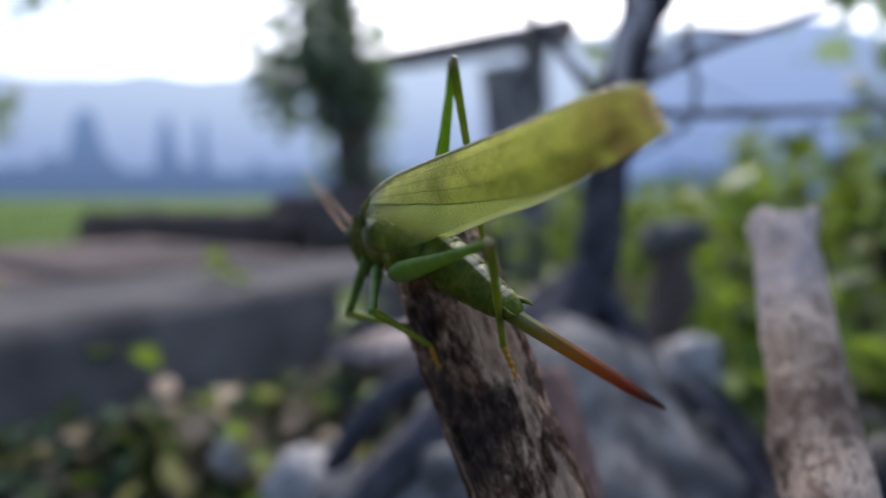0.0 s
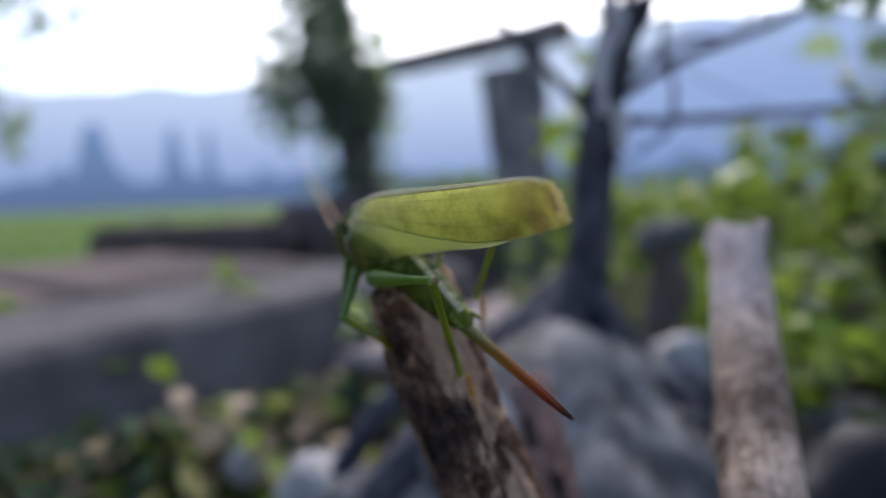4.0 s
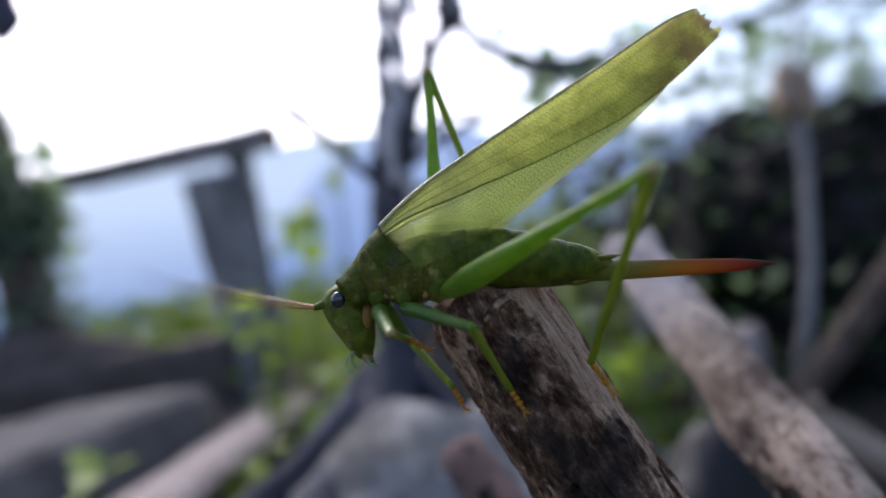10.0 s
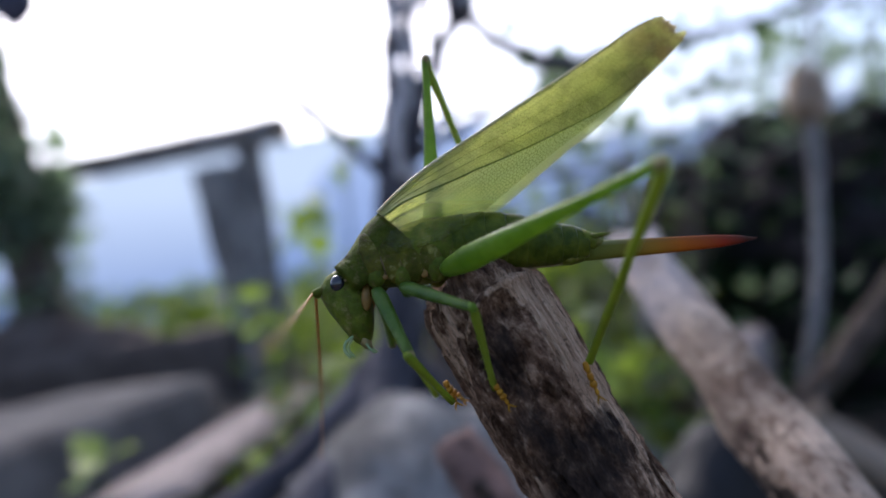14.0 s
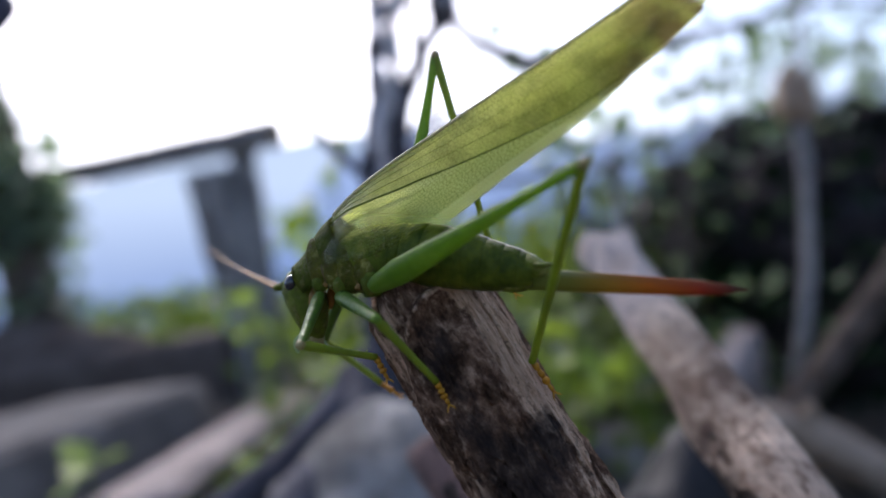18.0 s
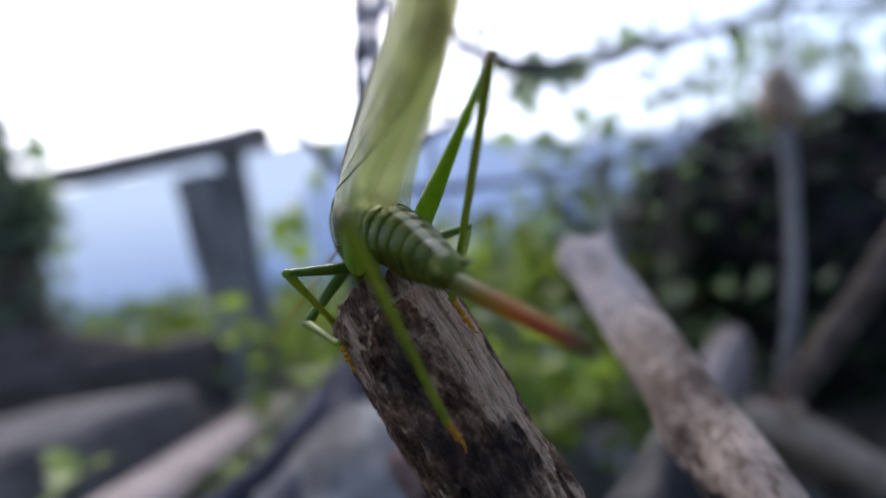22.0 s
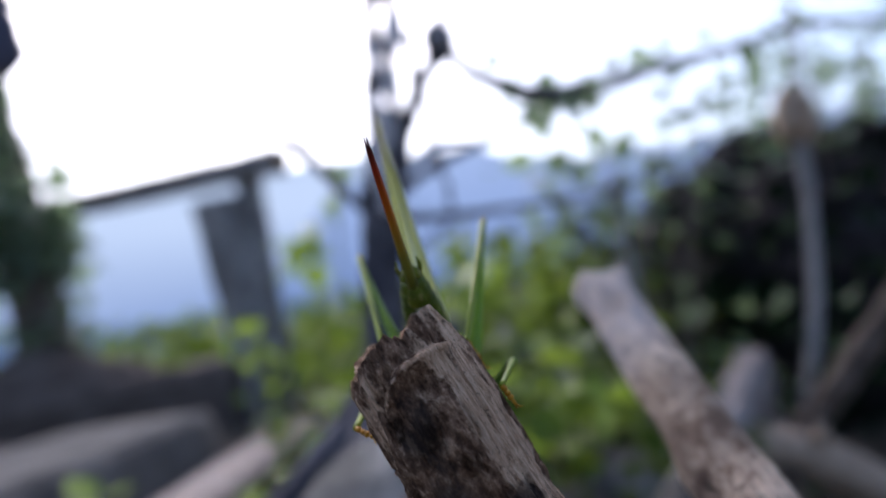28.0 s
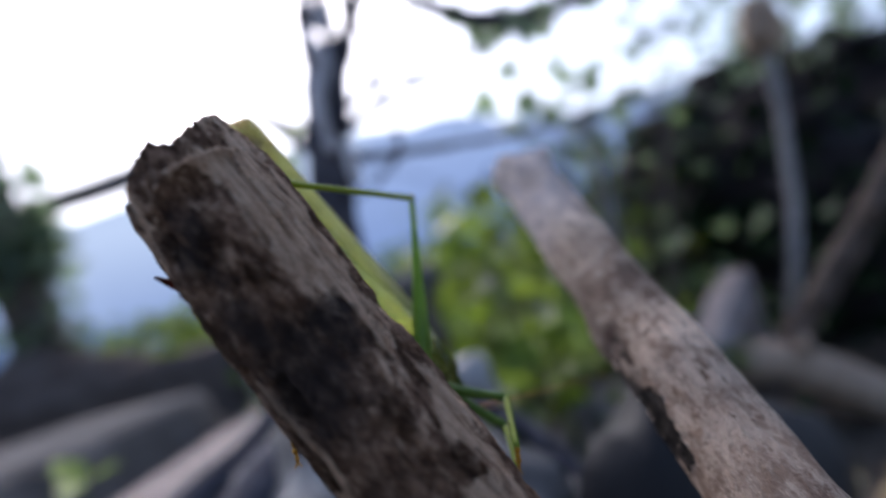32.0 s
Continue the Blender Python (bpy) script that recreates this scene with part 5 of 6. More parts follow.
def make_ground_cover():
    """Dark trailing leaves and litter heaped before the kerb."""
    rng = np.random.default_rng(33)
    for name, mat, count, size, label in (("ground_ivy", deep_green, 700, (0.012, 0.028), "dark trailing leaves heaped before the kerb"), ("loose_litter", dry_leaf, 420, (0.012, 0.026), "pale and brown dry leaves on the heap"),
                                          ("young_weeds", bright_leaf, 80, (0.012, 0.024), "scattered bright young leaves on the heap")):
        a, b = rng.uniform(0, 1, count), rng.normal(0, 0.05, count)
        x, y = -0.46 + 0.5 * a + 0.8 * b, 0.3 + 0.36 * a - 0.4 * b
        z = 0.012 + 0.075 * np.exp(-(b / 0.06) ** 2) * rng.uniform(0.3, 1, count)
        ob = new(name, leaf_mass(name, mat, np.stack([x, y, z], 1), rng.uniform(*size, count), int(rng.integers(1e6)), 0.2))
        tagged(ob, label, "ground cover", kind="stuff")


deep_green = leafy("trailing_leaf", (0.016, 0.034, 0.02), (0.038, 0.068, 0.038), (0.075, 0.115, 0.06), 0.15, 0.7, 0.15)
make_bank()
make_litter()
make_ground_cover()


# ---- hanging bits and the last of the litter ----
def make_hanging():
    w = thing("fence_wire", "thin sagging wire with bits of dead vine wound on it", "wire")
    line = [(-0.47, 1.4, 1.1), (-0.32, 1.4, 1.042), (-0.192, 1.4, 0.984), (-0.053, 1.4, 0.926), (0.13, 1.4, 0.832), (0.265, 1.4, 0.735), (0.386, 1.41, 0.642), (0.569, 1.42, 0.53), (0.8, 1.44, 0.43)]
    part("strand", tube(line, [0.0022] * 9, 6, smooth_path=8), thread_mat, w)
    rng = np.random.default_rng(91)
    for c0, c1 in ((0.9, 1.6), (2.2, 2.75), (3.2, 3.5), (3.9, 4.25), (4.7, 5.1), (5.5, 6.0)):
        pts = []
        for k in range(9):
            f = c0 + (c1 - c0) * k / 8
            pts.append(Vector(line[int(f)]).lerp(Vector(line[int(f) + 1]), f - int(f)) + Vector((0.004 * math.sin(k * 1.9), -0.003, 0.004 * math.cos(k * 1.9))))
        part("dead_tendril", tube(pts, [0.002, 0.007, 0.009, 0.008, 0.007, 0.009, 0.008, 0.006, 0.002], 7, 0.3, 90, smooth_path=3), thread_mat, w, "grey dead vine wound on the wire")
    v = thing("tendril", "dry tendril strung with dark little buds beside the trunk", "vine")
    line = [(0.119, 0.318, 0.41), (0.1265, 0.3157, 0.364), (0.1266, 0.3164, 0.348), (0.1261, 0.3174, 0.332), (0.1316, 0.3158, 0.31), (0.1302, 0.3175, 0.289), (0.112, 0.33, 0.276), (0.1, 0.338, 0.27)]
    part("runner", tube(line, [0.0009] * 8, 6, smooth_path=6), char, v)
    for i in range(15):
        k = min(int(i / 15 * 6), 5)
        c = Vector(line[k]).lerp(Vector(line[k + 1]), i / 15 * 6 - k)
        part("bud", blob(c, (0.0023, 0.002, 0.0028), 0.3, 200, 6, 8, seed=i), char, v)
    c = thing("hanging_bud", "dark curled withered bud hanging from a twig", "bud")
    part("bud", blob((-0.089, 0.436, 0.445), (0.012, 0.011, 0.02), 0.3, 60, 12, 16, seed=2), bud_mat, c)
    part("curled_leaf", blob((-0.094, 0.434, 0.468), (0.013, 0.01, 0.012), 0.4, 60, 10, 14, seed=6), bud_mat, c)
    part("stalk", tube([(-0.092, 0.436, 0.462), (-0.11, 0.44, 0.51), (-0.16, 0.46, 0.6), (-0.25, 0.48, 0.75)], [0.0016, 0.0014, 0.0016, 0.002], 6, smooth_path=5), bud_mat, c)
    r = new("red_leaf", leaf_mass("red_leaf", red_leaf, [np.array((-0.06, 0.25, 0.055))], [0.024], 4))
    tagged(r, "fallen reddish leaf on the soil", "leaf")
    rng = np.random.default_rng(95)
    for x, y, z in ((-0.16, 0.44, 0.09), (-0.19, 0.39, 0.08), (-0.02, 0.36, 0.08), (-0.1, 0.4, 0.07), (-0.25, 0.5, 0.08), (-0.05, 0.3, 0.09)):
        for i in range(3):
            p = np.array((x, y, z)) + rng.normal(0, 0.018, 3) * (1, 1, 0.2)
            ob = new("fallen_leaf", leaf_mass("fallen_leaf", dry_leaf, [p], [rng.uniform(0.02, 0.032)], int(rng.integers(1e6)), 0.1))
            tagged(ob, "pale dry fallen leaf in the litter", "leaf", "fallen leaves")


thread_mat = rocky("pale_thread", (0.08, 0.11, 0.18), (0.12, 0.16, 0.25), (0.18, 0.22, 0.32), 300)
bud_mat = rocky("withered_bud", (0.05, 0.05, 0.075), (0.08, 0.08, 0.12), (0.12, 0.12, 0.16), 120)
make_hanging()
k = part("stake", tube([(0.406, 0.474, 0.0), (0.404, 0.471, 0.2), (0.403, 0.467, 0.335)], [0.0065, 0.006, 0.0055], 10, 0.1, 40, smooth_path=6), grey_wood)
tagged(k, "thin grey weathered stake standing in the weeds", "stake")


# ---- the bush-cricket ----
# Its own space, in millimetres: x towards the head, y to its left, z up; the origin lies in the thorax.
MM = 0.001


def mm(points):
    return [Vector(p) * MM for p in points]


def lofted(stations, seg=20, bm=None, power=2.0):
    """A body lofted through stations (x, z, half width, half height above, half height below, tilt in degrees)."""
    bm = bm or bmesh.new()
    rings = []
    for x, z, w, hu, hd, tilt in stations:
        ring = []
        for k in range(seg):
            a = 2 * math.pi * k / seg
            c, s = math.cos(a), math.sin(a)
            yy = w * math.copysign(abs(c) ** (2 / power), c)
            zz = (hu if s > 0 else hd) * math.copysign(abs(s) ** (2 / power), s)
            t = radians(tilt)
            ring.append(bm.verts.new(Vector((x - zz * math.sin(t), yy, z + zz * math.cos(t))) * MM))
        rings.append(ring)
    for a, b in zip(rings, rings[1:]):
        for k in range(seg):
            bm.faces.new((a[k], b[k], b[(k + 1) % seg], a[(k + 1) % seg]))
    bm.faces.new(rings[0])
    bm.faces.new(rings[-1][::-1])
    return bm


WING_TOP = [(5.4, 6.6), (2.5, 9.4), (-1.5, 12.6), (-7.0, 16.2), (-16.0, 21.9), (-25.0, 27.6), (-31.5, 31.8), (-35.6, 33.5)]
WING_LOW = [(4.2, 0.4), (0.6, 0.7), (-4.4, 2.6), (-9.4, 6.3), (-16.6, 12.2), (-25.2, 18.6), (-33.0, 24.9), (-39.0, 30.6)]
HIND_LOW = [(1.0, 2.6), (-3.0, 3.4), (-7.5, 4.6), (-12.0, 7.4), (-18.5, 12.6), (-25.5, 17.8), (-30.0, 21.9), (-33.0, 25.5)]


def along(pts, u):
    f = u * (len(pts) - 1)
    i = min(int(f), len(pts) - 2)
    p0, p1, p2, p3 = (Vector(pts[j]) for j in (max(i - 1, 0), i, i + 1, min(i + 2, len(pts) - 1)))
    t = f - i
    return 0.5 * (2 * p1 + (p2 - p0) * t + (2 * p0 - 5 * p1 + 4 * p2 - p3) * t * t + (3 * p1 - p0 - 3 * p2 + p3) * t ** 3)


def wing_place(u, v, side, top, low, inset=0.0):
    u = min(max(u, 0.0), 1.0)
    a, b = along(top, u), along(low, u)
    p = a.lerp(b, v)
    y = 0.22 + 1.0 * (1 - u) ** 1.4 + 5.2 * (1 - u) ** 1.5 * math.sin(min(v, 1.0) * 1.45) + 0.45 * math.sin(math.pi * v) * (1 - 0.6 * u) - inset
    y *= 0.62 + 0.38 * min(1.0, u / 0.16)  # drawn in where the wing joins the body
    if inset > 0.1:  # the folded hindwing leans in to the middle below
        y *= 1 - 0.88 * max(0.0, v - 0.45) / 0.55
    return Vector((p.x, side * max(y, 0.1), p.y)) * MM


FIELD = [0.2, 0.24, 0.34, 0.47, 0.72, 0.93, 1.0, 1.0]  # where the leathery part of the forewing ends


def field(u):
    f = min(max(u, 0.0), 1.0) * 7
    i = min(int(f), 6)
    return FIELD[i] + (FIELD[i + 1] - FIELD[i]) * (f - i)


def wing_sheet(side, top, low, v0, v1, inset, ragged):
    bm = bmesh.new()
    nu, nv = 84, 36
    rows, flat = [], {}
    plan = bm.loops.layers.uv.new("wing")
    for i in range(nu + 1):
        u = i / nu
        row = []
        for j in range(nv + 1):
            a = field(u) if v0 == "field" else v0
            b = field(u) if v1 == "field" else v1
            v = a + (b - a) * j / nv
            uu = u
            if u > 0.93 and ragged:
                uu = u - (u - 0.93) * (0.35 + 0.5 * noise.noise(Vector((v * 5, side * 3.0, 2))) + 0.3 * noise.noise(Vector((v * 15, side * 5.0, 7)))) * ragged
            p = wing_place(uu, v, side, top, low, inset)
            p.y += side * 0.00012 * noise.noise(Vector((u * 14, v * 6, side)))
            row.append(bm.verts.new(p))
            flat[row[-1]] = (50 * uu, 13 * v)
        rows.append(row)
    for a, b in zip(rows, rows[1:]):
        for j in range(nv):
            f = (a[j], a[j + 1], b[j + 1], b[j])
            face = bm.faces.new(f if side > 0 else f[::-1])
            for loop in face.loops:
                loop[plan].uv = flat[loop.vert]
    bmesh.ops.solidify(bm, geom=bm.faces[:], thickness=0.00007)
    return bm


def veins(side, wing):
    """The long veins of a forewing, each a fine raised ridge."""
    for v, r, u1 in ((0.2, 0.03, 0.9), (0.42, 0.035, 0.93), (0.7, 0.045, 0.96)):
        pts = []
        for i in range(26):
            u = 0.03 + (u1 - 0.03) * i / 25
            vv = (v + 0.012 * math.sin(9 * u + v * 20)) * field(u)
            pts.append(wing_place(u, vv, side, WING_TOP, WING_LOW, -0.05))
        part("vein", tube(pts, [r * MM * (1.15 - 0.8 * i / 25) for i in range(26)], 5), vein_mat, wing)
    rim = [wing_place(0.01 + 0.8 * i / 25, field(0.01 + 0.8 * i / 25), side, WING_TOP, WING_LOW, -0.04) for i in range(26)]
    part("vein", tube(rim, [0.17 * MM * (1.1 - 0.75 * i / 25) for i in range(26)], 5), vein_mat, wing)
    edge = [wing_place(i / 25 * 0.97, 0.0, side, WING_TOP, WING_LOW, 0) for i in range(26)]
    part("edge", tube(edge, [0.26 * MM * (1.1 - 0.75 * i / 25) for i in range(26)], 6), costa_mat, wing, "pale wing edge")


def spines(bm, a, b, radius, count, length):
    a, b = Vector(a), Vector(b)
    for i in range(count):
        c = a.lerp(b, 0.15 + 0.8 * i / count)
        for sx in (-1, 1):
            tube([c, c + Vector((0.7 * sx, 0.5, 0.45)).normalized() * length], [radius * 0.35, radius * 0.05], 4, bm=bm)
    return bm


# hips, and the lengths of thigh and shin
LEGS = {"hind_left": ((-3.0, 4.2, -2.0), 31.5, 30.0), "hind_right": ((-2.0, -4.2, -2.0), 31.5, 30.0),
        "middle_left": ((2.2, 3.2, -3.6), 11.0, 11.5), "middle_right": ((2.2, -3.2, -3.6), 11.0, 11.5),
        "front_left": ((5.6, 2.6, -3.8), 10.5, 10.5), "front_right": ((5.6, -2.6, -3.8), 10.5, 10.5)}


def make_cricket():
    c = thing("bush_cricket", "green bush-cricket with long wings and red-tipped ovipositor, on a stick", "insect")
    # head, bent downwards
    rings = []
    for (fx, fz), (bx, bz), w in (((11.5, -0.9), (10.7, -0.6), 0.5), ((12.5, -1.6), (9.3, -1.3), 1.7), ((13.2, -2.9), (7.8, -2.3), 2.35), ((13.1, -4.3), (6.9, -3.8), 2.65), ((12.2, -6.0), (6.4, -5.4), 2.65),
                                  ((11.0, -7.6), (6.3, -7.0), 2.4), ((9.8, -9.1), (6.4, -8.6), 1.95), ((8.7, -10.2), (6.7, -9.9), 1.3), ((7.9, -10.6), (7.2, -10.5), 0.4)):
        half = math.hypot(fx - bx, fz - bz) / 2
        rings.append(((fx + bx) / 2, (fz + bz) / 2, w, half, half, math.degrees(math.atan2(fx - bx, bz - fz))))
    head = part("head", lofted(rings, 28), green_body, c)
    for s in (-1, 1):
        part("eye", blob(Vector((10.6, s * 2.2, -2.7)) * MM, Vector((0.95, 0.75, 1.1)) * MM, 0.0, 1, 12, 16), eye_mat, head, "glossy dark compound eye")
        part("feeler_base", tube(mm([(12.6, s * 0.8, -3.2), (13.6, s * 0.9, -3.6), (14.2, s * 1.0, -3.8)]), [0.55 * MM, 0.5 * MM, 0.4 * MM], 10), green_body, head)
        for pts, r in (([(8.9, s * 1.2, -9.4), (9.8, s * 1.5, -10.2), (9.9, s * 1.6, -11.1), (9.2, s * 1.6, -12.0)], 0.22), ([(7.6, s * 0.9, -9.8), (6.9, s * 1.2, -10.9), (6.2, s * 1.3, -11.5)], 0.22)):
            part("palp", tube(mm(pts), [r * MM, r * MM * 0.8, r * MM * 0.9, r * MM][:len(pts)], 8, smooth_path=4), palp_mat, head, "pale jointed palp")
    part("mouthparts", lofted([(8.0, -9.0, 1.6, 0.8, 0.8, 75), (7.4, -10.2, 1.4, 0.7, 0.8, 78), (7.0, -11.0, 0.7, 0.4, 0.5, 80)], 14), membrane, head)
    # collar over the front of the thorax: a saddle
    bm = bmesh.new()
    rows = []
    for i in range(15):
        u = i / 14
        row = []
        for k in range(25):
            a = math.pi * (k / 24 - 0.5) * 1.22
            w = 3.2 + 0.9 * u
            d = (1 - math.cos(a)) * (3.9 + 1.2 * u)
            swell = 0.25 * math.sin(math.pi * u * 2)
            x = 11.4 - 5.9 * u - 0.66 * d - swell * 0.7
            z = -0.3 + 6.9 * u - 0.67 * d - swell * 0.7
            row.append(bm.verts.new(Vector((x, w * math.sin(a), z)) * MM))
        rows.append(row)
    for a, b in zip(rows, rows[1:]):
        for k in range(24):
            bm.faces.new((a[k], a[k + 1], b[k + 1], b[k]))
    bmesh.ops.solidify(bm, geom=bm.faces[:], thickness=0.00025)
    part("pronotum", bm, green_body, c, "green saddle-shaped collar")
    part("neck", lofted([(10.0, -2.5, 2.2, 2.0, 2.0, 45), (8.0, -1.5, 2.6, 2.6, 2.6, 45)], 16), membrane, c)
    part("thorax", lofted([(9.0, -2.0, 2.6, 2.6, 2.8, 42), (6.5, -0.2, 3.2, 3.8, 3.4, 36), (3.5, 1.0, 3.7, 4.3, 4.6, 22), (0.0, 1.4, 3.9, 4.4, 4.8, 10), (-3.0, 1.6, 3.8, 4.2, 4.4, 4), (-5.0, 1.7, 3.4, 3.8, 3.8, 2)], 24), green_body, c)
    for s in (-1, 1):
        for x, z, r in ((5.6, -2.2, 1.5), (2.2, -2.0, 1.7), (-2.0, -1.2, 2.0)):
            part("leg_socket", blob(Vector((x, s * 2.7, z)) * MM, Vector((r * 0.8, r * 0.7, r)) * MM, 0.1, 1, 8, 12), green_body, c)
    # plates and joints on the sides of the thorax
    for s in (-1, 1):
        for x, lean, r in ((5.6, 1.6, 1.0), (3.4, 1.5, 1.15), (1.0, 1.4, 1.2), (-1.6, 1.2, 1.2)):
            part("side_plate", tube(mm([(x + lean, s * 2.75, 3.4), (x + lean * 0.6, s * 3.25, 1.6), (x + 0.1, s * 3.4, -0.4), (x - 0.4, s * 3.05, -2.2), (x - 0.6, s * 2.6, -3.2)]), [0.3 * MM, r * 1.2 * MM, r * 1.3 * MM, r * MM, 0.3 * MM], 18, 0.16, 420, squash=(1.0, 0.42), smooth_path=6), pleura, c, "mottled olive side plate")
        for x, lean in ((4.6, 1.5), (2.3, 1.45), (-0.3, 1.3)):
            part("seam", tube(mm([(x + lean, s * 2.9, 2.8), (x + lean * 0.5, s * 3.5, 1.1), (x, s * 3.62, -0.7), (x - 0.4, s * 3.2, -2.5)]), [0.08 * MM, 0.16 * MM, 0.18 * MM, 0.12 * MM], 6, 0.5, 900, smooth_path=5), seam_mat, c, "brown seam between side plates")
        for x, y, z, r in ((6.7, 2.6, -1.5, 0.55), (4.4, 3.25, -2.2, 0.4), (2.0, 3.45, -2.4, 0.36), (-0.6, 3.6, -2.2, 0.4)):
            part("joint_spot", blob(Vector((x, s * y, z)) * MM, Vector((r, r * 0.5, r * 1.1)) * MM, 0.5, 1, 8, 10, seed=x), joint_amber, c, "amber joint membrane")
        part("cheek", blob(Vector((7.0, s * 2.0, -4.6)) * MM, Vector((0.7, 0.6, 1.7)) * MM, 0.15, 1, 10, 12), joint_amber, head, "amber cheek")
    # belly segments, each overlapping the next
    stations = [(-2.5, 1.9, 3.7), (-5.6, 2.1, 3.9), (-8.4, 2.2, 3.9), (-11.1, 2.1, 3.75), (-13.7, 1.9, 3.5), (-16.1, 1.6, 3.15), (-18.3, 1.4, 2.75), (-20.2, 1.3, 2.4), (-21.8, 1.2, 1.9)]
    for (x0, z0, r0), (x1, z1, r1) in zip(stations, stations[1:]):
        part("belly_segment", lofted([(x0 + 0.4, z0, r0 * 0.86, r0 * 0.92, r0 * 0.98, 0), (x0, z0, r0 * 0.9, r0, r0 * 1.02, 0), ((x0 + x1) / 2, (z0 + z1) / 2, (r0 + r1) / 2 * 0.93, (r0 + r1) / 2 * 1.03, (r0 + r1) / 2 * 1.03, 0),
                                      (x1 + 0.1, z1, r1 * 0.96, r1 * 1.045, r1 * 1.03, 0), (x1 - 0.15, z1, r1 * 0.9, r1 * 1.0, r1 * 0.98, 0)], 24), abdomen_mat, c)
    part("tail_plate", lofted([(-21.2, 1.9, 1.9, 1.5, 1.6, 0), (-22.6, 1.6, 1.6, 1.1, 1.4, 0), (-23.6, 1.5, 1.0, 0.6, 0.8, 0), (-24.1, 1.5, 0.4, 0.2, 0.3, 0)], 16), green_body, c)
    for s in (-1, 1):
        part("cercus", tube(mm([(-22.0, s * 1.3, 1.9), (-23.6, s * 1.7, 2.1), (-24.8, s * 1.5, 2.3)]), [0.42 * MM, 0.32 * MM, 0.06 * MM], 8), green_body, c)
    part("genital_plate", lofted([(-17.5, -0.3, 1.5, 1.2, 1.0, 0), (-19.4, -0.5, 1.5, 1.2, 1.0, 0), (-21.0, -0.4, 1.1, 1.0, 0.8, 0), (-22.2, -0.1, 0.5, 0.5, 0.4, 0)], 14), green_body, c)
    # ovipositor: two blades pressed together
    for s in (-1, 1):
        part("ovipositor_blade", lofted([(-20.6, 0.3, 0.7, 1.3, 1.35, 0), (-24, 0.35, 0.6, 1.3, 1.25, 0), (-29, 0.45, 0.46, 1.18, 1.12, 0), (-34, 0.6, 0.38, 1.05, 0.98, 0),
                                         (-39, 0.75, 0.31, 0.88, 0.82, 0), (-42, 0.85, 0.22, 0.56, 0.52, 0), (-44.2, 0.95, 0.064, 0.07, 0.07, 0)], 14), blade_mat, c, "long sabre blade, green turning orange and dark red").location = (0, s * 0.00016, 0)
    for s, name in ((1, "left"), (-1, "right")):
        w = part("forewing", wing_sheet(s, WING_TOP, WING_LOW, 0.0, "field", 0.0, 1.0), tegmen_mat, c, "translucent yellow-green forewing with a worn brown tip")
        veins(s, w)
        part("wing_field", wing_sheet(s, WING_TOP, WING_LOW, "field", 1.0, 0.0, 1.0), hindwing_mat, w, "pale translucent netted lower wing field")
        part("hindwing", wing_sheet(s, WING_TOP, HIND_LOW, 0.45, 1.0, 0.35, 0.0), fold_mat, c, "pale translucent folded hindwing")
    # legs: thighs, shins and feet, each along its own +z
    limbs = {}
    for name, (hip, thigh, shin) in LEGS.items():
        if name.startswith("hind"):
            st = [(0, 0.9), (0.05, 1.35), (0.17, 1.8), (0.32, 1.6), (0.5, 1.15), (0.68, 0.8), (0.85, 0.62), (0.95, 0.66), (1.0, 0.72)]
            fm = tube([(0, 0, thigh * u * MM) for u, _ in st], [r * MM for _, r in st], 16, squash=(0.92, 0.66), smooth_path=4)
            femur = part("hind_thigh", fm, green_leg, c, "long tapering green thigh")
            part("knee", blob((0, 0, thigh * MM), Vector((0.6, 0.62, 0.85)) * MM, 0.05, 1, 8, 12), brown_knee, femur, "brown knee")
            sm = tube([(0, 0, shin * u * MM) for u in (0, 0.04, 0.3, 0.7, 0.96, 1)], [r * MM for r in (0.5, 0.6, 0.52, 0.45, 0.48, 0.55)], 10, smooth_path=3)
            spines(sm, (0, 0, 0.1 * shin * MM), (0, 0, shin * MM), 0.5 * MM, 13, 0.75 * MM)
            tibia = part("hind_shin", sm, yellow_leg, c, "slender yellow-green shin with fine spines")
            fl = 4.5
        else:
            st = [(0, 0.8), (0.12, 1.05), (0.4, 0.95), (0.75, 0.72), (0.93, 0.72), (1.0, 0.6)]
            femur = part(name.split("_")[0] + "_thigh", tube([(0, 0, thigh * u * MM) for u, _ in st], [r * MM for _, r in st], 12, squash=(0.8, 1.0), smooth_path=4), blue_leg, c, "short blue-green thigh")
            part("knee", blob((0, 0, thigh * MM), Vector((0.62, 0.62, 0.7)) * MM, 0.05, 1, 8, 10), brown_knee if name.startswith("front") else green_leg, femur)
            sm = tube([(0, 0, shin * u * MM) for u in (0, 0.1, 0.22, 0.6, 1)], [r * MM for r in (0.45, 0.62, 0.55, 0.42, 0.45)], 10, smooth_path=3)
            spines(sm, (0, 0, 0.2 * shin * MM), (0, 0, shin * MM), 0.5 * MM, 5, 0.8 * MM)
            tibia = part(name.split("_")[0] + "_shin", sm, yellow_leg, c, "spiny yellow-green shin")
            fl = 3.0
        foot = bmesh.new()
        x = 0.0
        for k, (ln, r) in enumerate(((0.3, 0.46), (0.24, 0.44), (0.2, 0.52), (0.26, 0.28))):
            tube([(0, 0, x * fl * MM), (0, 0, (x + ln * 0.55) * fl * MM), (0, 0, (x + ln) * fl * MM)], [r * 0.7 * MM, r * MM, r * 0.6 * MM], 8, bm=foot)
            x += ln
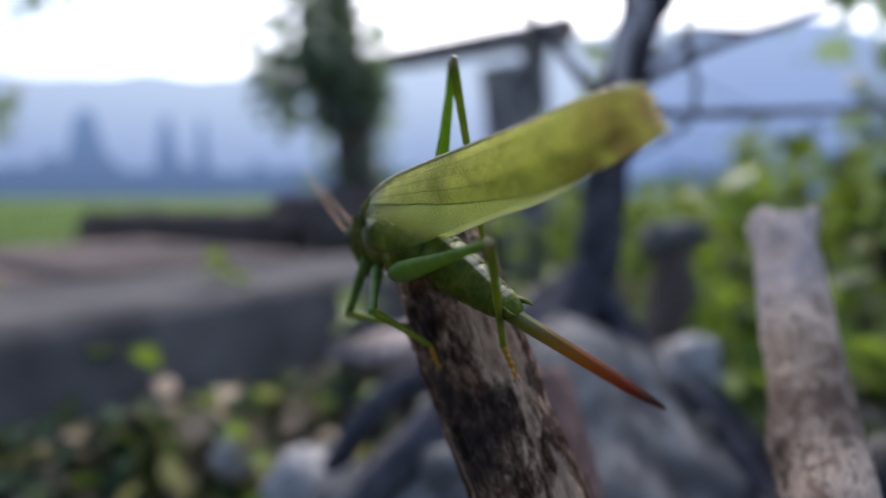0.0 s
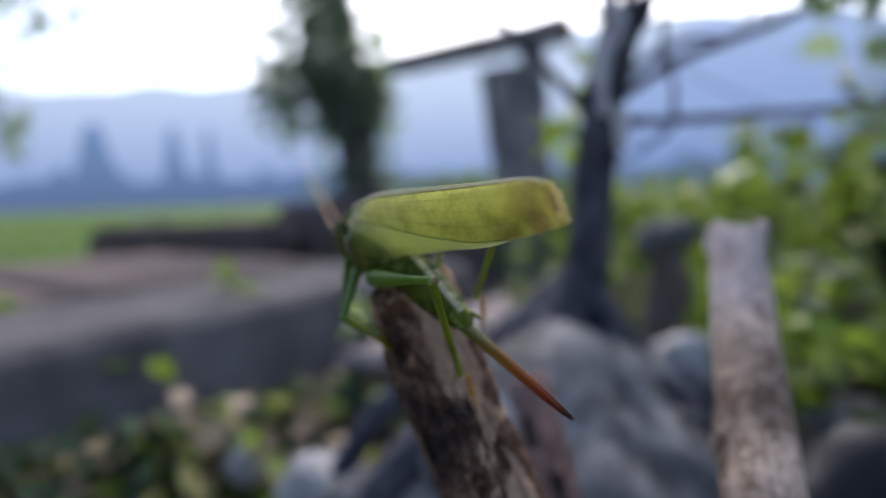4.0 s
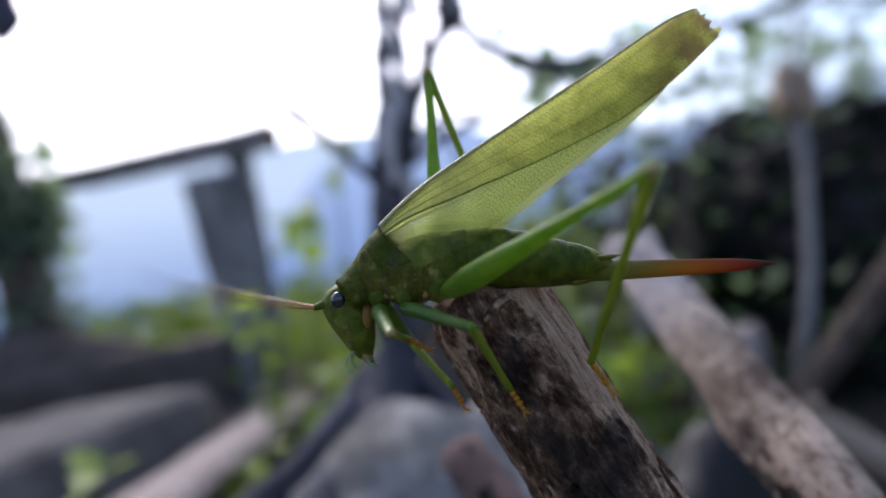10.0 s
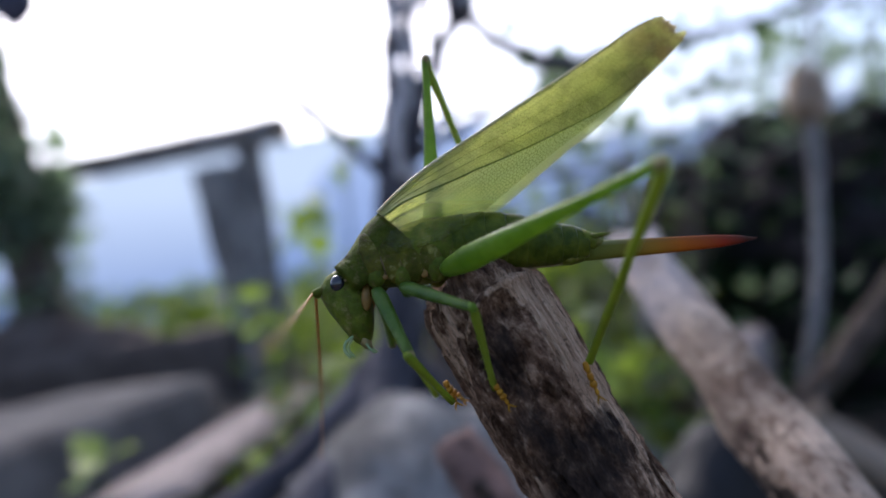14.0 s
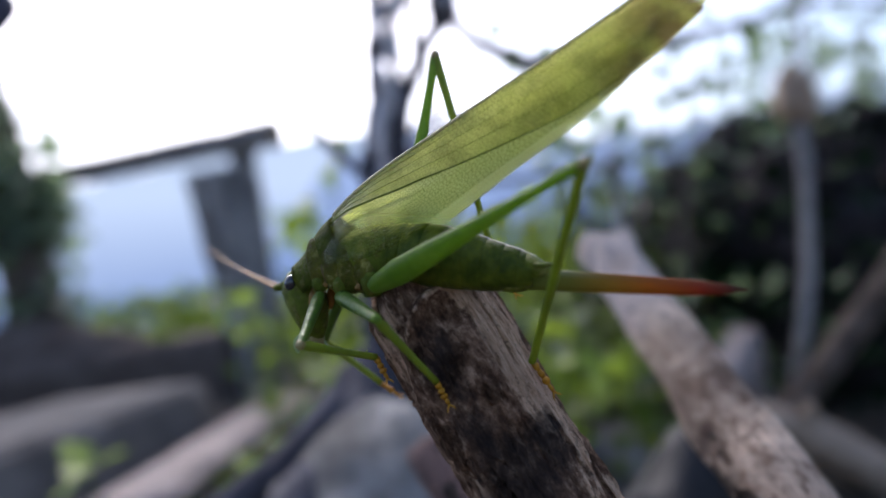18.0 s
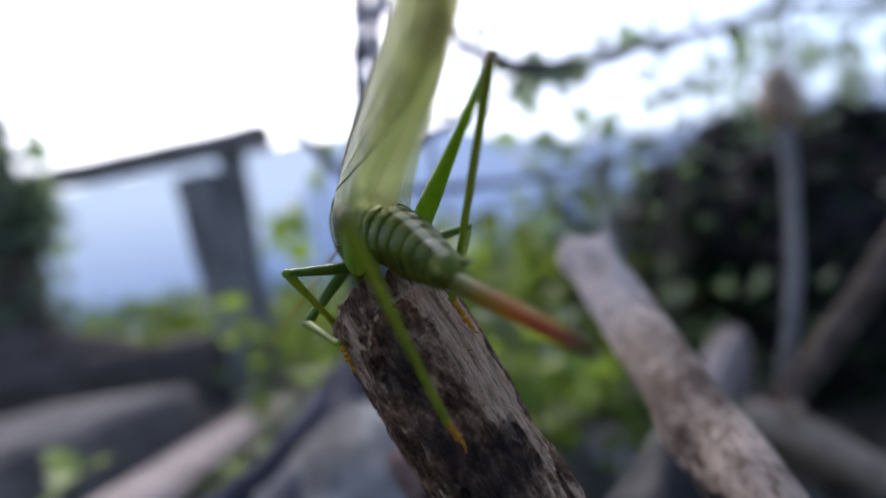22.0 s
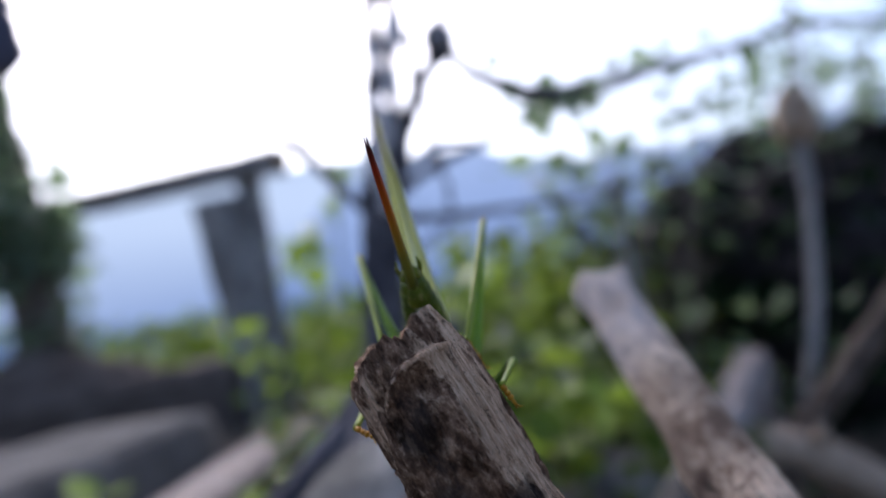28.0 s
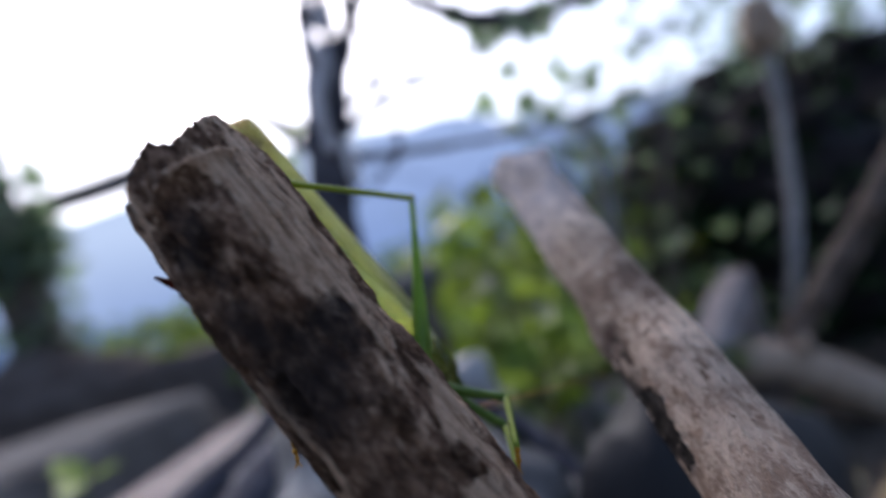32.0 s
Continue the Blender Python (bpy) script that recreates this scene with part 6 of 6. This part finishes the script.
        for sx in (-1, 1):
            tube([(0, 0, x * fl * MM), (sx * 0.45 * MM, 0.1 * MM, (x * fl + 0.6) * MM), (sx * 0.55 * MM, 0.5 * MM, (x * fl + 0.8) * MM)], [0.16 * MM, 0.11 * MM, 0.03 * MM], 5, bm=foot)
        limbs[name] = (femur, tibia, part("foot", foot, yellow_foot, c, "amber jointed foot with two claws"))
    feelers = []
    for s in (1, -1):
        n = 40
        pts, r = [], []
        for i in range(n):
            u = i / (n - 1)
            pts.append(Vector((0, 0.9 * math.sin(u * 2.2), 42 * u - 0.0)) * MM)
            r.append((0.21 - 0.15 * u) * MM)
        feelers.append(part("feeler", tube(pts, r, 6), amber, c, "long thin amber feeler"))
    return c, limbs, feelers


cricket, leg_parts, feeler_parts = make_cricket()


# ---- what moves ----
CRICKET_ROWS = [
    (0, -0.0063, 0.0897, 0.2427, -21.6, -20.8, 135.6),
    (1, -0.0049, 0.0900, 0.2433, -19.3, -24.1, 132.4),
    (2, -0.0053, 0.0921, 0.2437, -20.9, -24.7, 136.5),
    (4.5, -0.0048, 0.0873, 0.2486, -23.7, -29.2, 135.3),
    (5, -0.0058, 0.0959, 0.2421, -22.2, -25.3, 138.5),
    (5.5, 0.0021, 0.0917, 0.2488, -26.2, -29.5, 136.0),
    (6, -0.0076, 0.0887, 0.2456, -3.3, -26.6, 148.3),
    (7, -0.0064, 0.0925, 0.2464, -4.2, -25.5, 144.1),
    (8, -0.0060, 0.0955, 0.2452, -3.7, -19.0, 137.8),
    (9, -0.0082, 0.0961, 0.2449, 0.6, -10.0, 146.5),
    (10, -0.0089, 0.0946, 0.2443, -0.9, -8.8, 149.0),
    (11, -0.0075, 0.0966, 0.2444, -5.0, -8.4, 148.5),
    (12, -0.0085, 0.0949, 0.2446, 0.0, -8.0, 150.2),
    (13, -0.0068, 0.0976, 0.2446, 7.6, -4.4, 153.2),
    (16, -0.0084, 0.0923, 0.2440, 8.4, -9.4, 149.1),
    (17, -0.0075, 0.0951, 0.2441, 4.8, -10.3, 132.6),
    (18, -0.0067, 0.0956, 0.2438, 0.9, -12.6, 129.5),
    (19, -0.0043, 0.0948, 0.2447, -32.1, -15.0, 118.5),
    (20, -0.0041, 0.0951, 0.2444, -19.0, -15.7, 112.8),
    (20.5, -0.0025, 0.0964, 0.2455, -20.9, -18.8, 100.6),
    (21, -0.0043, 0.0909, 0.2442, -10.8, -15.8, 88.4),
    (22, -0.0003, 0.0955, 0.2481, -13.2, -19.3, 88.4),
    (23, 0.0027, 0.1006, 0.2485, -6.0, -14.5, 74.2),
    (24, 0.0051, 0.1056, 0.2480, -6.4, -9.0, 71.1),
    (25, 0.0056, 0.1052, 0.2469, -3.5, -3.9, 68.5),
    (27.5, 0.0107, 0.1091, 0.2350, -3.8, 44.9, 61.2),
    (28, 0.0116, 0.1076, 0.2317, -9.1, 54.3, 53.9),
    (29, 0.0112, 0.1102, 0.2251, -9.8, 60.7, 55.4),
    (30, 0.0146, 0.1133, 0.2187, -15.2, 59.7, 50.4),
    (31, 0.0205, 0.1129, 0.2165, -27.7, 43.5, 45.0),
    (31.5, 0.0238, 0.1155, 0.2134, -23.2, 39.0, 34.0),
    (32, 0.0278, 0.1158, 0.2074, -11.9, 30.1, 24.7),
]
LEG_ROWS = {
    # seconds, knee, ankle and the way of the foot
    "hind_left": [
        (0, -27.1, 9.1, 17.7, -19.3, -2.4, -8.9, -0.72, 0.17, -0.67),
        (1, -27.3, 7.9, 17.7, -19.5, -2.8, -9.2, -0.75, 0.11, -0.65),
        (2, -26.9, 9.5, 17.8, -19.5, -1.8, -9, -0.77, 0.14, -0.62),
        (5, -26.5, 9, 18.5, -25.4, 2, -10.7, -0.74, 0.3, -0.6),
        (6, -19.7, 26.9, 12, -21.8, 4, -7.2, -0.43, -0.4, -0.74),
        (7, -20.5, 26.5, 11.8, -21.1, 3.2, -7.1, -0.77, 0.04, -0.63),
        (8, -24.9, 21.9, 12.1, -21.4, 2.3, -10.3, -0.68, 0.02, -0.74),
        (9, -23.3, 25.8, 8.7, -21.5, 3.3, -11.1, -0.58, -0, -0.81),
        (10, -21.7, 27, 9.2, -20.4, 4.3, -10.4, -0.56, 0.04, -0.83),
        (11, -22.7, 24.9, 11.2, -20.4, 5.4, -11.4, -0.54, 0.11, -0.83),
        (12, -20.9, 28.2, 7.9, -20.1, 5.1, -11.3, -0.54, 0.04, -0.84),
        (13, -22.2, 28.8, 2.5, -19.3, 4.4, -14.8, -0.48, -0.04, -0.88),
        (16, -21.9, 28.8, 3.3, -20.4, 2.5, -11.1, -0.17, -0.53, -0.76),
        (17, -29.3, 17.1, 9.6, -21.6, -3.5, -10.8, -0.58, -0.17, -0.8),
        (18, -29.4, 14.3, 11.9, -21.2, -4.4, -10.1, -0.6, -0.15, -0.78),
        (19, -29.7, 5.1, 14.7, -18.9, 0.9, -13, -0.6, 0.23, -0.76),
        (20, -27, 15.5, 15, -15.2, 4.5, -10.3, -0.59, 0.05, -0.81),
        (21, -30.2, 11.9, 11.8, -17, 0.6, -12.6, 0.1, -0.33, -0.88),
        (22, -29.9, 11.3, 12.8, -21.9, 4.3, -15.2, 0.05, -0.3, -0.89),
        (23, -31.8, 10.7, 9, -20.6, 0.7, -17, -0.37, -0.26, -0.89),
        (24, -22.6, 12.2, 21.3, -9.3, 6.0, -4.9, -0.52, -0.53, -0.58),
        (25, -25.5, 9.4, 19.4, -9.5, 3.0, -5.2, -0.58, -0.29, -0.68),
        (27.5, -12.1, 11.4, 27.3, -11.5, 6.3, -2.3, 0.7, -0.33, -0.64),
        (28, -13, 10.8, 27.1, -11.4, 7, -2.6, 0.81, -0.28, -0.51),
        (29, -9.8, 9.5, 28.3, -18.5, 5.3, -0.1, 0.85, -0.3, -0.42),
        (30.5, -27.5, 9.3, 17.2, -15.6, 6.5, -10.2, 0.84, -0.2, -0.5),
        (32, -27.5, 9.3, 17.2, -19.2, 6.1, -11.5, 0.32, 0.05, -0.89),
    ],
    "hind_right": [
        (0, -8.9, -3, 28.7, -7.2, -10.2, -0.4, -0.73, 0.18, -0.66),
        (1, -24.2, -6.9, 20.2, -14, -9.8, -7.9, -0.76, 0.1, -0.64),
        (2, -24.9, -6.4, 19.5, -14.1, -9.9, -8.3, -0.77, 0.11, -0.63),
        (5, -20.6, -12.7, 22, -15.6, -12.4, -7.6, -0.47, 0.62, -0.54),
        (6, -25.2, -19.1, 13.2, -17.5, 6.1, -1.2, -0.43, -0.39, -0.74),
        (8, -21.1, -16.8, 19.6, -17.9, -0.5, -5.3, -0.71, -0.06, -0.7),
        (9, 0.1, -6.8, 29.3, -10.2, -9.5, 1.3, -0.53, -0.13, -0.84),
        (10, -0.5, -8.2, 29.2, -11.3, -10.3, 1.3, -0.52, -0.1, -0.85),
        (11, -0.4, -9.4, 29, -11.4, -7.1, 1.2, -0.55, -0.01, -0.84),
        (12, -0.8, -7.3, 29.3, -11.8, -8.6, 1.4, -0.54, -0.08, -0.84),
        (13, -1.7, -1.6, 29.4, -12, -4.6, 1.4, -0.51, -0.14, -0.85),
        (16, -0.6, -3.6, 29.5, -11.5, -11.4, 2.6, -0.54, -0.23, -0.81),
        (17, 2.7, -5.1, 29.1, -12, -8.4, 3.2, -0.57, -0.22, -0.79),
        (18, -4.4, -7.4, 29.2, -14.3, -9.1, 1, -0.59, -0.2, -0.78),
        (19, -15.9, -3.5, 26.3, -16.6, -2, -3.7, -0.03, 0.31, -0.89),
        (20, -15.2, -2.6, 26.5, -13.3, -6.2, -3.2, -0.57, -0.03, -0.82),
        (21, -21.9, -3.6, 22.4, -5.7, -7, -2.6, -0.49, -0.16, -0.86),
        (22, -23.7, -8.1, 20.4, -12.2, -3.9, -6.9, -0.5, -0.2, -0.84),
        (23, -23.6, -11.5, 19.7, -8.3, -6.2, -5.5, -0.28, -0.35, -0.89),
        (24, -22.7, -13.7, 19.7, -10.8, -6.5, -6.8, -0.11, -0.32, -0.94),
        (25, -24.2, -12.2, 18.8, -8.5, -6.4, -6, -0.07, -0.38, -0.92),
        (27.5, -13.8, -14, 25.5, -12.3, -5.4, -3.2, 0.64, -0.41, -0.65),
        (28, -14.6, -13.5, 25.3, -12.1, -5.2, -3.4, 0.79, -0.35, -0.51),
        (29, -15, -14.2, 24.9, -17.7, -6.4, -3.9, 0.83, -0.36, -0.43),
        (30, -5.2, -16, 27, -17.7, -7.1, 1.2, 0.5, 0.01, -0.8),
        (31, 5.7, -13.7, 27, -18.5, -5.7, 11.2, 0.45, 0.11, -0.82),
        (31.5, 0.1, -12.5, 28.3, -25.3, -5.4, 14, 0.46, 0.12, -0.82),
        (32, -5.4, -6.9, 29.2, -32.9, -7.5, 17.1, 0.36, 0.21, -0.85),
    ],
    "middle_left": [
        (0, -6.2, 10.3, -3.1, -10.3, 3.5, -11.4, -0.73, 0.2, -0.65),
        (1, -6.1, 10.4, -3.5, -4.3, 3.9, -12.8, -0.68, 0.15, -0.72),
        (2, -5.5, 11, -4.2, -6, 4.5, -13.7, -0.7, 0.19, -0.69),
        (5, -5.6, 10.7, -5.6, -9.3, 4.5, -14.6, -0.71, 0.22, -0.67),
        (7, -5.8, 9.7, -7.5, -12.1, 3.5, -14.9, -0.75, 0.06, -0.66),
        (8, -6.8, 9.5, -4.5, -12.3, 5, -13.5, -0.67, 0.02, -0.75),
        (9, -7.3, 8.1, -6.3, -11.4, 4.3, -16.3, -0.56, 0.03, -0.83),
        (10, -6.3, 9.9, -5.5, -10.8, 3.4, -13.9, -0.53, 0.06, -0.85),
        (11, -6.5, 9.7, -5.5, -11.2, 6.8, -15.6, -0.57, 0.14, -0.81),
        (12, -5.8, 10.3, -6.1, -9.8, 4, -14.8, -0.51, 0.05, -0.86),
        (13, -6.3, 9.5, -6.7, -8.8, 5.0, -16.9, -0.54, 0.06, -0.84),
        (16, -5.7, 9.6, -7.9, -8, -0.5, -12.9, -0.52, -0.09, -0.85),
        (17, -7, 8.6, -6.2, -11.4, 0.9, -13.6, -0.54, -0.14, -0.83),
        (18, -6.7, 9.5, -4.9, -11.4, 2.5, -12.7, -0.55, -0.1, -0.83),
        (19, -4.6, 11.4, -1, -11.1, 9.3, -10.3, -0.61, 0.27, -0.75),
        (20, -5.6, 10.9, -2.4, -11.4, 6.1, -11, -0.61, 0.05, -0.79),
        (21, -2.9, 10.8, 2.5, 2.8, 5.3, -5.8, -0.41, -0.13, -0.9),
        (22, -2, 12.6, 0.3, 0.9, 8.2, -9.9, -0.43, -0.12, -0.9),
        (23, -1.6, 13.3, -1.3, -11.4, 9.8, -6.1, -0.36, -0.25, -0.9),
        (24, -2.9, 12.5, -0.8, -12.5, 9.5, -6.5, -0.16, -0.23, -0.96),
        (25, -4.1, 11.9, -1.3, -13.8, 9.8, -7.1, -0.12, -0.28, -0.95),
        (27.5, -2.5, 12.7, -0.7, -8.2, 12.7, -10.7, 0.27, -0.71, -0.55),
        (32, -2.5, 12.7, -0.7, -8.2, 12.7, -10.7, 0.27, -0.71, -0.55),
    ],
    "middle_right": [
        (0, -0.6, -13.8, -3.4, -9.3, -6.6, -1.4, -0.72, 0.19, -0.67),
        (23, -0.6, -13.8, -3.4, -9.4, -7.7, -7.6, -0.31, -0.35, -0.89),
        (24, -0.2, -13.9, -4.2, -9.8, -10.1, -9.3, -0.18, -0.34, -0.92),
        (25, 0.4, -14, -3.2, -7.7, -9.6, -10.1, -0.05, -0.37, -0.93),
        (27.5, -4.4, -12, -2.9, -9.5, -8.1, -12.4, 0.64, -0.4, -0.65),
        (28, -5.4, -11.1, -2.9, -10.8, -8.4, -12.7, 0.76, -0.36, -0.54),
        (29, -4, -11.3, 0.5, -10.2, -7.2, -8.3, 0.85, -0.33, -0.41),
        (30.5, 2, -11.5, -7, -3.6, -7.6, -16, 0.83, -0.15, -0.54),
        (32, 9.6, -12.8, -6.7, 3.5, -15.8, -16, 0.42, 0.32, -0.78),
    ],
    "front_left": [
        (0, 6.2, 6.9, -13.3, -3.2, 2.2, -13.2, -0.61, 0.18, -0.77),
        (1, 7.3, 6.1, -13.5, -2.6, 3.4, -11.6, -0.67, 0.15, -0.73),
        (2, 5.7, 6.3, -13.6, -4.3, 3.4, -14.5, -0.65, 0.12, -0.75),
        (5, 3.6, 7, -13.1, -6.7, 5.2, -12.3, -0.67, 0.15, -0.72),
        (6, 1.4, 9.5, -10.5, -3.3, 0.7, -13.7, -0.82, -0.37, -0.27),
        (7, 1.8, 8.8, -11.4, -7, 4.1, -14.7, -0.71, 0.03, -0.7),
        (8, 1.1, 9.6, -10.2, -5.4, 2.7, -14.7, -0.63, 0, -0.77),
        (9, 2, 7.7, -12.3, -5.4, 0.5, -14.5, -0.52, 0.02, -0.85),
        (10, 2.5, 12.4, -5.7, 1.9, 2.1, -7.7, -0.78, -0.28, -0.46),
        (11, 4.2, 12.6, -6.7, 3.2, 2.3, -8.5, -0.82, -0.14, -0.44),
        (12, 4.3, 12.4, -7.2, 3.3, 2.2, -9.2, -0.79, -0.24, -0.45),
        (13, 0.9, 8.5, -11.1, -1.8, -0.1, -16.5, -0.4, -0.13, -0.91),
        (16, 4.3, 8.4, -12.4, -2.7, 0.6, -11.8, -0.52, -0.08, -0.85),
        (17, 1.9, 9.9, -10.3, -2.6, 0.5, -11.3, -0.49, -0.16, -0.86),
        (18, 2, 11.2, -8.6, -2.9, 2.2, -10.9, -0.53, -0.12, -0.84),
        (19, 5.5, 13.1, -3, -0.5, 8.5, -10.3, -0.54, 0.3, -0.79),
        (20, 2.8, 12.7, -4, -1.2, 6.3, -11.3, -0.51, 0.08, -0.85),
        (21, -0.9, 10.8, -3.7, 1.1, 5.2, -12.3, -0.46, -0.12, -0.88),
        (22, 4.3, 11.2, -9.7, -6.1, 9.7, -9.7, -0.48, -0.1, -0.87),
        (23, 9.2, 8.2, -11.9, -1.2, 9.1, -10.4, -0.27, -0.26, -0.93),
        (32, 9.2, 8.2, -11.9, -1.2, 9.4, -11, -0.57, -0.55, -0.51),
    ],
    "front_right": [
        (0, 2.1, -10.4, -9.9, -1.4, -3.6, -17.1, -0.63, 0.11, -0.77),
        (9, 2.1, -10.4, -9.9, -3.1, -2.5, -14.4, -0.5, -0.03, -0.87),
        (10, 2.9, -10.8, -9.8, -3.5, -4.7, -15.4, -0.48, 0.08, -0.88),
        (11, 3.6, -10, -11, -3.2, -3.8, -16, -0.46, 0.08, -0.88),
        (12, 3.4, -10.8, -10, -3.1, -4.5, -15.3, -0.46, 0.02, -0.89),
        (13, 5.2, -11.2, -9.9, -2.4, -10.8, -17.1, -0.72, 0.24, -0.56),
        (16, 2, -11.7, -7.6, -3.6, -7, -15.1, -0.49, -0.12, -0.86),
        (17, 10.9, -6.9, -11.8, 1.6, -9.9, -15.8, -0.85, -0.05, -0.42),
        (18, 10.9, -6.9, -11.8, 2.4, -9.4, -17.4, -0.86, -0.01, -0.4),
        (19, 10.9, -6.9, -11.8, 7.1, -0.3, -19.1, -0.85, 0.23, -0.34),
        (20, 10.9, -6.9, -11.8, 6.6, -2.2, -20.2, -0.85, 0.04, -0.4),
        (30, 10.9, -6.9, -11.8, 5, -3.8, -19.9, 0.84, 0.03, -0.55),
        (32, 12, -9.1, -9.9, 6.6, -13.2, -17.9, -0.4, 0.3, -0.7),
    ],
}
FEELER_ROWS = {
    "left": [
        (0, 0.92, -0.36, -0.16),
        (5, 0.96, -0.27, -0.13),
        (6, 0.97, 0.14, -0.19),
        (7, 0.82, -0.51, -0.25),
        (8, 0.92, -0.36, -0.12),
        (9, 0.86, -0.30, -0.41),
        (10, -0.03, 0.99, 0.14),
        (11, 0.89, -0.22, -0.40),
        (12, 0.08, 0.99, 0.14),
        (13, 0.02, 1.00, -0.04),
        (16, -0.30, 0.85, -0.42),
        (17, 0.81, -0.59, 0.05),
        (18, 0.82, -0.56, 0.10),
        (19, 0.70, 0.12, -0.70),
        (25, 0.81, 0.51, -0.30),
        (32, 0.93, 0.21, 0.31),
    ],
    "right": [
        (0, 0.94, -0.28, -0.18),
        (5, 0.96, -0.23, -0.16),
        (6, 0.94, 0.28, -0.20),
        (7, 0.83, -0.49, -0.27),
        (8, 0.93, -0.34, -0.13),
        (9, 0.33, -0.85, 0.41),
        (10, 0.76, -0.65, 0.10),
        (11, 0.90, -0.24, -0.37),
        (12, 0.79, -0.60, 0.09),
        (13, 0.29, -0.89, -0.35),
        (16, 0.19, -0.52, -0.83),
        (18, 0.87, -0.49, 0.08),
        (19, 0.70, -0.12, -0.70),
        (25, 0.81, -0.51, -0.30),
        (32, 0.93, -0.21, 0.31),
    ],
}


def limb_pose(a, b, hint):
    """A limb from a to b along its own +z, turned so that its +y looks along the hint."""
    z = (Vector(b) - Vector(a)).normalized()
    y = Vector(hint)
    y = (y - z * y.dot(z)).normalized()
    m = Matrix((y.cross(z), y, z)).transposed().to_4x4()
    m.translation = Vector(a) * MM
    return m


def motions():
    walk(cricket, [(t, pose(*p)) for t, *p in CRICKET_ROWS])
    for name, (femur, tibia, foot) in leg_parts.items():
        hip, thigh, shin = LEGS[name]
        side = 1 if "left" in name else -1
        fr, tr, wr = [], [], []
        for t, kx, ky, kz, fx, fy, fz, gx, gy, gz in LEG_ROWS[name]:
            knee = Vector(hip) + (Vector((kx, ky, kz)) - Vector(hip)).normalized() * thigh
            end = knee + (Vector((fx, fy, fz)) - knee).normalized() * shin
            # thigh and shin lie in one plane; both are flattened across it
            flat = (knee - Vector(hip)).cross(end - knee)
            flat = flat.normalized() + Vector((0, side * 0.35, 0)) if flat.y * side > 0 else -flat.normalized() + Vector((0, side * 0.35, 0))
            fr.append((t, limb_pose(hip, knee, flat)))
            tr.append((t, limb_pose(knee, end, flat)))
            wr.append((t, limb_pose(end, end + Vector((gx, gy, gz)), (0.2, side, 0.9))))
        walk(femur, fr)
        walk(tibia, tr)
        walk(foot, wr)
    for ob, s in zip(feeler_parts, (1, -1)):
        root = Vector((14.1, 1.0 * s, -3.8))
        walk(ob, [(t, limb_pose(root, root + Vector((x, y, z)), (0, s, -1))) for t, x, y, z in FEELER_ROWS["left" if s > 0 else "right"]])


motions()
